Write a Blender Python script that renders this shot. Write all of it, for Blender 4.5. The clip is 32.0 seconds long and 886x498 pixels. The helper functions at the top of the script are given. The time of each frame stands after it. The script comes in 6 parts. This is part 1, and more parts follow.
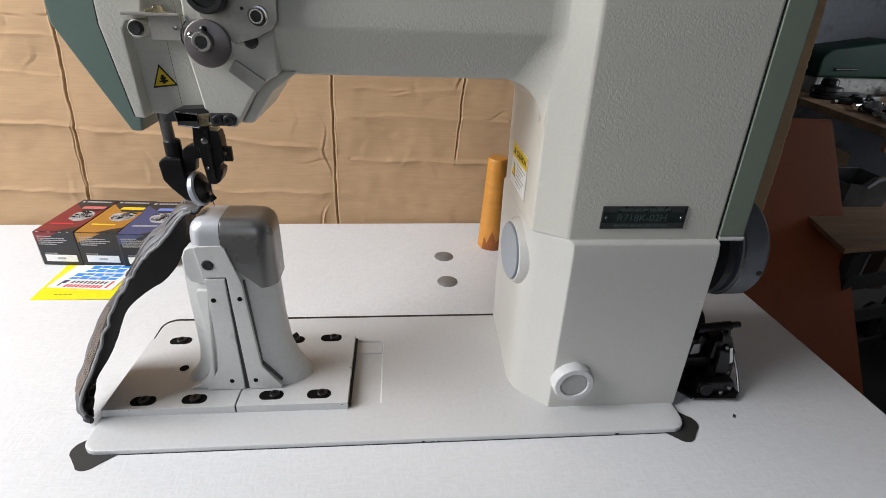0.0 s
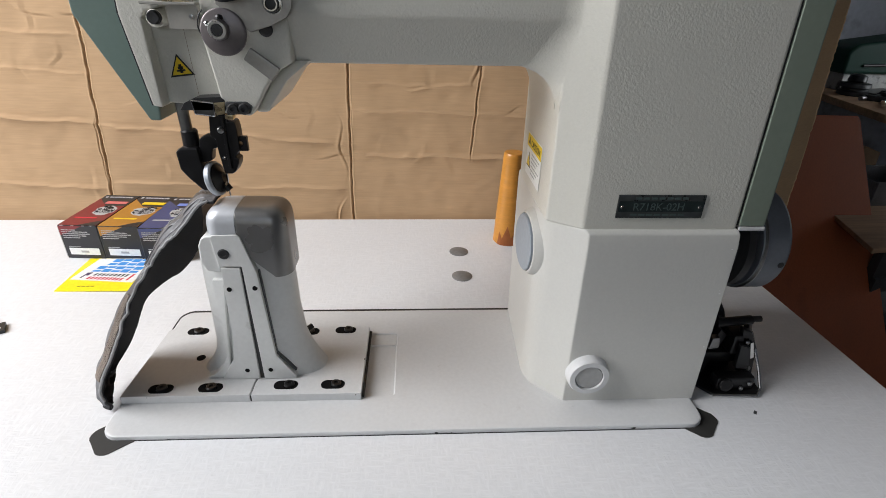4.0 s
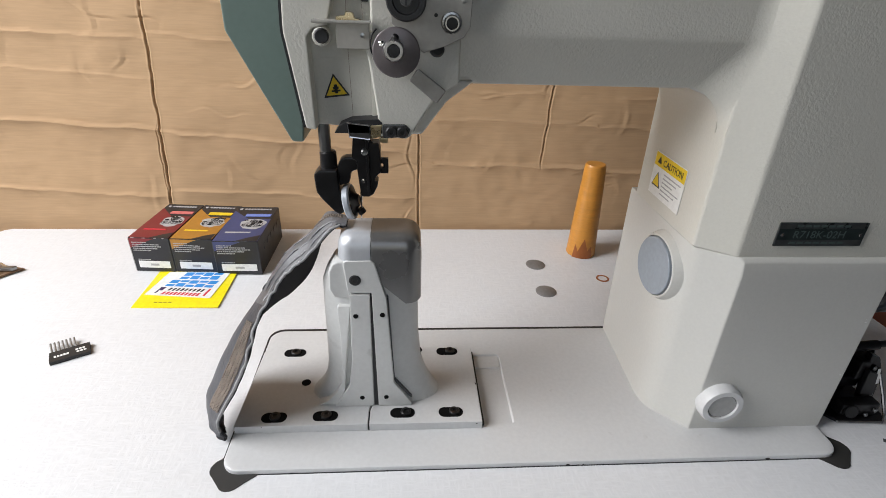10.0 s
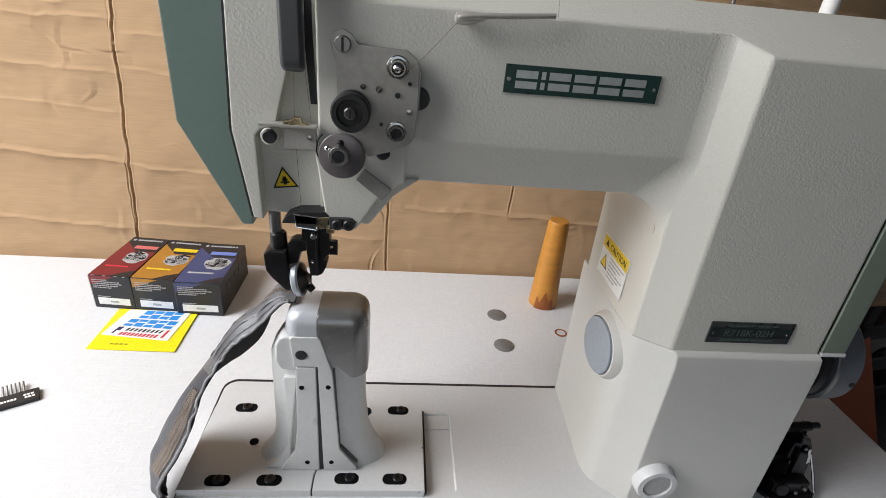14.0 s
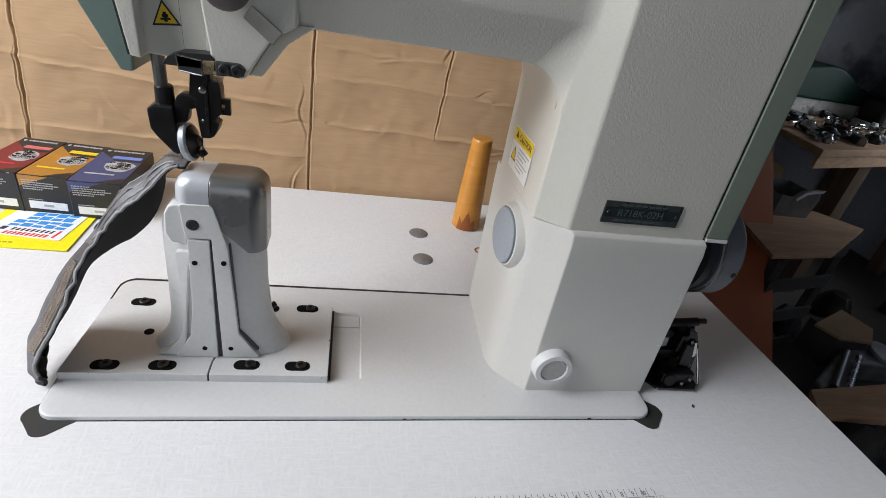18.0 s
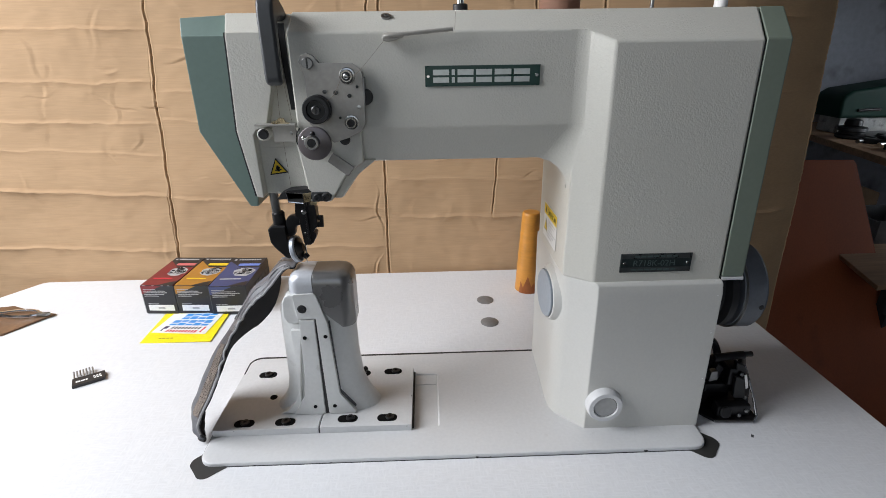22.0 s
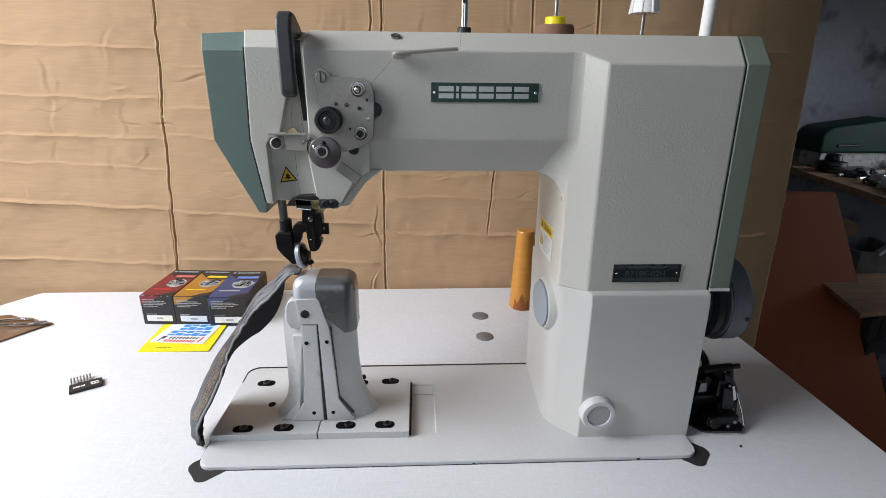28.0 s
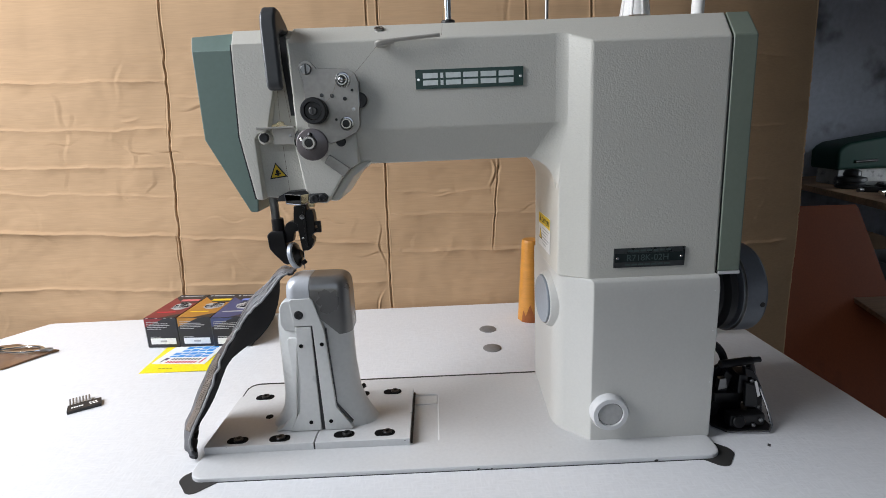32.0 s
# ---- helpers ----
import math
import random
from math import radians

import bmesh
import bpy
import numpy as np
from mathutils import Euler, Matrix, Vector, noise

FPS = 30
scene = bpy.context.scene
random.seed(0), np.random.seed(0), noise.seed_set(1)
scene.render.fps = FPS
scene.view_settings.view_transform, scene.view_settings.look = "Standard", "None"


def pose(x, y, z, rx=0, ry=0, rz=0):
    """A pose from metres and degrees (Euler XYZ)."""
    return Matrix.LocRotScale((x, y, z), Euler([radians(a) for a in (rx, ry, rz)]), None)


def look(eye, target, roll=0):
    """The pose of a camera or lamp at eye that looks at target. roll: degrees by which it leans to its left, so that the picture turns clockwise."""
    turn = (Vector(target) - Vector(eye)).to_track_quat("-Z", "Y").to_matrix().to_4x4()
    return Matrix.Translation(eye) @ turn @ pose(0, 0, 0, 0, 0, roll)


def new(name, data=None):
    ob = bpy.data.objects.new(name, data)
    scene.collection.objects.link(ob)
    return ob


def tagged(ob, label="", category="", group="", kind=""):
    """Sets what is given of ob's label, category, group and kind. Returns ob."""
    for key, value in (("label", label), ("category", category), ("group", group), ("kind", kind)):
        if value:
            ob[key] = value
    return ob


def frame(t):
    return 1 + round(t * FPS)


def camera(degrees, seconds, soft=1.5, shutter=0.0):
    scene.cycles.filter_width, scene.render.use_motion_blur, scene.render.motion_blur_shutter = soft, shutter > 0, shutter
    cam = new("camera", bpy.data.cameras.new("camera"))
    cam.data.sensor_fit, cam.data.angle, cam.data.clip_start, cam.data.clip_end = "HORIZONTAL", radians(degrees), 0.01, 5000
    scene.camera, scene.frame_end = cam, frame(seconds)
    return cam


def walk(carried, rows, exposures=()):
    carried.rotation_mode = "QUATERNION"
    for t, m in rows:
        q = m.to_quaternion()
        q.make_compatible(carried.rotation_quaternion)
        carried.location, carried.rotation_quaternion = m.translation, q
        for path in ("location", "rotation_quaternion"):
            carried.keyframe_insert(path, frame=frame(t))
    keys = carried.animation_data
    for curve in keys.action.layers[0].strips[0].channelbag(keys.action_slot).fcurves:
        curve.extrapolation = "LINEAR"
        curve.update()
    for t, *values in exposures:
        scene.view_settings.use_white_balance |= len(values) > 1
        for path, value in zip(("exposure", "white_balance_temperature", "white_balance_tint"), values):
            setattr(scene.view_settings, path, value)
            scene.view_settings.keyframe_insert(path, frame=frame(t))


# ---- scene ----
cam = camera(82.65, 32.0, soft=0.6)
TOP = 0.75  # height of the table top; all numbers below are metres from a point on it
ROWS = [
    (0.0, 0.0979, -0.4498, 0.3453, -5.68, -27.88, 2.30),
    (0.5, 0.0922, -0.4577, 0.3343, -5.18, -27.89, 2.07),
    (1.0, 0.0876, -0.4609, 0.3347, -4.71, -27.83, 1.98),
    (1.5, 0.0847, -0.4588, 0.3368, -4.35, -27.85, 1.89),
    (2.0, 0.0820, -0.4583, 0.3414, -4.08, -27.72, 1.86),
    (2.5, 0.0791, -0.4594, 0.3390, -3.81, -27.58, 1.80),
    (3.0, 0.0860, -0.4547, 0.3385, -3.58, -27.56, 1.78),
    (3.5, 0.1012, -0.4525, 0.3359, -3.51, -27.67, 1.64),
    (5.5, 0.0975, -0.4602, 0.3362, -3.14, -27.74, 0.72),
    (6.0, 0.0905, -0.4612, 0.3405, -2.92, -27.64, 0.61),
    (6.5, 0.0884, -0.4594, 0.3378, -2.79, -27.65, 0.52),
    (7.0, 0.0915, -0.4611, 0.3365, -2.79, -27.71, 0.43),
    (7.5, 0.0881, -0.4627, 0.3345, -2.99, -27.74, 0.45),
    (8.0, 0.0910, -0.4652, 0.3367, -3.18, -27.72, 0.44),
    (8.5, 0.0823, -0.4640, 0.3373, -3.19, -27.76, 0.46),
    (9.0, 0.0751, -0.4593, 0.3490, -3.37, -27.78, 0.70),
    (9.5, 0.0458, -0.4416, 0.3652, -3.93, -27.80, 1.24),
    (10.0, -0.0125, -0.4200, 0.3455, -4.36, -28.19, 2.08),
    (10.5, -0.0210, -0.4255, 0.3465, -4.76, -28.23, 3.01),
    (11.0, -0.0281, -0.4331, 0.3447, -4.64, -28.38, 3.57),
    (11.5, -0.0388, -0.4346, 0.3320, -5.09, -28.62, 5.05),
    (12.0, -0.0286, -0.4386, 0.3636, -5.15, -28.50, 5.58),
    (12.5, -0.0032, -0.4312, 0.3818, -5.31, -28.39, 5.66),
    (13.0, 0.0058, -0.4252, 0.3905, -5.54, -28.09, 5.55),
    (13.5, 0.0112, -0.3942, 0.4031, -5.96, -27.75, 5.44),
    (15.5, 0.0338, -0.4486, 0.4027, -7.34, -26.85, 6.74),
    (16.0, 0.0452, -0.4489, 0.3966, -8.19, -26.80, 7.38),
    (16.5, 0.0393, -0.4646, 0.3954, -8.74, -26.72, 7.94),
    (17.0, 0.0397, -0.4770, 0.3927, -8.72, -26.93, 8.25),
    (17.5, 0.0711, -0.4472, 0.3557, -10.02, -29.17, 8.66),
    (18.0, 0.0526, -0.4376, 0.3408, -13.59, -29.93, 10.77),
    (18.5, 0.0389, -0.4833, 0.3767, -10.29, -29.67, 8.31),
    (19.0, 0.0596, -0.5308, 0.4072, -5.46, -26.10, 3.78),
    (19.5, 0.0761, -0.5008, 0.3382, -4.14, -26.00, 2.52),
    (20.0, 0.0735, -0.4983, 0.3576, -3.73, -25.69, 1.94),
    (20.5, 0.0732, -0.5089, 0.3797, -3.18, -24.96, 1.19),
    (21.0, 0.0748, -0.5225, 0.3858, -2.76, -24.01, 0.49),
    (21.5, 0.0788, -0.5317, 0.3940, -2.08, -23.21, -0.16),
    (22.0, 0.0748, -0.5330, 0.3868, -1.66, -22.66, -0.78),
    (22.5, 0.0751, -0.5335, 0.3805, -1.81, -22.03, -0.89),
    (23.0, 0.0684, -0.5152, 0.3599, -2.02, -21.71, -0.74),
    (23.5, 0.0622, -0.5110, 0.3587, -2.11, -21.40, -0.34),
    (24.0, 0.0655, -0.5280, 0.3554, -2.13, -20.82, -0.31),
    (24.5, 0.0629, -0.5240, 0.3532, -2.36, -20.22, -0.09),
    (25.0, 0.0655, -0.5273, 0.3620, -2.50, -19.89, 0.05),
    (25.5, 0.0690, -0.5465, 0.3792, -2.67, -19.59, 0.29),
    (27.5, 0.0596, -0.5599, 0.3821, -2.91, -19.38, 0.71),
    (28.0, 0.0636, -0.5581, 0.3754, -2.84, -19.41, 0.61),
    (28.5, 0.0735, -0.5551, 0.3586, -2.88, -19.33, 0.42),
    (29.0, 0.0766, -0.5559, 0.3574, -2.92, -18.88, 0.19),
    (29.5, 0.0785, -0.5592, 0.3569, -2.78, -18.16, 0.00),
    (30.0, 0.0823, -0.5603, 0.3422, -2.52, -17.14, -0.54),
    (30.5, 0.0846, -0.5543, 0.3323, -2.05, -16.22, -0.89),
    (31.0, 0.0890, -0.5546, 0.3260, -1.38, -15.48, -1.36),
    (31.5, 0.0947, -0.5613, 0.3251, -0.75, -14.83, -1.96),
    (32.0, 0.0878, -0.5626, 0.3220, -0.63, -14.25, -2.29),
]
walk(cam, [(t, pose(x, y, TOP + z, 0, 0, yaw) @ pose(0, 0, 0, 90 + pitch) @ pose(0, 0, 0, 0, 0, roll)) for t, x, y, z, yaw, pitch, roll in ROWS],
     exposures=[(0.0, -0.09, 6600, 10), (7.0, -0.11, 6600, 10), (9.5, -0.13, 6600, 10), (11.0, -0.27, 6600, 10), (12.0, -0.23, 6600, 10), (13.0, -0.10, 6600, 10), (17.0, -0.10, 6500, 10),
                (19.0, -0.12, 6420, 10), (25.0, -0.11, 6320, 10), (32.0, -0.13, 6270, 10)])

# ---- light ----
world = bpy.data.worlds.new("world")
scene.world = world
world.use_nodes = True
wn = world.node_tree.nodes
sky = wn.new("ShaderNodeTexSky")
sky.sky_type = "NISHITA"
sky.sun_disc = False
sky.sun_elevation, sky.sun_rotation = radians(38), radians(250)
wn["Background"].inputs["Strength"].default_value = 0.12
world.node_tree.links.new(sky.outputs["Color"], wn["Background"].inputs["Color"])


def window_lamp(name, at, toward, wide, tall, watts, colour, spread=180):
    data = bpy.data.lights.new(name, "AREA")
    data.shape, data.size, data.size_y, data.energy, data.color = "RECTANGLE", wide, tall, watts, colour
    data.spread = radians(spread)
    ob = new(name, data)
    ob.matrix_world = look(at, toward)
    return ob


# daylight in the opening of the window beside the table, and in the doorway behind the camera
window_lamp("window_daylight", (-1.10, -0.27, TOP + 0.86), (0.0, -0.16, TOP + 0.10), 0.85, 0.95, 23.0, (0.95, 0.966, 1.0), 150)
# added fill for the workbench and back wall; no window is known there
window_lamp("bench_fill_light", (2.97, 1.05, TOP + 0.32), (1.7, 1.75, TOP - 0.35), 0.7, 0.65, 2.4, (0.90, 0.95, 1.0), 80)
window_lamp("door_daylight", (-0.1, -2.47, 1.6), (-0.1, 0.0, 1.0), 1.3, 1.7, 4.0, (0.96, 0.968, 0.985))


# ---- materials ----
def mat(name, col, rough=0.5, metal=0.0, var=0.10, vscale=9.0, grain=0.06, gscale=260.0, bump=0.0, bscale=400.0, depth=0.0003,
        stretch=(1, 1, 1), coat=0.0, dirt=None, spec=0.5, detail=4.0, kind="noise", islands=0.0, weave=False, patchy=0.0):
    """A surface with variation at two scales, fine relief, and stains of a second colour where dirt is given."""
    m = bpy.data.materials.new(name)
    m.use_nodes = True
    nt = m.node_tree
    n, l = nt.nodes, nt.links
    b = n["Principled BSDF"]
    co = n.new("ShaderNodeTexCoord")
    mp = n.new("ShaderNodeMapping")
    mp.inputs["Scale"].default_value = stretch
    l.new(co.outputs["Object"], mp.inputs["Vector"])

    def noise_at(scale, det):
        t = n.new("ShaderNodeTexNoise")
        t.inputs["Scale"].default_value, t.inputs["Detail"].default_value = scale, det
        l.new(mp.outputs["Vector"], t.inputs["Vector"])
        return t.outputs["Fac"]

    def ramp(sock, lo, hi, a, c):
        r = n.new("ShaderNodeMapRange")
        r.inputs["From Min"].default_value, r.inputs["From Max"].default_value = lo, hi
        r.inputs["To Min"].default_value, r.inputs["To Max"].default_value = a, c
        l.new(sock, r.inputs["Value"])
        return r.outputs["Result"]

    big, fine = noise_at(vscale, 5.0), noise_at(gscale, 3.0)
    if weave:
        other = n.new("ShaderNodeMapping")
        other.inputs["Scale"].default_value = (stretch[1], stretch[0], 1)
        l.new(co.outputs["Object"], other.inputs["Vector"])
        cross = n.new("ShaderNodeTexNoise")
        cross.inputs["Scale"].default_value, cross.inputs["Detail"].default_value = gscale, 3.0
        l.new(other.outputs["Vector"], cross.inputs["Vector"])
        both = n.new("ShaderNodeMath")
        both.operation = "MAXIMUM"
        l.new(fine, both.inputs[0])
        l.new(cross.outputs["Fac"], both.inputs[1])
        fine = both.outputs[0]
    value = n.new("ShaderNodeMath")
    value.operation = "MULTIPLY"
    l.new(ramp(big, 0.3, 0.7, 1 - var, 1 + var), value.inputs[0])
    l.new(ramp(fine, 0.3, 0.7, 1 - grain, 1 + grain), value.inputs[1])
    sock = value.outputs[0]
    if islands:
        geo = n.new("ShaderNodeNewGeometry")
        more = n.new("ShaderNodeMath")
        more.operation = "MULTIPLY"
        l.new(sock, more.inputs[0])
        l.new(ramp(geo.outputs["Random Per Island"], 0, 1, 1 - islands, 1 + islands), more.inputs[1])
        sock = more.outputs[0]
    hsv = n.new("ShaderNodeHueSaturation")
    hsv.inputs["Color"].default_value = (*col, 1)
    l.new(sock, hsv.inputs["Value"])
    colour = hsv.outputs["Color"]
    if dirt:
        mix = n.new("ShaderNodeMix")
        mix.data_type = "RGBA"
        l.new(ramp(noise_at(dirt[1], 6.0), dirt[2], dirt[2] + 0.12, 0, dirt[3]), mix.inputs["Factor"])
        l.new(colour, mix.inputs["A"])
        mix.inputs["B"].default_value = (*dirt[0], 1)
        colour = mix.outputs["Result"]
    l.new(colour, b.inputs["Base Color"])
    l.new(ramp(big, 0.3, 0.7, max(rough - 0.06, 0.02), min(rough + 0.06, 1)), b.inputs["Roughness"])
    b.inputs["Metallic"].default_value = metal
    b.inputs["Specular IOR Level"].default_value = spec
    b.inputs["Coat Weight"].default_value = coat
    if bump:
        bp = n.new("ShaderNodeBump")
        bp.inputs["Strength"].default_value, bp.inputs["Distance"].default_value = bump, depth
        if kind == "voronoi":
            v = n.new("ShaderNodeTexVoronoi")
            v.feature = "SMOOTH_F1"
            v.inputs["Scale"].default_value = bscale
            l.new(mp.outputs["Vector"], v.inputs["Vector"])
            l.new(v.outputs["Distance"], bp.inputs["Height"])
        else:
            height = fine if weave else noise_at(bscale, detail)
            if patchy:
                worn = n.new("ShaderNodeMath")
                worn.operation = "MULTIPLY"
                l.new(height, worn.inputs[0])
                l.new(ramp(noise_at(34.0, 3.0), 0.38, 0.62, 1 - patchy, 1), worn.inputs[1])
                height = worn.outputs[0]
            l.new(height, bp.inputs["Height"])
        l.new(bp.outputs["Normal"], b.inputs["Normal"])
    return m


PAINT = mat("hammered_grey_white_paint", (0.605, 0.590, 0.530), 0.42, bump=0.56, bscale=640, depth=0.0006, var=0.03, vscale=5, grain=0.02, gscale=500, detail=1.0, patchy=0.55)
BASEPAINT = mat("worn_smooth_grey_white_paint", (0.585, 0.577, 0.540), 0.40, bump=0.26, bscale=560, depth=0.0005, var=0.03, vscale=7, grain=0.02, gscale=400, detail=1.0, patchy=0.9)
SMOOTH = mat("smooth_grey_white_paint", (0.615, 0.618, 0.618), 0.38, bump=0.3, bscale=500, depth=0.0003, var=0.04, vscale=6, grain=0.03, dirt=((0.30, 0.28, 0.25), 60, 0.68, 0.35))
POSTPAINT = mat("cream_grey_paint", (0.60, 0.603, 0.588), 0.4, bump=0.25, bscale=420, depth=0.0002, var=0.05, vscale=14, grain=0.03, dirt=((0.27, 0.26, 0.23), 50, 0.66, 0.4))
GREEN = mat("sage_green_paint", (0.155, 0.215, 0.190), 0.36, bump=0.12, bscale=600, depth=0.0002, var=0.05, vscale=8, grain=0.03)
GREENPALE = mat("pale_sage_paint", (0.190, 0.225, 0.180), 0.4, bump=0.12, bscale=600, depth=0.0002, var=0.05, vscale=8, grain=0.03)
LAMINATE = mat("white_linen_laminate", (0.712, 0.717, 0.728), 0.40, bump=0.64, depth=0.0004, stretch=(0.24, 1, 1), var=0.03, vscale=6, grain=0.052, gscale=400, weave=True)
CARD = mat("kraft_cardboard", (0.45, 0.298, 0.172), 0.85, bump=0.3, bscale=220, depth=0.0007, stretch=(0.12, 1, 1.9), var=0.07, vscale=6, grain=0.05, gscale=240, dirt=((0.29, 0.19, 0.115), 11, 0.62, 0.35), spec=0.2)
STEEL = mat("brushed_steel", (0.50, 0.50, 0.50), 0.28, 1.0, var=0.08, vscale=40, grain=0.06, bump=0.1, bscale=600, depth=0.0001)
ROLLER = mat("ground_steel_ring", (0.42, 0.45, 0.49), 0.36, 0.35, var=0.06, vscale=60, grain=0.05)
DARKSTEEL = mat("dark_gunmetal", (0.09, 0.09, 0.09), 0.36, 0.7, var=0.1, vscale=60, grain=0.05)
TENPLATE = mat("grey_bronze_plate", (0.36, 0.345, 0.32), 0.40, 0.5, var=0.08, vscale=50, grain=0.06, bump=0.1, bscale=900, depth=0.0001)
ZINC = mat("dull_zinc_cap", (0.27, 0.27, 0.27), 0.5, 0.5, var=0.12, vscale=90, grain=0.08)
CHROME = mat("bright_chrome", (0.75, 0.75, 0.74), 0.12, 1.0, var=0.06, vscale=60, grain=0.03)
STUDSTEEL = mat("polished_stud_steel", (0.42, 0.42, 0.41), 0.24, 1.0, var=0.08, vscale=80, grain=0.04)
PALENICKEL = mat("pale_satin_nickel", (0.46, 0.44, 0.40), 0.36, 0.35, var=0.10, vscale=70, grain=0.05)
NICKEL = mat("dull_nickel", (0.29, 0.29, 0.285), 0.38, 1.0, var=0.08, vscale=50, grain=0.05, bump=0.1, bscale=900, depth=0.0001)
BRASSY = mat("worn_nickel_brass", (0.60, 0.50, 0.32), 0.28, 1.0, var=0.25, vscale=120, grain=0.1)
BLACKSTEEL = mat("blackened_steel", (0.014, 0.0135, 0.0145), 0.34, 0.3, var=0.25, vscale=60, grain=0.1, bump=0.12, bscale=500, depth=0.0002)
BLACK = mat("black_oxide", (0.014, 0.014, 0.015), 0.45, var=0.2, vscale=50)
# holes are flat pieces on the surface; this black puts in their inner shade
DARKHOLE = mat("hole_shade_black", (0.006, 0.006, 0.006), 0.9, var=0.2, vscale=60, spec=0.1)
RUBBER = mat("black_rubber", (0.025, 0.024, 0.022), 0.7, var=0.15, vscale=40, bump=0.2, bscale=300, depth=0.0003)
GREYPLASTIC = mat("dark_grey_plastic", (0.055, 0.057, 0.06), 0.42, var=0.05, vscale=30, bump=0.1, bscale=900, depth=0.0001)
CAPGREY = mat("dark_grey_metallic_paint", (0.225, 0.222, 0.218), 0.31, 0.6, var=0.08, vscale=25, grain=0.03)
CAPLIGHT = mat("satin_steel_cap", (0.50, 0.515, 0.54), 0.36, 0.25, var=0.06, vscale=40, grain=0.03)
WINDOWGREY = mat("grey_blue_plastic_disc", (0.29, 0.325, 0.365), 0.35, var=0.04, vscale=30)
PLUGGREY = mat("grey_plug_face", (0.38, 0.38, 0.37), 0.5, var=0.06, vscale=40)
WHEELGREY = mat("blue_grey_wheel_paint", (0.14, 0.15, 0.17), 0.38, 0.15, var=0.06, vscale=20, dirt=((0.07, 0.07, 0.075), 40, 0.68, 0.5))
PLATEBAND = mat("dark_green_grey_band", (0.022, 0.032, 0.032), 0.35, 0.3, var=0.15, vscale=80)
PLATEGREEN = mat("dark_green_enamel", (0.018, 0.05, 0.042), 0.3, 0.2, var=0.1, vscale=60)
PLATEDARK = mat("dull_foil_plate", (0.085, 0.092, 0.092), 0.32, 0.6, var=0.2, vscale=90)
SILVERINK = mat("silver_print", (0.55, 0.58, 0.57), 0.3, 0.6, var=0.05)
DIMINK = mat("dim_green_print", (0.075, 0.105, 0.10), 0.45, 0.2)
WHITE = mat("white_paper", (0.80, 0.80, 0.78), 0.6, var=0.03)
YELLOW = mat("yellow_print", (0.80, 0.56, 0.02), 0.45, var=0.04)
YELLOWPAPER = mat("glossy_yellow_paper", (0.90, 0.76, 0.01), 0.35, var=0.03)
BLUEINK = mat("blue_print", (0.02, 0.25, 0.68), 0.45, var=0.04)
PALERED = mat("pale_red_print", (0.62, 0.16, 0.15), 0.4, var=0.06)
PALEBLUE = mat("pale_blue_print", (0.17, 0.24, 0.60), 0.4, var=0.06)
REDINK = mat("red_print", (0.60, 0.03, 0.05), 0.45, var=0.04)
RULERINK = mat("dark_grey_print", (0.13, 0.13, 0.13), 0.5)
BLACKINK = mat("black_print", (0.012, 0.012, 0.012), 0.45)
GREYINK = mat("grey_print", (0.42, 0.42, 0.42), 0.5)
VIOLETINK = mat("violet_black_print", (0.030, 0.012, 0.075), 0.45, var=0.04)
OLIVEINK = mat("olive_print", (0.36, 0.30, 0.02), 0.45, var=0.04)
CARTONBLACK = mat("black_carton", (0.017, 0.017, 0.021), 0.36, var=0.2, vscale=30, grain=0.08, dirt=((0.07, 0.067, 0.064), 120, 0.70, 0.4))
CARTONRED = mat("dark_red_carton", (0.20, 0.018, 0.022), 0.36, var=0.12, vscale=25, grain=0.06)
CARTONORANGE = mat("orange_ochre_carton", (0.42, 0.19, 0.025), 0.36, var=0.12, vscale=25, grain=0.06)
CARTONBLUE = mat("navy_blue_carton", (0.05, 0.065, 0.17), 0.36, var=0.12, vscale=25, grain=0.06)
CONE = mat("amber_wound_thread", (0.56, 0.24, 0.035), 0.42, bump=0.3, bscale=60, depth=0.0006, stretch=(1, 1, 6), var=0.10, vscale=30, grain=0.06, coat=0.2)
CONEDARK = mat("brown_torn_film", (0.30, 0.09, 0.02), 0.45, var=0.15, vscale=60)
THREADBROWN = mat("brown_wound_thread", (0.22, 0.115, 0.075), 0.75, bump=0.4, bscale=500, depth=0.0005, stretch=(0.1, 0.1, 1), var=0.06, vscale=20, grain=0.1)
THREAD = mat("tan_sewing_thread", (0.24, 0.19, 0.14), 0.8)
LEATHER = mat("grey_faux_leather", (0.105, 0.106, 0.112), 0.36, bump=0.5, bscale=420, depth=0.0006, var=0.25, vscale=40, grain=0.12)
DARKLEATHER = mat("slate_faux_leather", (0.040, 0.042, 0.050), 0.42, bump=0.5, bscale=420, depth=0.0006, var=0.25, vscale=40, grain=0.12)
LINING = mat("dark_grey_lining", (0.018, 0.018, 0.020), 0.8, bump=0.4, bscale=500, depth=0.0005, var=0.15, vscale=30)
RAWEDGE = mat("light_grey_raw_edge", (0.30, 0.30, 0.30), 0.75, bump=0.4, bscale=600, depth=0.0004, var=0.2, vscale=80)
LACE = mat("pale_braid_stitching", (0.185, 0.152, 0.125), 0.85, var=0.2, vscale=100)
PLASTER = mat("dirty_blue_white_plaster", (0.40, 0.42, 0.48), 0.9, bump=0.4, bscale=12, depth=0.01, var=0.12, vscale=2.0, grain=0.08, gscale=40, dirt=((0.06, 0.058, 0.06), 3.4, 0.54, 0.8))
CONCRETE = mat("dusty_dark_concrete", (0.06, 0.056, 0.052), 0.9, bump=0.5, bscale=30, depth=0.004, var=0.2, vscale=3, grain=0.1, gscale=60)
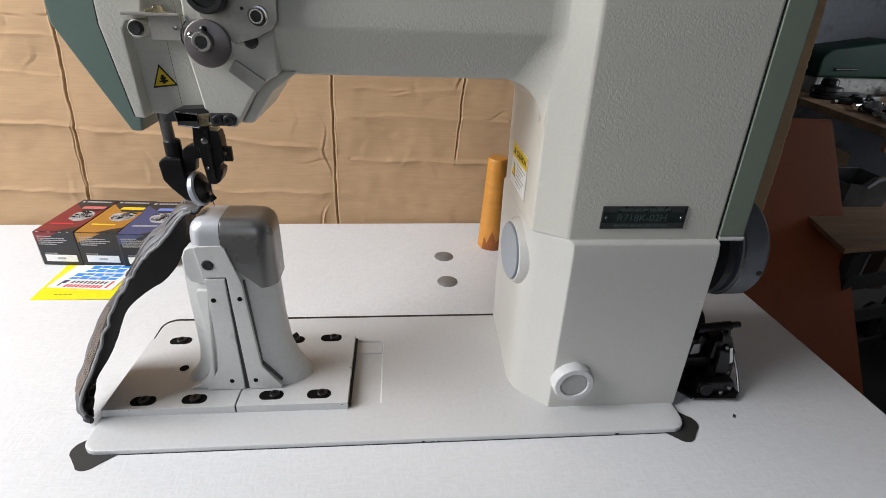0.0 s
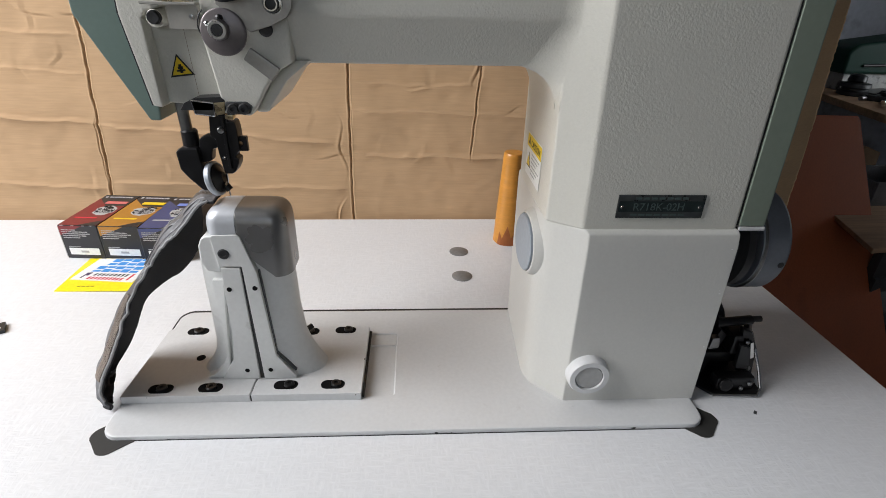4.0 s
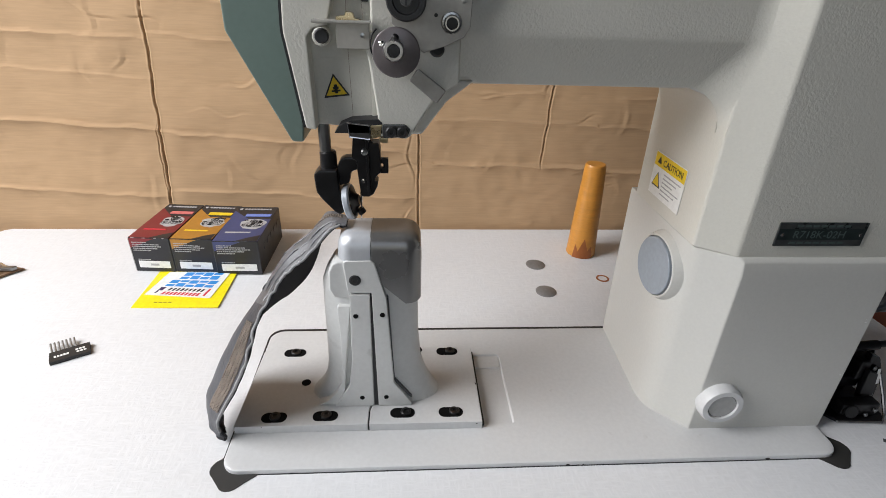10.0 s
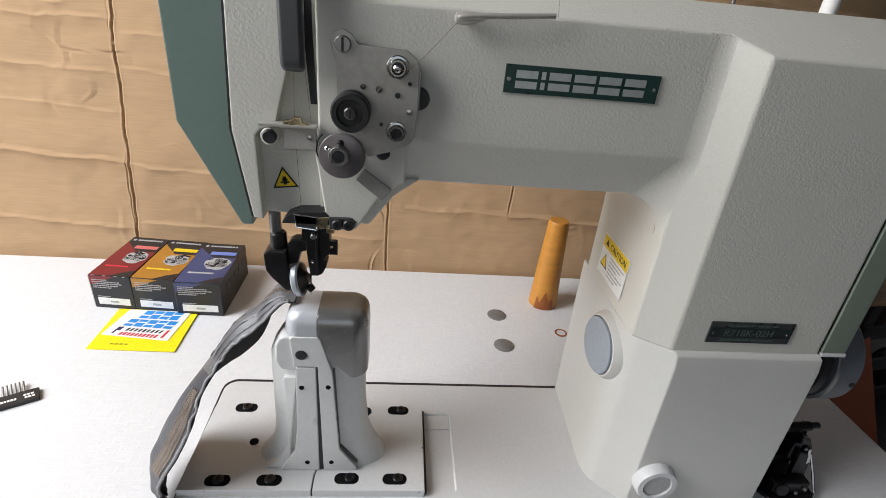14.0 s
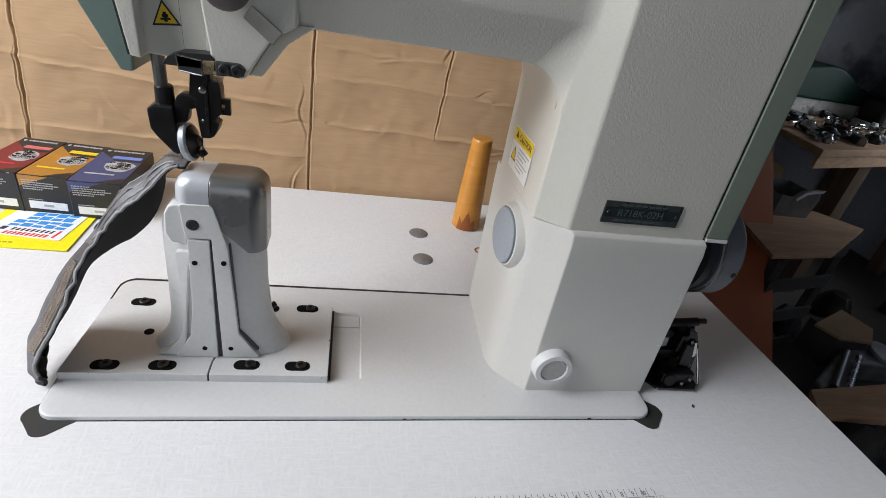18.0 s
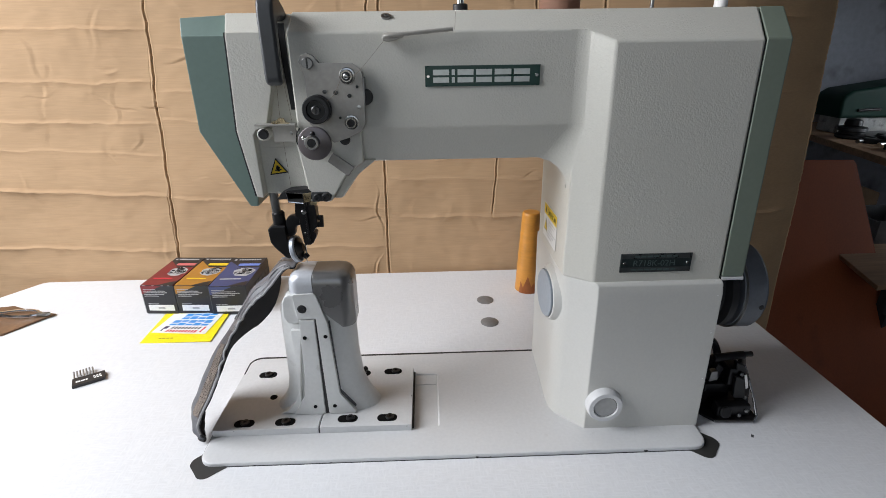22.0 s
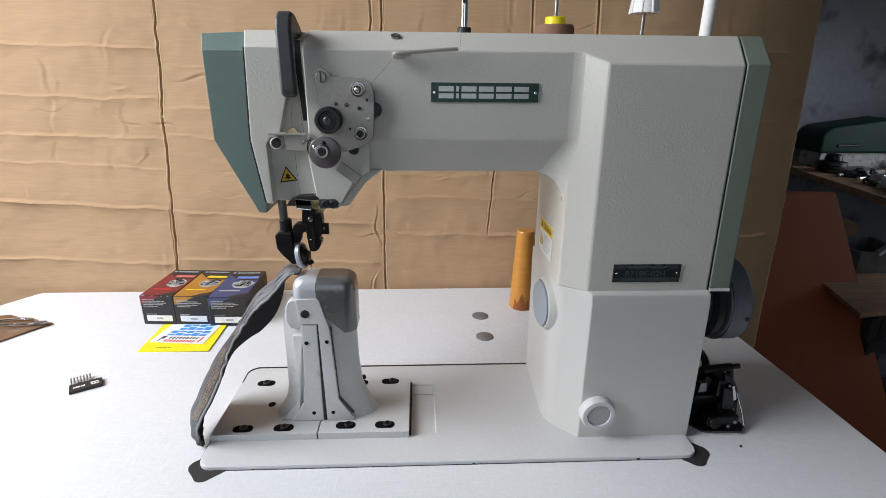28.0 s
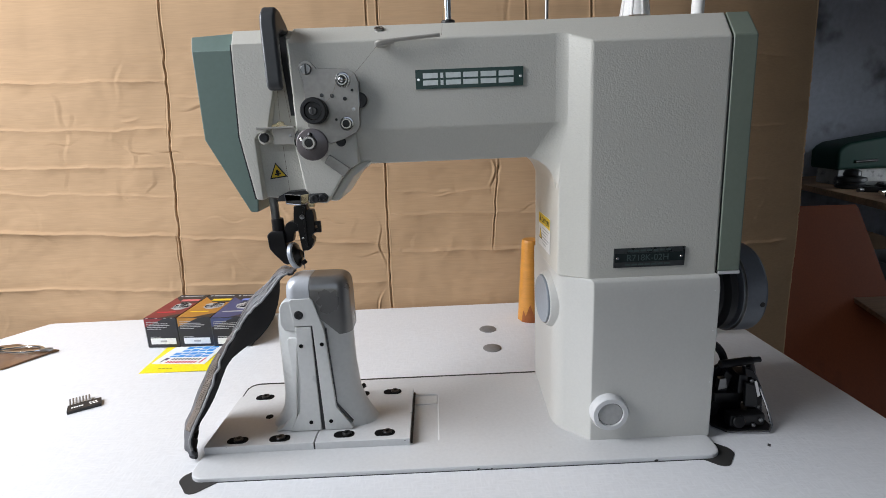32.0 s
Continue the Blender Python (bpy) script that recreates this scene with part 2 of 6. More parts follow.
CEILING = mat("grey_limewash", (0.42, 0.42, 0.41), 0.9, var=0.1, vscale=2)
BROWNBOARD = mat("red_brown_varnished_board", (0.28, 0.068, 0.021), 0.62, bump=0.15, bscale=40, depth=0.0008, stretch=(1, 1, 0.2), var=0.18, vscale=4, grain=0.08, dirt=((0.05, 0.018, 0.01), 8, 0.64, 0.5))
WOOD = mat("dusty_plank_wood", (0.38, 0.235, 0.135), 0.75, bump=0.3, bscale=60, depth=0.001, stretch=(0.12, 1, 1), var=0.2, vscale=10, grain=0.14, gscale=80)
GREENENAMEL = mat("dark_green_machine_enamel", (0.006, 0.034, 0.024), 0.5, var=0.15, vscale=9, spec=0.2)
GREYDUST = mat("dusty_grey_metal", (0.20, 0.20, 0.20), 0.5, 0.6, var=0.3, vscale=20, grain=0.1)
PALEDUST = mat("pale_dusty_paint", (0.42, 0.42, 0.41), 0.6, var=0.3, vscale=14, grain=0.1, dirt=((0.05, 0.05, 0.05), 20, 0.55, 0.8))
DARKWOOD = mat("dark_leg_wood", (0.11, 0.068, 0.042), 0.75, bump=0.3, bscale=60, depth=0.001, stretch=(1, 1, 0.12), var=0.2, vscale=10, grain=0.14, gscale=80)
DARKSCRAP = mat("dark_scrap_cloth", (0.035, 0.033, 0.032), 0.85, var=0.3, vscale=14, bump=0.4, bscale=60, depth=0.004)
SCRAPCARD = mat("brown_scrap_carton", (0.22, 0.14, 0.08), 0.85, var=0.15, vscale=12)
BROWNPAD = mat("brown_oiled_leather", (0.16, 0.085, 0.04), 0.5, bump=0.4, bscale=120, depth=0.0008, var=0.25, vscale=30, grain=0.1)
PINKISH = mat("pinkish_satin_steel", (0.165, 0.146, 0.146), 0.38, 0.4, var=0.10, vscale=60, grain=0.06)

# ---- building helpers ----
BASE = {}


def thing(name, at, label, category, group="", kind=""):
    """An Empty at the base of a thing, at a place given from the table's point."""
    ob = new(name)
    ob.empty_display_size = 0.02
    ob.location = (at[0], at[1], TOP + at[2])
    BASE[ob.name] = Vector(at)
    return tagged(ob, label, category, group, kind)


def steady_normals(me, sharp):
    """Normals weighted by face area, so that flat faces stay flat beside rounded edges."""
    if not 12 < len(me.loops) < 40000:
        return
    limit = math.cos(radians(sharp))
    faces = [(p.normal.copy(), p.area) for p in me.polygons]
    around = [[] for v in me.vertices]
    for p in me.polygons:
        for v in p.vertices:
            around[v].append(p.index)
    out = [(0, 0, 1)] * len(me.loops)
    for p in me.polygons:
        own = faces[p.index][0]
        for li in p.loop_indices:
            total = Vector((0, 0, 0))
            for k in around[me.loops[li].vertex_index]:
                if own.dot(faces[k][0]) > limit:
                    total += faces[k][0] * faces[k][1]
            out[li] = tuple(total.normalized()) if total.length else tuple(own)
    me.normals_split_custom_set(out)


def mesh_of(name, bm, material, base, sharp=32):
    bmesh.ops.recalc_face_normals(bm, faces=bm.faces)
    if base.length:
        bmesh.ops.translate(bm, verts=bm.verts, vec=-base)
    me = bpy.data.meshes.new(name)
    bm.to_mesh(me)
    bm.free()
    me.materials.append(material)
    me.shade_smooth()
    me.set_sharp_from_angle(angle=radians(sharp))
    steady_normals(me, sharp)
    return me


def part(name, bm, material, parent, label="", sharp=32):
    """Links a bmesh as one mesh under a thing or a part."""
    base = BASE[parent.name]
    ob = new(name, mesh_of(name, bm, material, base, sharp))
    ob.parent = parent
    BASE[ob.name] = base
    return tagged(ob, label)


def solo(name, bm, material, label, category, at=(0, 0, 0), group="", kind="", sharp=32):
    """A thing or a piece of the setting that is one mesh."""
    ob = new(name, mesh_of(name, bm, material, Vector(at), sharp))
    ob.location = (at[0], at[1], TOP + at[2])
    BASE[ob.name] = Vector(at)
    return tagged(ob, label, category, group, kind)


def bev(bm, w, seg=2, over=25):
    es = [e for e in bm.edges if len(e.link_faces) == 2 and e.calc_face_angle(0) > radians(over)]
    bmesh.ops.bevel(bm, geom=es, offset=w, offset_type="OFFSET", segments=seg, profile=0.5, affect="EDGES", clamp_overlap=True)
    return bm


def to3(p, axis, v):
    return {"x": (v, p[0], p[1]), "y": (p[0], v, p[1]), "z": (p[0], p[1], v)}[axis]


def prism(pts, axis, lo, hi, w=0.0, seg=2, bm=None):
    """A prism of a flat outline along an axis, with its edges rounded by w."""
    one = bmesh.new()
    a = [one.verts.new(to3(p, axis, lo)) for p in pts]
    b = [one.verts.new(to3(p, axis, hi)) for p in pts]
    one.faces.new(a)
    one.faces.new(b)
    for i in range(len(pts)):
        j = (i + 1) % len(pts)
        one.faces.new((a[i], a[j], b[j], b[i]))
    bmesh.ops.recalc_face_normals(one, faces=one.faces)
    if w:
        bev(one, w, seg)
    return into(bm, one)


def into(bm, one):
    if bm is None:
        return one
    me = bpy.data.meshes.new("tmp")
    one.to_mesh(me)
    one.free()
    bm.from_mesh(me)
    bpy.data.meshes.remove(me)
    return bm


def block(x0, x1, y0, y1, z0, z1, w=0.0, seg=2, bm=None):
    return prism([(x0, y0), (x1, y0), (x1, y1), (x0, y1)], "z", z0, z1, w, seg, bm)


def rounded(x0, x1, y0, y1, r, n=5):
    """The outline of a rectangle with round corners."""
    out = []
    for cx, cy, a in ((x1 - r, y1 - r, 0), (x0 + r, y1 - r, 90), (x0 + r, y0 + r, 180), (x1 - r, y0 + r, 270)):
        for i in range(n + 1):
            t = radians(a + 90 * i / n)
            out.append((cx + r * math.cos(t), cy + r * math.sin(t)))
    return out


def rings(loops, closed=True, bm=None, ends=True):
    """A skin over rows of points, each row a loop."""
    one = bmesh.new()
    vs = [[one.verts.new(p) for p in row] for row in loops]
    n = len(loops[0])
    for a, b in zip(vs, vs[1:]):
        for i in range(n if closed else n - 1):
            j = (i + 1) % n
            one.faces.new((a[i], a[j], b[j], b[i]))
    if ends and closed:
        one.faces.new(vs[0])
        one.faces.new(vs[-1])
    bmesh.ops.recalc_face_normals(one, faces=one.faces)
    return into(bm, one)


def lathe(profile, at, way, n=28, bm=None):
    """A turned form: (radius, distance) rows about a line from a point along a way."""
    way = Vector(way).normalized()
    u = way.orthogonal().normalized()
    v = way.cross(u)
    at = Vector(at)
    return rings([[at + way * d + r * (math.cos(2 * math.pi * i / n) * u + math.sin(2 * math.pi * i / n) * v) for i in range(n)] for r, d in profile], True, bm)


def rod(a, b, r, n=14, bm=None, r2=None):
    a, b = Vector(a), Vector(b)
    return lathe([(r, 0), (r if r2 is None else r2, (b - a).length)], a, b - a, n, bm)


def smoothed(pts, k=6):
    """A curve through points, as Catmull-Rom."""
    pts = [Vector(p) for p in pts]
    full = [2 * pts[0] - pts[1]] + pts + [2 * pts[-1] - pts[-2]]
    out = []
    for i in range(1, len(full) - 2):
        p0, p1, p2, p3 = full[i - 1:i + 3]
        for s in range(k):
            t = s / k
            out.append(0.5 * ((2 * p1) + (p2 - p0) * t + (2 * p0 - 5 * p1 + 4 * p2 - p3) * t * t + (3 * p1 - p0 - 3 * p2 + p3) * t ** 3))
    return out + [pts[-1]]


def tube(pts, r, n=8, bm=None):
    pts = [Vector(p) for p in pts]
    loops, u = [], None
    for i, p in enumerate(pts):
        d = (pts[min(i + 1, len(pts) - 1)] - pts[max(i - 1, 0)]).normalized()
        u = d.orthogonal().normalized() if u is None else (u - d * u.dot(d)).normalized()
        v = d.cross(u)
        loops.append([p + r * (math.cos(2 * math.pi * k / n) * u + math.sin(2 * math.pi * k / n) * v) for k in range(n)])
    return rings(loops, True, bm)


def screw(at, way, r, h, slot=None, bm=None):
    """A round screw head; slot: the direction of its slot."""
    way = Vector(way).normalized()
    bm = lathe([(r, -0.001), (r, h * 0.7), (r * 0.86, h), (r * 0.84, h)], at, way, 18, bm)
    return bm


def slab_on(frame4, u0, u1, v0, v1, lift, thick, bm=None):
    """A thin piece lying on a surface: frame4 is its origin, two unit ways and the normal; u, v its stretch."""
    o, u, v, nrm = (Vector(p) for p in frame4)
    one = bmesh.new()
    lo = [one.verts.new(o + u * a + v * b + nrm * lift) for a, b in ((u0, v0), (u1, v0), (u1, v1), (u0, v1))]
    hi = [one.verts.new(o + u * a + v * b + nrm * (lift + thick)) for a, b in ((u0, v0), (u1, v0), (u1, v1), (u0, v1))]
    one.faces.new(lo)
    one.faces.new(hi)
    for i in range(4):
        j = (i + 1) % 4
        one.faces.new((lo[i], lo[j], hi[j], hi[i]))
    bmesh.ops.recalc_face_normals(one, faces=one.faces)
    return into(bm, one)


def lettering(text, frame4, u0, v0, height, material, parent, name="lettering", wide=1.0, lift=0.0004):
    """Flat letters on a surface, from the built-in font."""
    cu = bpy.data.curves.new("text", "FONT")
    cu.body, cu.size, cu.extrude = text, height * 1.38, 0.00008
    tmp = new("text", cu)
    me = bpy.data.meshes.new_from_object(tmp.evaluated_get(bpy.context.evaluated_depsgraph_get()))
    bpy.data.objects.remove(tmp)
    bm = bmesh.new()
    bm.from_mesh(me)
    bpy.data.meshes.remove(me)
    o, u, v, nrm = (Vector(p) for p in frame4)
    for q in bm.verts:
        q.co = o + u * (u0 + q.co.x * wide) + v * (v0 + q.co.y) + nrm * (lift + q.co.z)
    return part(name, bm, material, parent)


def tz(y):
    """The table's surface, which falls slightly to the front."""
    return -0.0018 + 0.0195 * y

# ---- setting ----
FL = -TOP
solo("floor", block(-1.5, 3.4, -2.8, 2.4, FL - 0.1, FL), CONCRETE, "dusty dark concrete workshop floor", "floor", kind="structure")
solo("ceiling", block(-1.5, 3.4, -2.8, 2.4, 2.45, 2.55), CEILING, "grey limewashed workshop ceiling", "ceiling", kind="structure")
bm = block(-1.36, -1.21, -2.45, -0.76, FL, 2.45)
block(-1.36, -1.21, 0.22, 2.05, FL, 2.45, bm=bm)
block(-1.36, -1.21, -0.76, 0.22, FL, 0.34, bm=bm)
block(-1.36, -1.21, -0.76, 0.22, 1.38, 2.45, bm=bm)
solo("wall_west", bm, PLASTER, "dirty plastered wall with a tall window opening", "wall", kind="structure")
solo("wall_north", block(-1.36, 3.15, 2.05, 2.2, FL, 2.45), PLASTER, "blotchy blue-white plastered wall behind the workbench", "wall", kind="structure")
# opening made up for the bench fill, out of view
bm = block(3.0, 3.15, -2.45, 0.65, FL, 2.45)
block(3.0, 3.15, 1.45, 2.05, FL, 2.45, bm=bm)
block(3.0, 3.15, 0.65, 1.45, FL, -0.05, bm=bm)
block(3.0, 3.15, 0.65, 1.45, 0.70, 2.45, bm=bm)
solo("wall_east", bm, PLASTER, "dirty plastered wall with an unseen opening added for the bench fill", "wall", kind="structure")
bm = block(-1.36, -0.8, -2.6, -2.45, FL, 2.45)
block(0.6, 3.15, -2.6, -2.45, FL, 2.45, bm=bm)
block(-0.8, 0.6, -2.6, -2.45, 1.75, 2.45, bm=bm)
solo("wall_south", bm, PLASTER, "dirty plastered wall with an open doorway", "wall", kind="structure")

# ---- table ----
table = thing("work_table", (0, 0, FL), "white linen-patterned laminate sewing table on a steel frame", "table")
OUT = [(-0.66, -0.262), (-0.652, -0.27), (0.560, -0.27), (0.568, -0.262), (0.5565, -0.05), (0.5475, 0.095), (0.540, 0.279), (0.536, 0.283), (-0.590, 0.279), (-0.599, 0.275), (-0.66, 0.19)]
HOLE = rounded(-0.1600, 0.3545, -0.1430, 0.0335, 0.012, 5)
bm = bmesh.new()
outer = [[bm.verts.new((x, y, z + tz(y))) for x, y in OUT] for z in (-0.04, 0.0)]
inner = [[bm.verts.new((x, y, z + tz(y))) for x, y in HOLE] for z in (-0.04, 0.0)]
for lo, hi in (outer, inner):
    for i in range(len(lo)):
        k = (i + 1) % len(lo)
        bm.faces.new((lo[i], lo[k], hi[k], hi[i]))
for a, b in zip(outer, inner):
    rim = [bm.edges.get((row[i], row[(i + 1) % len(row)])) for row in (a, b) for i in range(len(row))]
    bmesh.ops.triangle_fill(bm, use_beauty=True, use_dissolve=False, edges=rim)
bmesh.ops.recalc_face_normals(bm, faces=bm.faces)
bev(bm, 0.0015, 2, 40)
part("tabletop", bm, LAMINATE, table)
for x in (-0.5, 0.42):
    bm = block(x, x + 0.05, -0.2, 0.2, -0.0746, -0.0446, 0.002)
    part("rail", bm, BLACKSTEEL, table)
    for y in (-0.18, 0.14):
        part("leg", block(x, x + 0.05, y, y + 0.04, FL, -0.075, 0.002), BLACKSTEEL, table)
for x, y in ((0.1613, 0.174), (0.1607, 0.1085)):
    part("screw_cap", lathe([(0.0132, -0.001), (0.0132, 0.0006), (0.011, 0.0016), (0.006, 0.0024), (0.0008, 0.0027)], (x, y, tz(y)), (0, 0, 1), 28), ZINC, table, "domed steel screw cap")
part("cable_hole", lathe([(0.0085, -0.002), (0.0085, 0.0005), (0.0062, 0.0006), (0.006, -0.0008)], (0.2443, 0.1383, tz(0.1383)), (0, 0, 1), 22), CONEDARK, table, "small drilled hole in the table")

# a ruler printed along the front of the top: centimetres above, inches below
SLOPE = math.atan(0.0195)
RTILT = 0.020  # the print runs slightly aslant to the machine
RULE = ((0.325 - 0.8128, -0.2258 - 0.8128 * RTILT, tz(-0.2258 - 0.8128 * RTILT)), Vector((1, RTILT, 0.0195 * RTILT)).normalized(), Vector((-RTILT, math.cos(SLOPE), math.sin(SLOPE))).normalized(), (0, -math.sin(SLOPE), math.cos(SLOPE)))
LENGTH = 0.8128
bm = slab_on(RULE, 0, LENGTH, 0.0040, 0.0043, 0.0001, 0.0001)
for c in range(0, 81):
    slab_on(RULE, c * 0.01 - 0.00018, c * 0.01 + 0.00018, 0.0043, 0.0118, 0.0001, 0.0001, bm)
    slab_on(RULE, c * 0.01 + 0.00482, c * 0.01 + 0.00518, 0.0085, 0.0118, 0.0001, 0.0001, bm)
for i in range(0, 32 * 8 + 1):
    h = 0.0085 if i % 8 == 0 else (0.006 if i % 4 == 0 else 0.0038)
    slab_on(RULE, i * 0.003175 - 0.00016, i * 0.003175 + 0.00016, 0.0040 - h, 0.0040, 0.0001, 0.0001, bm)
part("ruler_scale", bm, RULERINK, table, "printed grey ruler scale", 80)
for c in range(1, 82):
    s = str(c) if c % 10 == 0 else str(c % 10)
    lettering(s, RULE, c * 0.01 - 0.0044 - 0.0016 * (len(s) - 1), 0.0054, 0.0040, RULERINK, table, "ruler_number", 0.8, 0.0002)
for i in range(1, 33):
    lettering(str(i), RULE, i * 0.0254 - 0.0030 * len(str(i)), -0.0046, 0.0052, RULERINK, table, "ruler_number", 0.95, 0.0002)
bm = slab_on(((0.4103, -0.1297, tz(-0.1297)), (0.6, 0.8, 0), (-0.8, 0.6, 0.01), (0, 0, 1)), -0.0022, 0.0022, -0.0013, 0.0013, 0.0001, 0.0002)
part("chip_mark", bm, GREYPLASTIC, table, "small dark chip in the laminate")

# ---- cardboard sheet behind the table ----
def bump_line(d, w):
    return math.exp(-(d / w) ** 2)


def groove(x, x0, depth, w):
    return depth * math.exp(-abs(x - x0) / (0.50 * w)) - 0.16 * depth * bump_line(x - x0 + 1.9 * w, 0.9 * w) - 0.05 * depth * bump_line(x - x0 - 2.4 * w, w)


def across(x, z, x0, x1, za, zb, depth, w=0.0035):
    """A horizontal fold that runs from (x0, za) to (x1, zb)."""
    if x < x0 - 0.01 or x > x1 + 0.01:
        return 0.0
    fade = min(1, (x - x0 + 0.01) / 0.03, (x1 + 0.01 - x) / 0.03)
    line = za + (zb - za) * (x - x0) / (x1 - x0) + 0.004 * noise.noise((x * 14, za * 31, 2.0)) + 0.0012 * noise.noise((x * 60, za * 31, 5.0)) + 0.0016 * math.floor(2 * noise.noise((x * 11, za * 7, 8.0)) + 0.5)
    d = z - line
    keep = 0.60 + 0.42 * noise.noise((x * 22, za * 17, 9.0))
    return fade * keep * (1.85 * depth * math.exp(-d / 0.0015 if d > 0 else d / 0.0075) - 0.10 * depth * bump_line(d - 0.0050, 0.0016))


FOLDS = [(-1.0, -0.37, 0.425, 0.4045, -0.0035), (-1.0, -0.37, 0.345, 0.327, -0.003), (-1.0, -0.37, 0.283, 0.262, -0.003), (-1.0, -0.37, 0.185, 0.1428, -0.005),
         (-0.8, -0.37, 0.236, 0.212, -0.0015), (-1.0, -0.37, 0.076, 0.0475, -0.0042), (-0.36, 0.0, 0.315, 0.298, -0.003), (-0.36, 0.0, 0.268, 0.25, -0.0025), (-0.36, 0.0, 0.142, 0.116, -0.0035),
         (-0.36, -0.1, 0.38, 0.372, -0.002), (-0.36, 0.0, 0.058, 0.048, -0.002), (0.012, 0.76, 0.1035, 0.075, -0.0045), (0.012, 0.5, 0.167, 0.150, -0.0022), (0.2, 0.76, 0.30, 0.29, -0.002), (0.2, 0.76, 0.43, 0.415, -0.003),
         (0.012, 0.2, 0.205, 0.20, -0.0015), (0.3, 0.72, 0.20, 0.195, -0.0018)]


def sheet_y(x, z):
    jx = 0.0055 * noise.noise((z * 9, 0.3, 1.0)) + 0.0022 * noise.noise((z * 34, 0.3, 1.0)) + 0.0009 * noise.noise((z * 95, 0.3, 1.0))
    kx = 0.0030 + 0.0042 * noise.noise((z * 13, 5.3, 1.0)) + 0.0012 * noise.noise((z * 60, 2.3, 1.0))
    open_up = 0.5 + 0.5 * max(-1.0, min(1.0, 2.4 * noise.noise((z * 17, 8.3, 4.0))))
    d = groove(x, -0.3645 + jx, 0.0058, 0.0013) + open_up * groove(x, -0.3645 + jx - kx, 0.0024, 0.0009) + groove(x, 0.0025 + 0.6 * jx, 0.0056, 0.0013) + (1 - open_up) * groove(x, 0.0025 + 0.6 * jx + kx, 0.0022, 0.0009)
    if z > 0.35:
        d += groove(x, -0.0165 + 1.2 * jx, 0.005, 0.0013) + 0.8 * groove(x, 0.257, 0.005, 0.0016) + 0.9 * groove(x, 0.369, 0.006, 0.0018) + 0.4 * groove(x, 0.21, 0.004, 0.0016)
    if z > 0.09:
        lean = 0.189 + 0.008 * (z - 0.1154) / 0.09
        d += min(1, (z - 0.09) / 0.03) * groove(x, lean + 0.8 * jx, 0.0042, 0.0012)
    for x0, x1, za, zb, dep in FOLDS:
        d += across(x, z, x0, x1, za, zb, dep)
    d += 0.0035 * noise.noise((x * 5, z * 5, 0.0)) + 0.0015 * noise.noise((x * 16, z * 22, 3.0)) + 0.0007 * noise.noise((x * 50, z * 70, 7.0))
    curl = 0.72 * max(0.0, x - 0.44) ** 2  # the free end bends back
    return 0.291 + 0.15 * z + d + curl


fine = [c + o for c in (-0.3645, 0.0025, 0.0115, 0.189, 0.257, 0.369, -0.0165) for o in np.arange(-0.0105, 0.0106, 0.0007)]
XS = sorted(set(np.round(np.concatenate([np.arange(-1.02, 0.7, 0.0036), fine]), 4)))
XS = [x for i, x in enumerate(XS) if i == 0 or x - XS[i - 1] > 0.0005]
# unseen upper part added to keep the window lamp off the back wall
ZS = np.concatenate([np.arange(-0.42, -0.02, 0.02), np.arange(-0.02, 0.46, 0.0010), np.arange(0.46, 1.301, 0.02)])
verts, faces = [], []
for z in ZS:
    right = 0.788 + 0.118 * z + 0.0016 * noise.noise((z * 40, 4.0, 0.0)) + 0.0030 * noise.noise((z * 150, 4.0, 0.0))
    for x in XS:
        xx = 0.4 + (x - 0.4) * (right - 0.4) / (XS[-1] - 0.4) if x > 0.4 else x
        verts.append((xx, sheet_y(xx, z), z))
# dents and short wrinkles in the paper
rnd = random.Random(21)
grid = np.array(verts)
gx, gz = grid[:, 0], grid[:, 2]
for k in range(110):
    cx, cz, a = rnd.uniform(-1.0, 0.7), rnd.uniform(-0.02, 0.46), rnd.choice((90, 90, 80, 100, 5, -8, 60, 125)) + rnd.uniform(-14, 14)
    long, wide, deep = rnd.uniform(0.008, 0.036), rnd.uniform(0.0011, 0.0022), rnd.choice((-1, 1)) * rnd.uniform(0.0006, 0.0019)
    c, s = math.cos(radians(a)), math.sin(radians(a))
    u, v = (gx - cx) * c + (gz - cz) * s, -(gx - cx) * s + (gz - cz) * c
    v = v + 0.004 * np.sin(u * rnd.uniform(60, 140) + k)
    grid[:, 1] += deep * np.exp(-(u / long) ** 2) * (np.exp(-np.abs(v) / wide) - 0.6 * np.exp(-((v - 2.4 * wide) / (1.6 * wide)) ** 2))
for k in range(26):
    cx, cz, r = rnd.uniform(-1.0, 0.7), rnd.uniform(0.0, 0.46), rnd.uniform(0.02, 0.07)
    grid[:, 1] += rnd.uniform(-0.0022, 0.0022) * np.exp(-(((gx - cx) / r) ** 2 + ((gz - cz) / (0.6 * r)) ** 2))
verts = [tuple(p) for p in grid.tolist()]
nx, nz = len(XS), len(ZS)
for k in range(nz - 1):
    for i in range(nx - 1):
        a = k * nx + i
        faces.append((a, a + 1, a + nx + 1, a + nx))
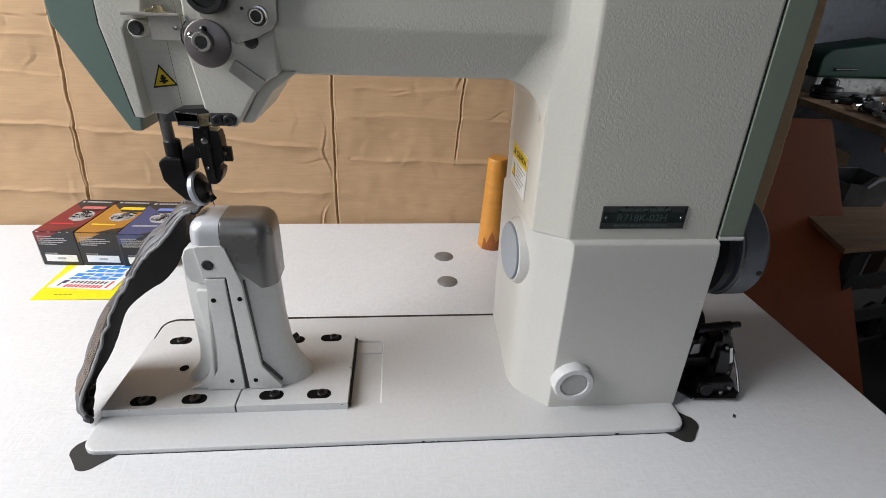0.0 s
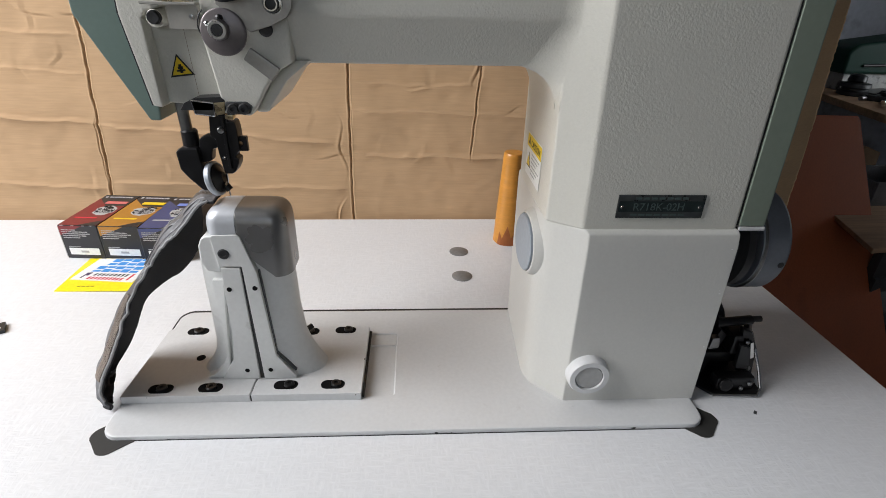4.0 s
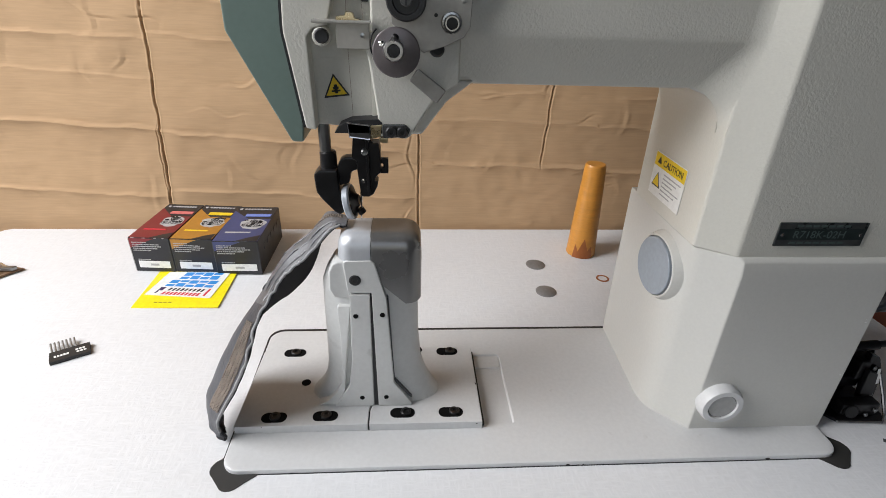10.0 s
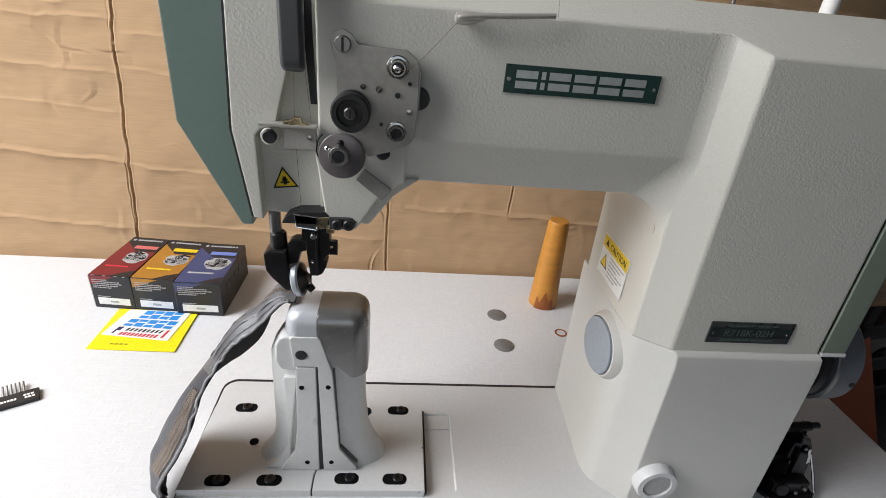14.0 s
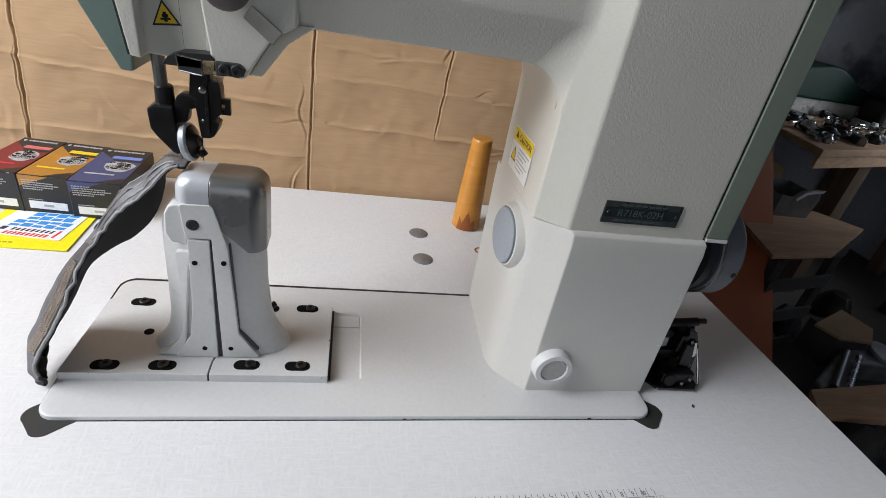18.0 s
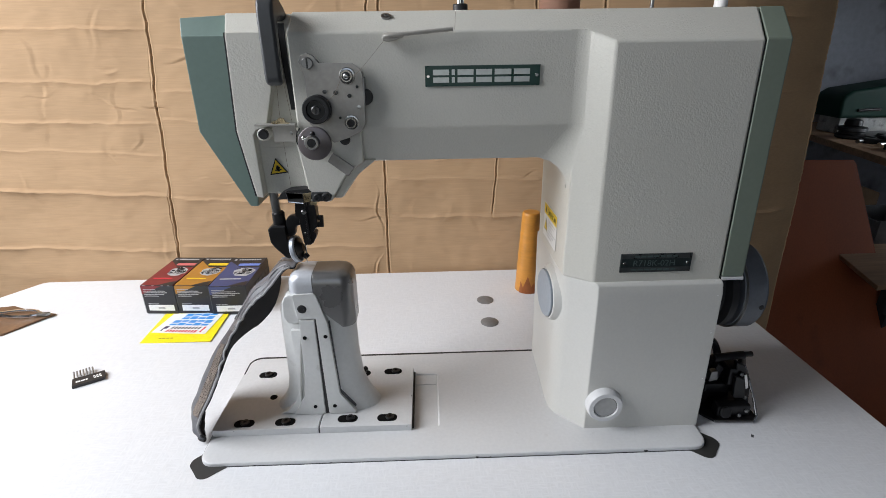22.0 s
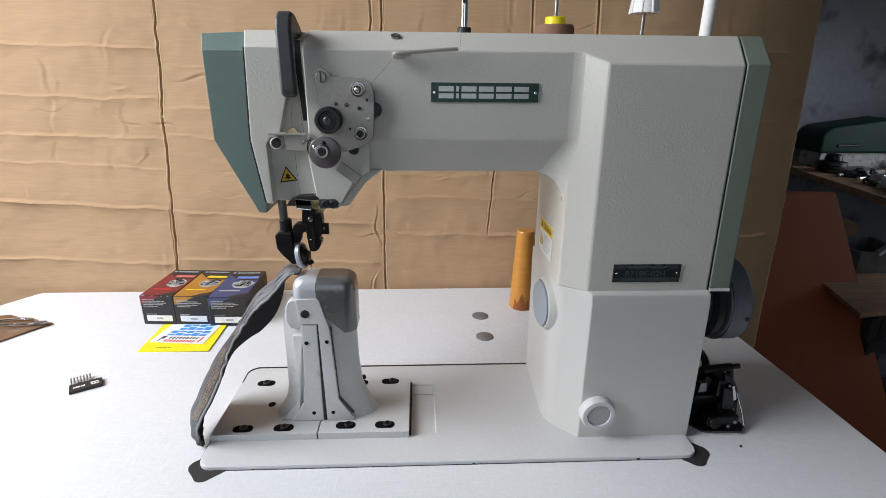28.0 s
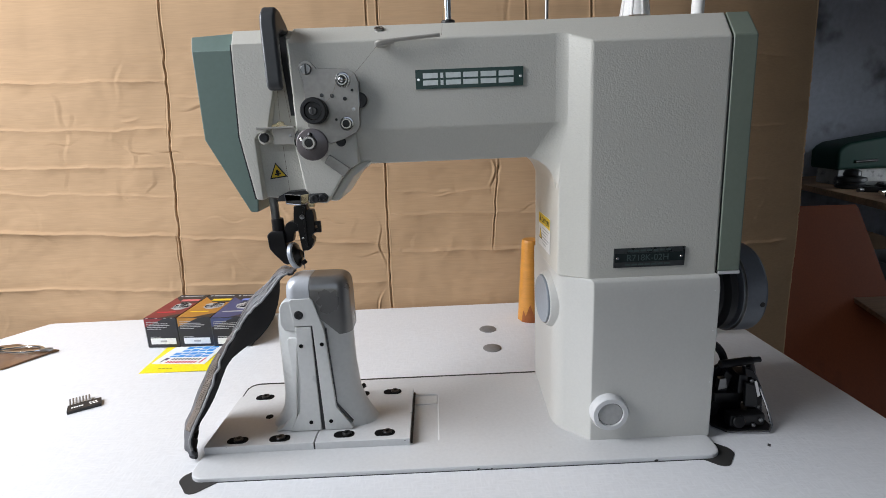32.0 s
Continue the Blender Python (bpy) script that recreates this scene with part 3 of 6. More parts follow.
# the back, coarser, and the cut edges between
cols, rows = sorted(set(range(0, nx, 6)) | {nx - 1}), sorted(set(range(0, nz, 6)) | {nz - 1})
n0 = len(verts)
verts += [(verts[k * nx + i][0], verts[k * nx + i][1] + 0.005, verts[k * nx + i][2]) for k in rows for i in cols]
for k in range(len(rows) - 1):
    for i in range(len(cols) - 1):
        a = n0 + k * len(cols) + i
        faces.append((a, a + len(cols), a + len(cols) + 1, a + 1))
for side in (0, nx - 1):
    n1 = len(verts)
    verts += [(verts[k * nx + side][0], verts[k * nx + side][1] + 0.005, verts[k * nx + side][2]) for k in range(nz)]
    for k in range(nz - 1):
        faces.append((k * nx + side, (k + 1) * nx + side, n1 + k + 1, n1 + k))
for side in (0, nz - 1):
    n1 = len(verts)
    verts += [(verts[side * nx + i][0], verts[side * nx + i][1] + 0.005, verts[side * nx + i][2]) for i in range(nx)]
    for i in range(nx - 1):
        faces.append((side * nx + i, side * nx + i + 1, n1 + i + 1, n1 + i))
me = bpy.data.meshes.new("cardboard_sheet")
me.from_pydata([(x, y - 0.29, z + 0.42) for x, y, z in verts], [], faces)
me.materials.append(CARD)
me.shade_smooth()
sheet = new("cardboard_sheet", me)
sheet.location = (0, 0.29, TOP - 0.42)
tagged(sheet, "creased brown corrugated cardboard sheet leaning behind the table", "cardboard")
# a low box that the sheet stands on, hidden behind the table
solo("support_crate", block(-0.9, 0.55, 0.20, 0.44, FL, -0.42, 0.004), WOOD, "rough wooden crate under the cardboard sheet", "crate", at=(0, 0.3, FL))

# ---- sewing machine ----
machine = thing("sewing_machine", (0.1, -0.06, 0), "grey-white post-bed industrial sewing machine with sage green end covers", "sewing machine")
# bed: a plate with a shallow recess beside the post
def inset_loop(d, z):
    return [(x, y, z) for x, y in rounded(-0.1615 + d, 0.356 - d, -0.1455 + d, 0.0335 - d, 0.014 - d, 6)]


bm = bmesh.new()
rows = [[bm.verts.new(p) for p in inset_loop(d, z)] for d, z in ((0, -0.0065), (0, -0.0018), (0.0005, -0.0006), (0.0018, 0.0))]
for a, b in zip(rows, rows[1:]):
    for i in range(len(a)):
        j = (i + 1) % len(a)
        bm.faces.new((a[i], a[j], b[j], b[i]))
bm.faces.new(rows[0])
hole = [[bm.verts.new((x, y, z)) for x, y in rounded(0.0500 + d, 0.0812 - d, -0.1042 + d, -0.0108 - d, 0.004 - d, 4)] for d, z in ((0, 0.0), (0.0014, -0.0022))]
for i in range(len(hole[0])):
    j = (i + 1) % len(hole[0])
    bm.faces.new((hole[0][i], hole[0][j], hole[1][j], hole[1][i]))
bm.faces.new(hole[1])
rim = [bm.edges.get((row[i], row[(i + 1) % len(row)])) for row in (rows[3], hole[0]) for i in range(len(row))]
bmesh.ops.triangle_fill(bm, use_beauty=True, use_dissolve=False, edges=rim)
bed = part("bed", bm, SMOOTH, machine, "smooth painted machine bed")
gap = rings([[(x, y, z if z < -0.004 else tz(y) + 0.0004) for x, y in rounded(-0.1632 + d, 0.3577 - d, -0.1462 + d, 0.0366 - d, 0.015 - d * 0.5, 6)] for d, z in ((0, -0.008), (0, 0), (0.008, 0), (0.008, -0.008))], ends=False)
part("bed_gasket", gap, BLACK, machine, "dark gap round the bed")
part("recess_step", block(0.0525, 0.0796, -0.0300, -0.0126, -0.0024, -0.0009, 0.0005), SMOOTH, bed)
for cx, cy, sx in ((-0.150, -0.140, -1), (0.3495, -0.1365, 1)):
    # a square pad set on its corner, its corners rounded
    pts = []
    for i in range(4):
        a = radians(45 + 90 * i)
        for k in range(-3, 4):
            w = a + radians(k * 9)
            r = 0.0212 - 0.0019 * (k / 3) ** 2 * 1.4
            pts.append((cx + sx * r * math.cos(w) * 1.0, cy + r * math.sin(w) * 0.92))
    bm = prism(pts, "z", -0.0075, 0.0012, 0)
    for v in bm.verts:
        x, y = v.co.x - cx, v.co.y - cy
        c, q = math.cos(radians(-40 * sx)), math.sin(radians(-40 * sx))
        v.co.x, v.co.y = cx + c * x - q * y, cy + q * x + c * y
        v.co.z = tz(v.co.y) + (0.0006 if v.co.z > -0.003 else -0.002)
    part("corner_cushion", bm, RUBBER, machine, "black rubber corner cushion")

# lower casting of the column
def plan(xl, xr, yf, yb, kx, ky, b, xr2=None):
    return [(xl, yf), (xr, yf), (xr2 or xr, yb), (b, yb), (kx, ky)]


def stack(levels, w):
    loops = [[(x, y, z) for x, y in pts] for z, pts in levels]
    return bev(rings(loops), w, 3, 20)


def base_plan(xl, xr, yf, b):
    """Plan of the lower casting: the corner between its side and its slanted face is softly rounded."""
    k, e = Vector((0.2040, -0.0850)), (Vector((xl, yf)) - Vector((0.2040, -0.0850))).normalized()
    turn = bent((0.2040, -0.0660), k, k + e * 0.013, 0.0, 7)
    return [(xl, yf), (xr, yf), (xr, 0.034), (b, 0.034)] + [(x, y) for x, y, z in turn]


def bent(p, c, q, z, n=9):
    """A row of points along a quadratic curve."""
    return [((1 - k / n) ** 2 * p[0] + 2 * (k / n) * (1 - k / n) * c[0] + (k / n) ** 2 * q[0], (1 - k / n) ** 2 * p[1] + 2 * (k / n) * (1 - k / n) * c[1] + (k / n) ** 2 * q[1], z) for k in range(n + 1)]


bm = stack([(-0.001, base_plan(0.2350, 0.3575, -0.1145, 0.2085)),
            (0.1580, base_plan(0.2338, 0.3545, -0.1142, 0.2060)),
            (0.1685, base_plan(0.2336, 0.3540, -0.1126, 0.2060)),
            (0.1712, base_plan(0.2320, 0.3530, -0.1098, 0.2064))], 0.0011)
part("column_base", bm, BASEPAINT, machine, "smooth worn lower column casting")
# upper casting: its front, slanted face and side rise to one bevelled top
def bevel_z(y):
    """Height of the bevel along the front of arm and column."""
    return min(0.4088, 0.3835 + 0.6187 * (y + 0.107))


low = plan(0.2297, 0.3515, -0.1080, 0.020, 0.2045, -0.0900, 0.2045, 0.398)
high = plan(0.2270, 0.3470, -0.1070, 0.020, 0.2035, -0.0905, 0.2035, 0.398)
top = [(0.2270, -0.0661), (0.3605, -0.0661), (0.398, 0.020), (0.2035, 0.020), (0.2035, -0.0661)]
bm = bev(rings([[(x, y, 0.1700) for x, y in low], [(x, y, bevel_z(y)) for x, y in high], [(x, y, 0.4088) for x, y in top]]), 0.0020, 3, 20)
part("column", bm, PAINT, machine, "crinkle-painted upper column casting")

# arm: a bevelled beam, its end split by the take-up groove
ARM = [(-0.0925, 0.3165), (-0.0925, 0.3925), (-0.0661, 0.4088), (0.010, 0.4088), (0.016, 0.402), (0.016, 0.295), (0.010, 0.2855), (-0.080, 0.2855)]
CORE = [(-0.0812, 0.30), (-0.0812, 0.398), (-0.064, 0.4075), (0.008, 0.4075), (0.014, 0.40), (0.014, 0.297), (0.008, 0.287), (-0.074, 0.287)]
CAPS = [(-0.0922, 0.3920), (-0.0661, 0.4085), (0.010, 0.4085), (0.016, 0.402), (0.016, 0.3920)]
bm = bev(prism(ARM, "x", -0.0355, 0.2065), 0.0018, 3, 12)
end = prism(CAPS, "x", -0.0838, -0.0545, 0.0012, 2)
for v in end.verts:
    if v.co.x < -0.07:
        v.co.x -= 0.0065 * min(1.0, max(0.0, (v.co.y + 0.0922) / 0.026))
into(bm, end)
prism(CORE, "x", -0.083, 0.02, 0.001, 2, bm)
# fillet under the arm where it runs into the column
arc = [(0.2060, 0.2865), (0.1700, 0.2865)] + [(0.1735 + 0.03 * math.sin(radians(a)), 0.2555 + 0.03 * math.cos(radians(a))) for a in range(0, 91, 6)] + [(0.2060, 0.2555)]
prism(arc, "y", -0.0785, 0.012, 0.0, 2, bm)
part("arm", bm, PAINT, machine, "crinkle-painted arm")
# soft blend between the arm's front and the slanted face of the column
loops = []
for z in (0.2560, 0.2580, 0.2605, 0.2640, 0.2680, 0.2725, 0.2775, 0.2820, 0.2855, 0.2920, 0.3000, 0.3080, 0.3140, 0.3165, 0.3190, 0.3300, 0.3500, 0.3700, 0.3800):
    dy = 0.0125 * min(1.0, max(0.0, (0.3165 - z) / 0.031))
    q = min(1.0, (z - 0.17) / 0.2135)
    corner = Vector((0.2045 - 0.0010 * q, -0.0900 - 0.0005 * q))
    face = corner.lerp(Vector((0.2297 - 0.0027 * q, -0.1080 + 0.0010 * q)), 0.36) + Vector((0.00012, 0.00016))
    meet = Vector((0.2070 - 1.42 * dy, -0.0925 + dy))
    x0 = 0.1945 - 1.42 * dy
    f = 1.0
    if z < 0.2855:
        x0 = max(x0, 0.1731 + math.sqrt(0.03 ** 2 - (0.03 - (0.2855 - z)) ** 2))
    if z < 0.2620:
        x0 += 0.0018 * (0.2620 - z) / 0.006
    if z < 0.3165:
        f = (z - 0.2552) / 0.0613
        f = f * f * (3 - 2 * f)
    end = corner.lerp(face, f)
    row = bent((x0, -0.0923 + dy), (max(x0, meet.x), -0.0923 + dy), end, z, 14)
    loops.append(row + [(end[0] + 0.003, end[1] + 0.012, z), (x0 + 0.004, -0.080 + dy, z)])
loops.append([(x, y, bevel_z(y) - 0.0001) for x, y, z in loops[-1][:15]] + [(x, y, bevel_z(y) - 0.003) for x, y, z in loops[-1][15:]])
part("arm_blend", rings(loops), PAINT, machine, sharp=45)

# head below the arm
bm = prism([(-0.0840, 0.3938), (-0.0872, 0.3150), (-0.0788, 0.2575), (-0.0725, 0.2565), (-0.0735, 0.3125), (-0.0700, 0.3172), (-0.0612, 0.3190), (-0.0505, 0.3590), (-0.0500, 0.3938)], "y", -0.0922, -0.07, 0.0012, 2)
prism([(-0.0402, 0.3162), (-0.0395, 0.3120), (-0.0365, 0.2940), (-0.0328, 0.2660), (-0.0330, 0.2530), (-0.0150, 0.2515), (-0.0122, 0.2525), (0.0045, 0.2790), (0.0190, 0.2872), (0.0190, 0.3162)], "y", -0.0923, -0.07, 0.0016, 3, bm)
prism([(-0.0860, 0.33), (-0.0860, 0.314), (-0.0780, 0.2580), (-0.0140, 0.2535), (0.0060, 0.2800), (0.0205, 0.2875), (0.03, 0.33)], "y", -0.0808, 0.005, 0.0015, 2, bm)
head = part("head", bm, PAINT, machine, "crinkle-painted head with a recessed thread channel")
prism_right = prism([(-0.0128, 0.2520), (0.0046, 0.2793), (0.0192, 0.2878), (0.030, 0.2878), (0.012, 0.2740), (-0.004, 0.2520)], "y", -0.083, -0.01, 0.002, 2)
part("head_chamfer", prism_right, PAINT, head)
part("take_up_slot", prism([(-0.0445, 0.4000), (-0.0390, 0.4000), (-0.0388, 0.3740), (-0.0372, 0.3320), (-0.0410, 0.3320), (-0.0440, 0.3740)], "y", -0.0826, -0.0800), BLACK, head, "black take-up slot")
# solid black block in place of the shade inside the head's mouth
part("mouth_shade", prism([(-0.0610, 0.2550), (-0.0575, 0.2600), (-0.0500, 0.2634), (-0.0325, 0.2645), (-0.0300, 0.2620), (-0.0300, 0.2550)], "y", -0.0930, -0.0800, 0.0004), BLACK, head, "black block standing in for the shaded opening under the head")
bm = block(-0.0368, -0.0335, -0.0830, -0.0808, 0.2560, 0.2965, 0.0008)
part("channel_rib", bm, PAINT, head)

# end covers
G = [(-0.1275, 0.3920), (-0.1275, 0.3130), (-0.0932, 0.2425), (-0.0852, 0.2425), (-0.0800, 0.300), (-0.0835, 0.3920)]
bm = prism(G, "y", -0.0725, 0.008, 0.0018, 2)
loops = [[(-0.1275, -0.0725, 0.3905), (-0.0835, -0.0725, 0.3905), (-0.0835, 0.008, 0.3905), (-0.1275, 0.008, 0.3905)], [(-0.1310, -0.0600, 0.4055), (-0.0908, -0.0600, 0.4075), (-0.0908, 0.000, 0.4075), (-0.1310, 0.000, 0.4055)]]
part("face_cover", bm, GREEN, machine, "sage green face cover")
part("cover_gap", prism([(-0.0841, 0.3935), (-0.0873, 0.3150), (-0.0790, 0.2575), (-0.0812, 0.2572), (-0.0895, 0.3150), (-0.0862, 0.3935)], "y", -0.0885, -0.02), BLACK, machine, "dark gap beside the face cover")
part("face_cover_top", bev(rings(loops), 0.0012), GREEN, machine, "sage green bevelled cover top")
C1 = [(0.3480, -0.1075), (0.3690, -0.1075), (0.4075, -0.024), (0.4075, 0.016), (0.3990, 0.016)]
C2 = [(0.3615, -0.0655), (0.3830, -0.0655), (0.4075, -0.024), (0.4075, 0.016), (0.3990, 0.016)]
C0 = [(0.3526, -0.1090), (0.3735, -0.1090), (0.4090, -0.024), (0.4090, 0.016), (0.3995, 0.016)]
bm = stack([(0.1735, C0), (0.3840, C1), (0.4090, C2)], 0.0014)
cover = part("belt_cover", bm, GREENPALE, machine, "pale sage green belt cover")
part("cover_lip", prism([(p[0], p[1] - 0.0012) for p in C0], "z", 0.1705, 0.1733, 0.0006), SMOOTH, cover)
part("cover_seam", rings([[(0.3500, -0.1050, 0.1735), (0.3545, -0.1064, 0.1735), (0.4000, 0.0, 0.1735), (0.3950, 0.0, 0.1735)], [(0.3455, -0.1040, 0.382), (0.3500, -0.1052, 0.382), (0.4000, 0.0, 0.382), (0.3950, 0.0, 0.382)]]), BLACK, cover)

# handwheel on the shaft at the back of the column
WC = (0.326, -0.054, 0.1386)
bm = lathe([(0.030, 0.0), (0.043, 0.004), (0.043, 0.012), (0.036, 0.017), (0.036, 0.022), (0.043, 0.027), (0.044, 0.035), (0.038, 0.038), (0.038, 0.046), (0.0445, 0.050), (0.0445, 0.057), (0.001, 0.058)], WC, (1, 0, 0), 44)
wheel = part("handwheel", lathe([(0.034, 0.060), (0.0448, 0.062), (0.0466, 0.065), (0.0466, 0.083), (0.0446, 0.086), (0.030, 0.087), (0.0005, 0.087)], WC, (1, 0, 0), 56), WHEELGREY, machine, "blue-grey painted handwheel")
part("pulley", bm, BLACK, wheel, "black grooved belt pulley")
part("wheel_ring", lathe([(0.0448, 0.0625), (0.0471, 0.0640), (0.0471, 0.0648), (0.0461, 0.0653)], WC, (1, 0, 0), 56), NICKEL, wheel, "bright worn wheel edge")
part("wheel_hole", lathe([(0.0026, 0), (0.0026, 0.0006), (0.0001, 0.0007)], (0.4060, -0.1004, 0.1340), (0, -1, -0.10), 14), BLACK, wheel)
lower = part("lower_pulley", lathe([(0.030, 0.0), (0.036, 0.002), (0.036, 0.010), (0.028, 0.013), (0.001, 0.013)], (0.3545, -0.060, 0.055), (1, 0, 0), 40), BLACK, machine, "black lower wheel behind the column")

# plugs and windows
PL = Vector((0.2520, -0.1138, 0.0340))
plug = part("oil_plug", lathe([(0.0188, -0.001), (0.0186, 0.007), (0.0172, 0.0098), (0.0128, 0.0100), (0.0120, 0.0078), (0.0005, 0.0078)], PL, (0, -1, 0), 40), SMOOTH, machine, "round white plug ring")
part("plug_face", lathe([(0.0121, 0.0070), (0.0116, 0.0086), (0.0005, 0.0088)], PL, (0, -1, 0), 36), PLUGGREY, plug, "grey plug face")
part("plug_groove", lathe([(0.0126, 0.0070), (0.0125, 0.0082), (0.0117, 0.0083)], PL, (0, -1, 0), 36), GREYPLASTIC, plug)
SW = Vector((0.2060, -0.0560, 0.1345))
side = part("side_window", lathe([(0.0318, -0.003), (0.0304, 0.002), (0.0282, 0.0066), (0.0274, 0.0078), (0.0262, 0.0082), (0.0257, 0.0060), (0.0005, 0.0060)], SW, (-1, -0.07, 0), 44), BASEPAINT, machine, "round white window ring")
part("window_disc", lathe([(0.0255, 0.0050), (0.0252, 0.0096), (0.0243, 0.0102), (0.0005, 0.0103)], SW, (-1, -0.07, 0), 40), WINDOWGREY, side, "grey-blue window disc")

# name plates and stickers
SIGN = ((0.0747, -0.0925, 0.3500), (1, 0, 0), (0, 0, 1), (0, -1, 0))
sign = part("brand_plate", slab_on(SIGN, 0, 0.0955, 0, 0.0163, 0.0002, 0.0010), PLATEGREEN, machine, "dark green enamel brand plate")
x = 0.0066
for w in (0.0132, 0.0026, 0.0132, 0.0132, 0.0138, 0.0132):
    bm = slab_on(SIGN, x, x + w, 0.0030, 0.0072, 0.0012, 0.0003)
    slab_on(SIGN, x, x + w, 0.0089, 0.0133, 0.0012, 0.0003, bm)
    part("logo_shape", bm, SILVERINK, sign, "plain silver logo shape")
    x += w + 0.0022
for u in (0.0026, 0.0929):
    part("rivet", screw(Vector(SIGN[0]) + Vector((u, -0.0012, 0.008)), (0, -1, 0), 0.0012, 0.0007), CHROME, sign)
MOD = ((0.2528, -0.1078, 0.1812), (1, 0, 0), (0, 0, 1), (0, -1, 0))
mod = part("model_plate", slab_on(MOD, 0, 0.0672, 0, 0.0186, 0.0006, 0.0010), PLATEDARK, machine, "dark foil model plate")
part("plate_band", slab_on(MOD, 0.0008, 0.0664, 0.0052, 0.0138, 0.0016, 0.0002), PLATEBAND, mod, "dark green band")
lettering("R718K-02H", MOD, 0.0118, 0.0064, 0.0062, DIMINK, mod, "model_lettering", 0.98, 0.0019)
bm = None
for k in range(7):
    bm = slab_on(MOD, 0.013 + k * 0.006, 0.0175 + k * 0.006, 0.0152, 0.0170, 0.0017, 0.0002, bm)
    bm = slab_on(MOD, 0.011 + k * 0.0062, 0.0158 + k * 0.0062, 0.0018, 0.0036, 0.0017, 0.0002, bm)
part("fine_print", bm, DIMINK, mod, "unreadable small print", 80)
for u in (0.0036, 0.0636):
    part("rivet", screw(Vector(MOD[0]) + Vector((u, -0.0016, 0.0092)), (0, -1, 0), 0.0013, 0.0008), CHROME, mod)
CAU = ((0.2042, -0.0040, 0.1828), (0, -1, 0), (0, 0, 1), (-1, 0, 0))
cau = part("caution_sticker", slab_on(CAU, 0, 0.0550, 0, 0.0375, 0.0002, 0.0003), WHITE, machine, "white sticker with a yellow caution band")
part("caution_band", slab_on(CAU, 0.0008, 0.0542, 0.0255, 0.0367, 0.0005, 0.0002), YELLOW, cau)
lettering("CAUTION", CAU, 0.0160, 0.0282, 0.0058, BLACKINK, cau, "caution_lettering", 0.95, 0.0008)


def triangle(frame4, u, v, s, depth, lift, material, parent, name, label=""):
    o, a, b, nrm = (Vector(p) for p in frame4)
    one = bmesh.new()
    pts = [(u - s / 2, v), (u + s / 2, v), (u, v + s * 0.87)]
    lo = [one.verts.new(o + a * p + b * q + nrm * lift) for p, q in pts]
    hi = [one.verts.new(o + a * p + b * q + nrm * (lift + depth)) for p, q in pts]
    one.faces.new(lo), one.faces.new(hi)
    for i in range(3):
        one.faces.new((lo[i], lo[(i + 1) % 3], hi[(i + 1) % 3], hi[i]))
    return part(name, one, material, parent, label)


triangle(CAU, 0.0095, 0.0285, 0.0072, 0.0001, 0.0008, BLACKINK, cau, "caution_mark")
triangle(CAU, 0.0105, 0.0080, 0.0150, 0.0001, 0.0005, BLACKINK, cau, "pictogram_edge")
triangle(CAU, 0.0105, 0.0092, 0.0118, 0.0001, 0.0007, YELLOW, cau, "pictogram_face")
bm = None
for k in range(6):
    bm = slab_on(CAU, 0.0205, 0.0505 - 0.006 * (k % 3), 0.0214 - k * 0.0034, 0.0224 - k * 0.0034, 0.0005, 0.0002, bm)
part("fine_print", bm, GREYINK, cau, "unreadable small print", 80)
TRI = ((-0.0592, -0.0808, 0.2758), (0.9925, 0, 0.122), (-0.122, 0, 0.9925), (0, -1, 0))
warn = triangle(TRI, 0.0, 0.0, 0.0168, 0.0003, 0.0003, BLACKINK, machine, "warning_sticker", "yellow warning triangle with a black edge")
triangle(TRI, 0.0, 0.0012, 0.0132, 0.0002, 0.0007, YELLOW, warn, "warning_face")
bm = slab_on(TRI, -0.0028, 0.0030, 0.0032, 0.0044, 0.0009, 0.0001)
slab_on(TRI, -0.0008, 0.0012, 0.0022, 0.0078, 0.0009, 0.0001, bm)
slab_on(TRI, -0.0016, 0.0020, 0.0048, 0.0064, 0.0009, 0.0001, bm)
part("pictogram", bm, BLACKINK, warn, "", 80)

# ---- post and its base plate ----
PT = 0.008
P1 = [(-0.1600, -0.1085), (-0.0478, -0.1085), (-0.0478, -0.092), (-0.0400, -0.06), (-0.0400, -0.004), (-0.150, -0.004), (-0.158, -0.012)]
P2 = [(-0.0466, -0.1085), (0.0512, -0.1085), (0.0512, -0.0090), (0.0440, -0.0075), (-0.0388, -0.0075), (-0.0388, -0.06), (-0.0466, -0.092)]
pl1 = part("base_plate", prism(P1, "z", -0.0005, PT, 0.0008), SMOOTH, machine, "painted steel base plate, chipped at its edges")
pl2 = part("base_plate", prism(P2, "z", -0.0005, PT, 0.0008), SMOOTH, machine, "painted steel base plate, chipped at its edges")
part("plate_gap", block(-0.0482, -0.0462, -0.1080, -0.055, 0.0, 0.0052), BLACK, pl1)
# the shadow right of the plate, put in as a dark strip
part("plate_edge_shade", block(0.0512, 0.0535, -0.1060, -0.0095, 0.0, 0.0030, 0.0005), RUBBER, pl2, "dark strip standing in for the shadow beside the plate")
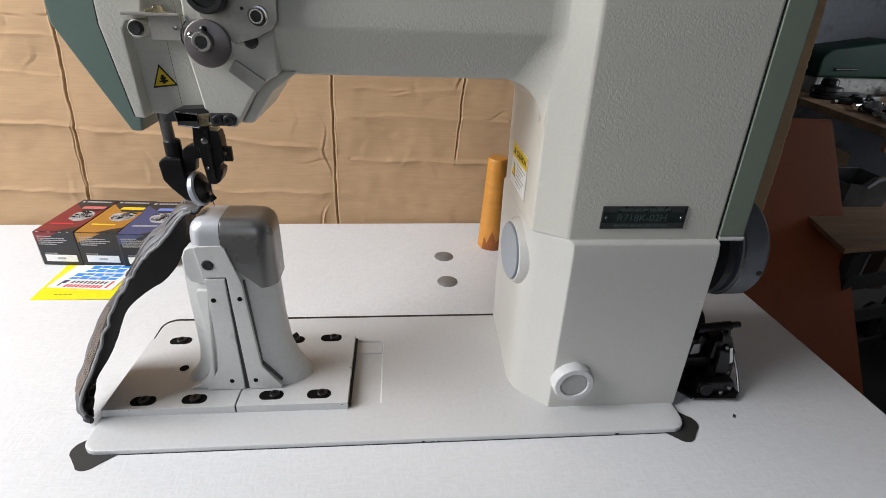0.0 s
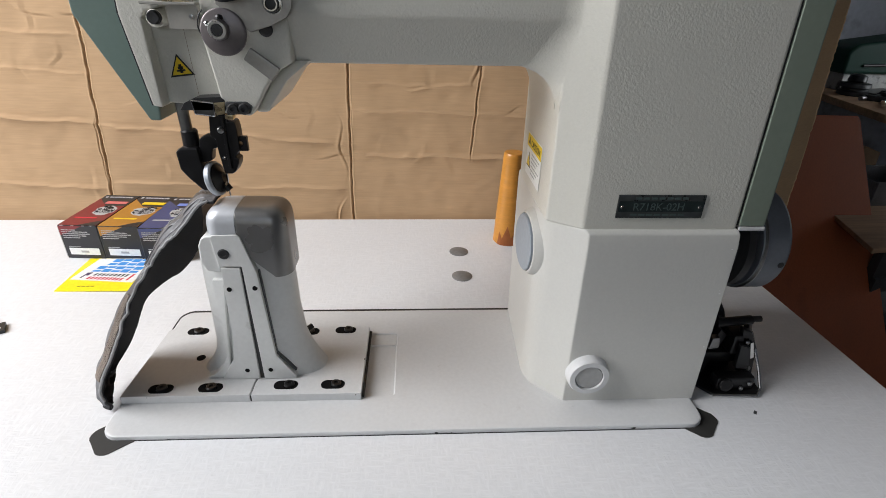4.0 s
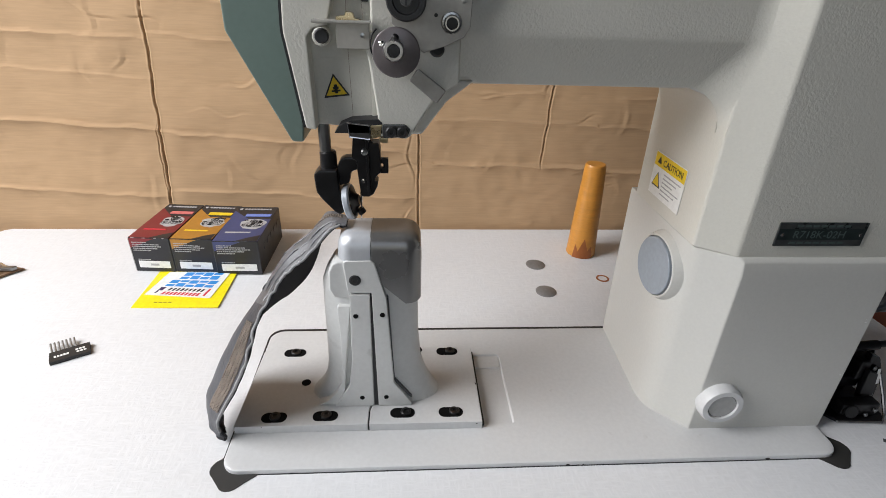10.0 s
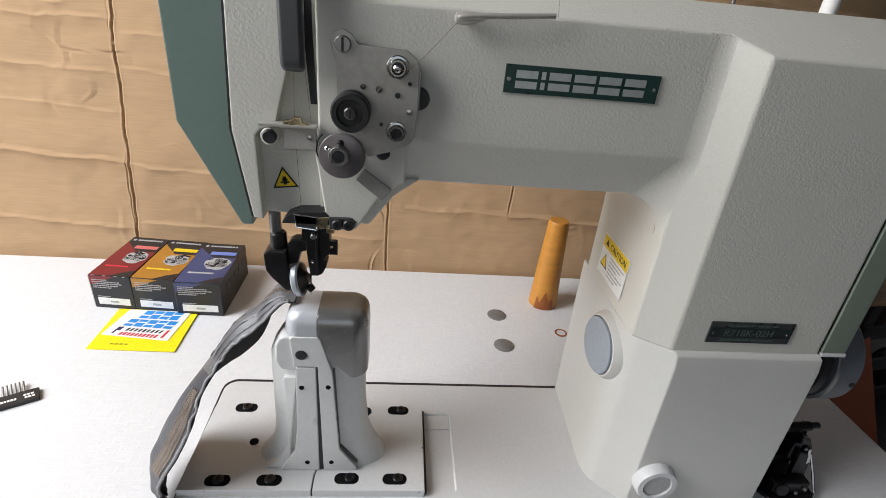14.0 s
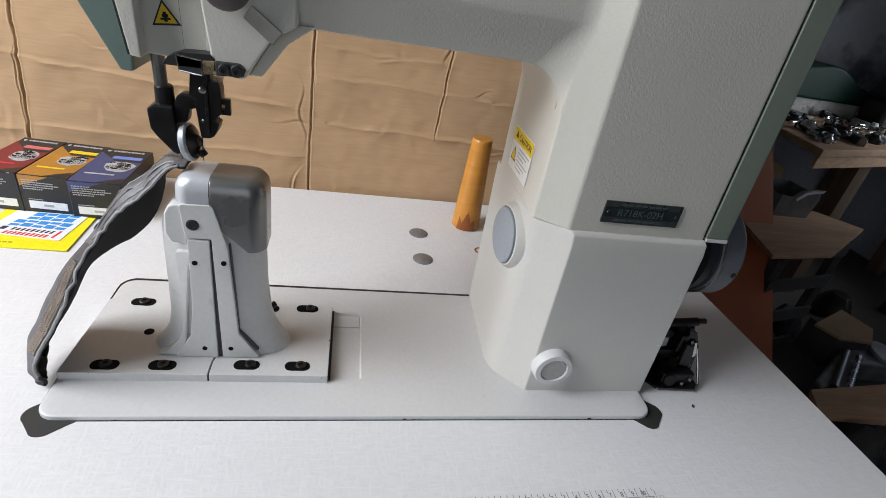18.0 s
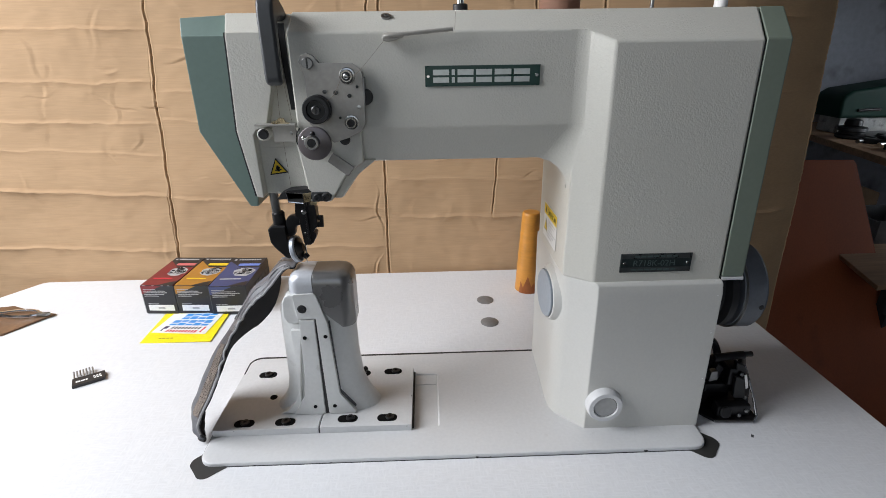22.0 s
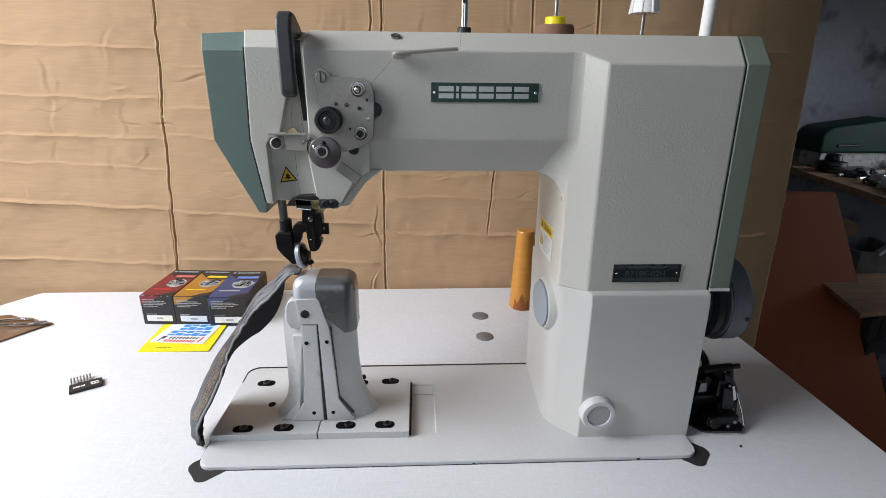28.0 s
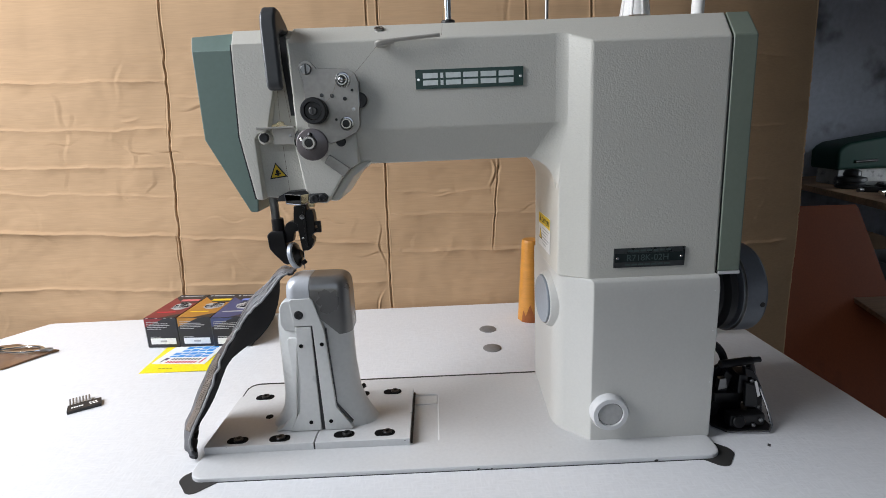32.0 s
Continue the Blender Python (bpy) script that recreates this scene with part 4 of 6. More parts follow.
for bx, by, tilt, k in ((-0.1285, -0.0990, 0, 0), (-0.0850, -0.0985, 0, 1), (-0.0183, -0.0965, 12, 2), (0.0243, -0.0968, 12, 3), (0.0262, -0.0146, 12, 4), (-0.1270, -0.0142, 0, 5), (-0.012, -0.0165, 0, 6)):
    on = pl1 if bx < -0.05 else pl2
    pts = [(bx + x, by + y) for x, y in rounded(-0.0108, 0.0108, -0.0056, 0.0056, 0.0054, 6)]
    c = part("slotted_hole", prism(pts, "z", PT - 0.002, PT + 0.0003, 0), DARKHOLE, on, "dark countersunk slot")
    dx = 0.0030 if k in (2, 3, 4) else 0.0008
    bm = lathe([(0.0047, 0.0), (0.0047, 0.0016), (0.0041, 0.0022), (0.0021, 0.0022), (0.0018, 0.0010), (0.0002, 0.0010)], (bx + dx, by + 0.0004, PT), (0.10 if k > 1 else 0, 0, 1), 18)
    part("socket_screw", bm, BLACKSTEEL, c, "black socket screw")
part("oil_hole", lathe([(0.0042, -0.001), (0.0042, 0.0003), (0.0005, 0.0003)], (-0.1085, -0.0568, PT), (0, 0, 1), 18), DARKHOLE, pl1)


def oval(cx, cy, a, b, z, n=36, e=0.78):
    out = []
    for i in range(n):
        t = 2 * math.pi * i / n
        c, s = math.cos(t), math.sin(t)
        out.append((cx + a * math.copysign(abs(c) ** e, c), cy + b * math.copysign(abs(s) ** e, s), z))
    return out


levels = []
for z, left, right, b in ((0.0075, -0.1005, 0.0150, 0.0222), (0.0105, -0.0975, 0.0132, 0.0218), (0.0150, -0.0940, 0.0102, 0.0212), (0.0210, -0.0902, 0.0068, 0.0207), (0.0300, -0.0862, 0.0026, 0.0202), (0.0450, -0.0838, -0.0020, 0.0197), (0.0750, -0.0832, -0.0046, 0.0195),
                          (0.1100, -0.0830, -0.0052, 0.0190), (0.1290, -0.0822, -0.0044, 0.0192), (0.1390, -0.0788, -0.0044, 0.0194), (0.1500, -0.0724, -0.0050, 0.0192), (0.1515, -0.0700, -0.0060, 0.0185)):
    levels.append((z, (right - left) / 2, b, (left + right) / 2, -0.0635))
post = part("post", rings([oval(cx, cy, a, b, z) for z, a, b, cx, cy in levels]), POSTPAINT, machine, "cream-grey painted post with a flared foot", 50)
# cover strips on the front of the post
L1 = [(-0.0625, 0.1545), (-0.0605, 0.1560), (-0.0412, 0.1565), (-0.0388, 0.1545), (-0.0302, 0.1215), (-0.0255, 0.0350), (-0.0095, 0.0105), (-0.0110, 0.0085), (-0.0395, 0.0085), (-0.0418, 0.1275), (-0.0600, 0.1275)]
L2 = [(-0.0590, 0.1262), (-0.0432, 0.1262), (-0.0432, 0.0085), (-0.0775, 0.0085), (-0.0640, 0.0320), (-0.0605, 0.0600)]
for pts, nm in ((L1, "front_cover"), (L2, "front_cover")):
    bm = prism(pts, "y", -0.0878, -0.076, 0.0010, 2)
    for v in bm.verts:
        v.co.y -= 0.0004 * max(0, (0.034 - v.co.z) / 0.022) ** 1.3 if v.co.z < 0.034 else 0
    part(nm, bm, POSTPAINT, post, "painted cover strip")
flange = [(-0.0590, 0.1130), (-0.0692, 0.1130), (-0.0702, 0.1100), (-0.0692, 0.0850), (-0.0696, 0.0500), (-0.0716, 0.0320), (-0.0760, 0.0220), (-0.0840, 0.0130), (-0.0925, 0.0085), (-0.0700, 0.0085)]
bm = prism(flange, "y", -0.0842, -0.072, 0.0012, 2)
for v in bm.verts:
    v.co.y -= 0.0022 * max(0, (0.034 - v.co.z) / 0.026) if v.co.z < 0.034 else 0
part("side_flange", bm, POSTPAINT, post, "painted flange beside the cover strips")
neck = [(-0.0590, 0.1540), (-0.0665, 0.1540), (-0.0712, 0.1520), (-0.0745, 0.1450), (-0.0752, 0.1290), (-0.0715, 0.1215), (-0.0590, 0.1200)]
part("neck_block", prism(neck, "y", -0.0846, -0.070, 0.0018, 3), POSTPAINT, post, "painted neck block under the cap")
bm = prism([(-0.0432, 0.1262), (-0.0417, 0.1270), (-0.0394, 0.0085), (-0.0433, 0.0085)], "y", -0.0862, -0.078, 0)
for v in bm.verts:
    v.co.y -= 0.0004 * max(0, (0.034 - v.co.z) / 0.022) ** 1.3 if v.co.z < 0.034 else 0
part("cover_gap", bm, BLACK, post)
# dark strip drawn in as the shadow along the cover's right edge
LX = [(-0.0300, 0.1225), (-0.0262, 0.0350), (-0.0108, 0.0150), (-0.0099, 0.0156), (-0.0250, 0.0372), (-0.0290, 0.1225)]
bm = prism(LX, "y", -0.0850, -0.074, 0)
for v in bm.verts:
    v.co.y -= 0.0004 * max(0, (0.034 - v.co.z) / 0.022) ** 1.3 if v.co.z < 0.034 else 0
part("cover_shadow_strip", bm, GREYPLASTIC, post)
for hx, hz, hy, hr in ((-0.0550, 0.1060, -0.0878, 0.0021), (-0.0338, 0.1070, -0.0878, 0.0021), (-0.0535, 0.0187, -0.0880, 0.0021), (-0.0325, 0.0190, -0.0880, 0.0021), (-0.0625, 0.0460, -0.0800, 0.0017)):
    part("screw_hole", lathe([(hr, -0.004), (hr, 0.0004), (0.0002, 0.0005)], (hx, hy, hz), (0, -1, 0.1), 14), DARKHOLE, post)
bm = lathe([(0.0046, -0.004), (0.0046, 0.0003), (0.0038, 0.0008), (0.0020, 0.0008), (0.0018, 0.0004), (0.0002, 0.0004)], (-0.0540, -0.0878, 0.1395), (0, -1, 0), 20)
part("set_screw", bm, BLACK, post, "black set screw")
part("hook_lever", rod((-0.012, -0.050, 0.030), (-0.002, -0.040, 0.033), 0.0028), BLACKSTEEL, post, "black lever behind the post")
# metal cap of the post: a bright half and a dark grey half
def cap_half(x0, x1, r0, r1, foot):
    """A half of the cap: round outer corners, a domed top and a foot whose height follows x."""
    y0, y1, n = -0.0866, -0.0428, 7
    plan_pts = []
    for cx, cy, r, a in ((x1, y1, r1, 0), (x0, y1, r0, 90), (x0, y0, r0, 180), (x1, y0, r1, 270)):
        sx, sy = (-1 if cx == x1 else 1), (-1 if cy == y1 else 1)
        for i in range(n + 1):
            t = radians(a + 90 * i / n)
            plan_pts.append((cx + sx * r + r * math.cos(t), cy + sy * r + r * math.sin(t)))
    mx, my = (x0 if r1 > r0 else x1), (y0 + y1) / 2
    loops = [[(x, y, foot(x)) for x, y in plan_pts]]
    for z, d in ((0.1575, 0.0), (0.1640, 0.0003), (0.1680, 0.0010), (0.1712, 0.0024), (0.1738, 0.0048), (0.1754, 0.0080), (0.1760, 0.0120)):
        kx, ky = 1 - d / (x1 - x0), 1 - d / ((y1 - y0) / 2)
        loops.append([(mx + (x - mx) * kx, my + (y - my) * ky, z) for x, y in plan_pts])
    return rings(loops)


def foot_line(x):
    if x < -0.0440:
        return 0.1520
    if x < -0.0330:
        return 0.1520 - 0.0350 * (x + 0.0440) / 0.011
    return 0.1170


part("post_cap", cap_half(-0.0413, -0.0028, 0.0006, 0.0125, foot_line), CAPGREY, post, "dark grey rounded post cap", 50)
part("post_cap", cap_half(-0.0672, -0.0415, 0.0115, 0.0006, lambda x: 0.1550), CAPLIGHT, post, "satin steel half of the post cap", 50)
seam = [(-0.0862, 0.1530), (-0.0862, 0.1640), (-0.0830, 0.1708), (-0.0780, 0.1742), (-0.0720, 0.1756), (-0.0570, 0.1756), (-0.0510, 0.1742), (-0.0462, 0.1708), (-0.0432, 0.1640), (-0.0432, 0.1530)]
part("cap_gap", prism(seam, "x", -0.0420, -0.0408), BLACK, post)

# ---- presser, needle and feed ----
foot = part("presser_bar", rod((-0.0725, -0.064, 0.262), (-0.0722, -0.064, 0.232), 0.0042), NICKEL, machine, "steel presser bar")
part("bar_clamp", lathe([(0.0050, 0), (0.0062, 0.0012), (0.0060, 0.0128), (0.0050, 0.0140)], (-0.0708, -0.064, 0.2205), (0, 0, 1), 18), BLACKSTEEL, foot, "black clamp sleeve")
hold = [(-0.0812, 0.2190), (-0.0768, 0.2225), (-0.0640, 0.2225), (-0.0632, 0.2100), (-0.0625, 0.2020), (-0.0590, 0.1920), (-0.0632, 0.1868), (-0.0672, 0.1888), (-0.0762, 0.1990), (-0.0802, 0.2050)]
part("roller_holder", prism(hold, "y", -0.0725, -0.0560, 0.0022, 2), BLACKSTEEL, foot, "black roller foot holder")
part("link_bar", prism([(-0.0640, 0.2240), (-0.0622, 0.2288), (-0.0585, 0.2310), (-0.0490, 0.2312), (-0.0490, 0.2218), (-0.0545, 0.2200), (-0.0562, 0.2110), (-0.0640, 0.2090)], "y", -0.0690, -0.0590, 0.0016, 2), BLACKSTEEL, foot, "black hooked link")
RC = Vector((-0.0562, -0.0665, 0.1962))
RW = Vector((0.97, -0.10, 0.20))
roller = part("roller_foot", lathe([(0.0085, -0.0030), (0.0128, -0.0030), (0.0136, -0.0020), (0.0136, 0.0010), (0.0128, 0.0020), (0.0118, 0.0022), (0.0112, 0.0010), (0.0005, 0.0010)], RC, RW, 36), ROLLER, machine, "steel roller presser foot")
part("roller_hub", lathe([(0.0112, 0.0005), (0.0108, 0.0026), (0.0060, 0.0044), (0.0040, 0.0068), (0.0005, 0.0070)], RC, RW, 30), BLACKSTEEL, roller, "black roller hub")
part("roller_tail", rod(RC + Vector((0.0065, 0.0, -0.006)), RC + Vector((0.0088, 0.0, -0.0095)), 0.0030), BLACKSTEEL, roller)
box = [(-0.0525, 0.2618), (-0.0377, 0.2604), (-0.0382, 0.2512), (-0.0513, 0.2528)]
clip = part("needle_guard", prism(box, "y", -0.0930, -0.0760, 0.0006, 2), DARKSTEEL, machine, "dark steel needle guard with bright edges")
part("guard_frame", tube([(x, -0.0931, z) for x, z in box + box[:2]], 0.0006, 6), CHROME, clip, "bright guard edge")
part("guard_lip", prism([(-0.0374, 0.2604), (-0.0298, 0.2612), (-0.0312, 0.2530), (-0.0378, 0.2514)], "y", -0.0934, -0.0840, 0.0005), BRASSY, clip, "worn brassy lip")
part("guard_lip", prism([(-0.0322, 0.2522), (-0.0262, 0.2514), (-0.0268, 0.2482), (-0.0322, 0.2488)], "y", -0.0915, -0.0860, 0.0004), BRASSY, clip, "worn brassy lip")
# recess in the casting, its shade given as a dark steel piece
part("screw_recess_shade", prism([(-0.0296, 0.2612), (-0.0150, 0.2614), (-0.0116, 0.2582), (-0.0136, 0.2530), (-0.0296, 0.2522)], "y", -0.0936, -0.0900, 0.0008), DARKSTEEL, clip, "dark piece standing in for the shaded recess round the screws")
for sx in (-0.0240, -0.0168):
    part("guard_screw", lathe([(0.0038, 0), (0.0038, 0.003), (0.0031, 0.004), (0.0016, 0.0040), (0.0014, 0.0030), (0.0004, 0.0030)], (sx, -0.0934, 0.2570), (0, -1, 0), 18), BLACK, clip, "black guard screw")
nb = part("needle_bar", rod((-0.0465, -0.062, 0.262), (-0.0462, -0.062, 0.236), 0.0036), STEEL, machine, "steel needle bar")
cl = [(-0.0520, 0.2465), (-0.0392, 0.2480), (-0.0390, 0.2420), (-0.0340, 0.2420), (-0.0330, 0.2360), (-0.0330, 0.2200), (-0.0352, 0.2180), (-0.0378, 0.2145), (-0.0350, 0.2130), (-0.0358, 0.2090), (-0.0388, 0.2030), (-0.0420, 0.2010), (-0.0478, 0.2010), (-0.0490, 0.2110), (-0.0500, 0.2210), (-0.0502, 0.2285), (-0.0538, 0.2305)]
part("needle_clamp", prism(cl, "y", -0.0700, -0.0580, 0.0011, 2), BLACKSTEEL, nb, "black needle clamp")
part("clamp_wing", prism([(-0.0345, 0.2302), (-0.0276, 0.2302), (-0.0276, 0.2188), (-0.0345, 0.2188), (-0.0345, 0.2232), (-0.0312, 0.2232), (-0.0312, 0.2262), (-0.0345, 0.2262)], "y", -0.0680, -0.0640, 0.0006), BLACKSTEEL, nb)
part("clamp_screw", lathe([(0.0024, 0), (0.0024, 0.0035), (0.0016, 0.0042), (0.0003, 0.0040)], (-0.0440, -0.0695, 0.2360), (0, -1, 0), 16), NICKEL, nb, "small steel clamp screw")
part("clamp_pin", lathe([(0.0013, 0), (0.0013, 0.0010), (0.0003, 0.0012)], (-0.0458, -0.0698, 0.2140), (0, -1, 0), 12), CHROME, nb)
part("clamp_ridge", block(-0.0432, -0.0408, -0.0722, -0.0690, 0.2060, 0.2460, 0.0006), BLACKSTEEL, nb)
part("needle", rod((-0.0482, -0.064, 0.2030), (-0.0490, -0.064, 0.1800), 0.0009, 10, None, 0.0004), CHROME, nb, "steel needle")

# ---- thread tension unit ----
TP = [(-0.0298, 0.3720), (-0.0275, 0.3772), (-0.0225, 0.3790), (-0.0175, 0.3765), (-0.0140, 0.3715), (0.0135, 0.3705), (0.0195, 0.3660), (0.0218, 0.3580), (0.0205, 0.3220), (0.0172, 0.3165), (0.0070, 0.3115), (-0.0070, 0.3072), (-0.0260, 0.3232), (-0.0262, 0.3600)]
ten = part("tension_plate", prism(TP, "y", -0.0990, -0.0965, 0.0005), TENPLATE, machine, "grey steel tension plate")
ten.location = (0.0030, 0, -0.0012)
part("plate_spacer", prism([(p[0] * 0.9, 0.345 + (p[1] - 0.345) * 0.9) for p in TP], "y", -0.0966, -0.0922), BLACK, ten)
part("plate_flange", block(0.0206, 0.0222, -0.1010, -0.0925, 0.3380, 0.3600, 0.0005), NICKEL, ten)
part("flange_knob", lathe([(0.0062, 0), (0.0066, 0.001), (0.0066, 0.005), (0.0058, 0.006), (0.0004, 0.006)], (0.0215, -0.0926, 0.3440), (0, -1, 0), 20), BLACK, ten, "black round knob behind the plate")
part("mount_screw", lathe([(0.0046, 0), (0.0046, 0.0016), (0.0040, 0.0022), (0.0003, 0.0022)], (-0.0225, -0.0988, 0.3712), (0, -1, 0), 20), NICKEL, ten, "slotted steel screw")
part("screw_slot", block(-0.0232, -0.0218, -0.1013, -0.1005, 0.3674, 0.3750), BLACK, ten)
dial = part("tension_dial", lathe([(0.0098, 0.000), (0.0112, 0.002), (0.0112, 0.005), (0.0100, 0.006), (0.0100, 0.0075), (0.0113, 0.009), (0.0113, 0.0125), (0.0104, 0.0140), (0.0078, 0.0140), (0.0072, 0.0120), (0.0004, 0.0120)], (-0.0172, -0.0985, 0.3360), (0, -1, 0), 36), BLACK, ten, "black ribbed tension dial")
part("dial_stud", lathe([(0.0036, 0.0115), (0.0036, 0.0136), (0.0028, 0.0142), (0.0003, 0.0142)], (-0.0172, -0.0985, 0.3360), (0, -1, 0), 16), DARKSTEEL, dial)
part("stud_slot", block(-0.0178, -0.0166, -0.1132, -0.1120, 0.3332, 0.3388), BLACK, dial)
disc = part("tension_disc", lathe([(0.0125, 0.000), (0.0142, 0.001), (0.0142, 0.0028), (0.0132, 0.0036), (0.0050, 0.0048), (0.0004, 0.0050)], (-0.0232, -0.0985, 0.3072), (0, -1, 0), 40), PINKISH, ten, "polished steel tension disc")
part("disc_hub", lathe([(0.0062, 0.0040), (0.0062, 0.0085), (0.0054, 0.0100), (0.0038, 0.0100), (0.0034, 0.0080), (0.0003, 0.0078)], (-0.0245, -0.0985, 0.3090), (0, -1, 0), 24), STEEL, disc, "steel hub")
part("hub_hole", lathe([(0.0035, 0), (0.0034, 0.0021), (0.0002, 0.0022)], (-0.0245, -0.1064, 0.3090), (0, -1, 0), 16), BLACK, disc)
for dx, dz, r, m in ((-0.0085, 0.0052, 0.0016, CHROME), (-0.0005, 0.0085, 0.0022, BLACKSTEEL)):
    part("disc_pin", lathe([(r, 0), (r, 0.0018), (r * 0.4, 0.0026), (0.0002, 0.0026)], (-0.0232 + dx, -0.1020, 0.3072 + dz), (0, -1, 0), 12), m, disc)
part("check_spring", tube(smoothed([(-0.0345, -0.1000, 0.3200), (-0.0372, -0.1010, 0.3160), (-0.0382, -0.1010, 0.3090), (-0.0350, -0.1010, 0.3040), (-0.0270, -0.1010, 0.3020)]), 0.0005, 6), BLACKSTEEL, disc, "thin check spring")
for cx, cz, r, hole in ((0.0085, 0.3612, 0.0066, False), (0.0092, 0.3242, 0.0062, True)):
    g = part("thread_stud", lathe([(r, 0), (r, 0.0010), (r * 0.92, 0.0016), (r * 0.74, 0.0018), (r * 0.70, 0.0024), (r * 0.72, 0.0052), (r * 0.66, 0.0060), (r * 0.54, 0.0060), (r * 0.50, 0.0050), (0.0003, 0.0042)], (cx, -0.0988, cz), (0, -1, 0), 28), STUDSTEEL, ten, "polished thread stud")
    part("stud_hole", lathe([(r * 0.50, 0), (r * 0.49, 0.0005), (0.0002, 0.0006)], (cx, -0.1036, cz), (0, -1, 0), 18), BLACK, g)
    if not hole:
        part("stud_screw", lathe([(0.0024, 0), (0.0023, 0.0018), (0.0014, 0.0026), (0.0002, 0.0028)], (cx - 0.0003, -0.1040, cz), (0, -1, 0), 14), STEEL, g, "steel screw in the stud")
for cx, cz, r, m in ((-0.0110, 0.3490, 0.0017, DARKSTEEL), (-0.0020, 0.3482, 0.0019, DARKSTEEL), (0.0090, 0.3455, 0.0017, BLACK), (0.0158, 0.3525, 0.0012, BLACK), (0.0160, 0.3362, 0.0017, STEEL), (0.0000, 0.3280, 0.0011, BLACK)):
    part("small_screw", lathe([(r, 0), (r, 0.0009), (0.0002, 0.0011)], (cx, -0.0988, cz), (0, -1, 0), 12), m, ten)
part("lever_arm", prism([(-0.0072, 0.2965), (0.0108, 0.2832), (0.0048, 0.2752), (-0.0125, 0.2890)], "y", -0.0952, -0.0915, 0.0010), TENPLATE, machine, "dark steel release lever")
part("lever_stop", lathe([(0.0046, 0), (0.0044, 0.0022), (0.0030, 0.0032), (0.0003, 0.0033)], (0.0042, -0.0925, 0.3075), (0.2, -1, 0), 18), BLACK, machine, "black round lever stop")
# thread guide bracket left of the disc
br = part("guide_bracket", block(-0.0555, -0.0362, -0.0952, -0.0930, 0.3068, 0.3212, 0.0004), PALENICKEL, machine, "dull steel thread guide bracket")
part("bracket_rail", block(-0.0690, -0.0350, -0.1000, -0.0930, 0.3210, 0.3228, 0.0004), PALENICKEL, br)
part("bracket_clip", prism([(-0.0555, 0.3216), (-0.0545, 0.3248), (-0.0500, 0.3254), (-0.0490, 0.3274), (-0.0450, 0.3270), (-0.0440, 0.3240), (-0.0400, 0.3232), (-0.0400, 0.3216)], "y", -0.0995, -0.0945, 0.0006), BRASSY, br)
part("bracket_screw", lathe([(0.0042, 0), (0.0042, 0.0030), (0.0035, 0.0040), (0.0003, 0.0038)], (-0.0642, -0.0925, 0.3135), (0, -1, 0), 20), BLACK, br, "black slotted screw")
part("screw_collar", lathe([(0.0054, -0.010), (0.0054, 0.0002), (0.0048, 0.0006), (0.0003, 0.0006)], (-0.0648, -0.0920, 0.3128), (0, -1, 0), 24), PAINT, br)
part("bracket_pin", lathe([(0.0014, 0), (0.0014, 0.0012), (0.0002, 0.0014)], (-0.0402, -0.0950, 0.3145), (0, -1, 0), 12), STEEL, br)
# grey cover of the take-up lever
side_outline = [(-0.0985, 0.3525), (-0.1045, 0.3545), (-0.1060, 0.3610), (-0.1060, 0.4060), (-0.1035, 0.4150), (-0.0960, 0.4215), (-0.0860, 0.4205), (-0.0700, 0.4130), (-0.0620, 0.4075), (-0.0620, 0.4000), (-0.0840, 0.4030), (-0.0935, 0.4000), (-0.0965, 0.3900)]
part("take_up_cover", prism(side_outline, "x", -0.0535, -0.0400, 0.0030, 4), GREYPLASTIC, machine, "dark grey take-up lever cover")
# thread guide pin, top screw and top rod
gp = part("guide_pin", tube(smoothed([(0.0460, -0.0925, 0.3880), (0.0440, -0.0985, 0.3885), (0.0465, -0.1015, 0.3895), (0.0700, -0.1005, 0.3915), (0.0975, -0.0985, 0.3938)]), 0.0016, 10), PALENICKEL, machine, "polished thread guide pin")
part("pin_head", lathe([(0.0006, -0.004), (0.0028, -0.003), (0.0036, 0.001), (0.0030, 0.006), (0.0019, 0.0115), (0.0016, 0.013)], (0.0452, -0.0990, 0.3885), (1, -0.05, 0.10), 16), PALENICKEL, gp)
part("top_screw", lathe([(0.0042, -0.001), (0.0042, 0.0012), (0.0022, 0.0014), (0.0018, -0.0005), (0.0002, -0.0005)], (0.0436, -0.0745, 0.4040), (0, -0.47, 0.88), 18), NICKEL, machine, "steel oil hole screw")
tr = part("guide_post", lathe([(0.0034, 0), (0.0034, 0.16), (0.0020, 0.162)], (0.1070, -0.043, 0.4080), (0, 0, 1), 16), CHROME, machine, "polished thread guide post")
part("post_collar", lathe([(0.0066, 0), (0.0066, 0.0062), (0.0058, 0.0070), (0.0034, 0.0070)], (0.1070, -0.043, 0.4078), (0, 0, 1), 18), BLACK, tr, "black collar")
part("post_eye", lathe([(0.0018, 0), (0.0018, 0.0006), (0.0002, 0.0007)], (0.1060, -0.0464, 0.4365), (0, -1, 0), 12), BLACK, tr)
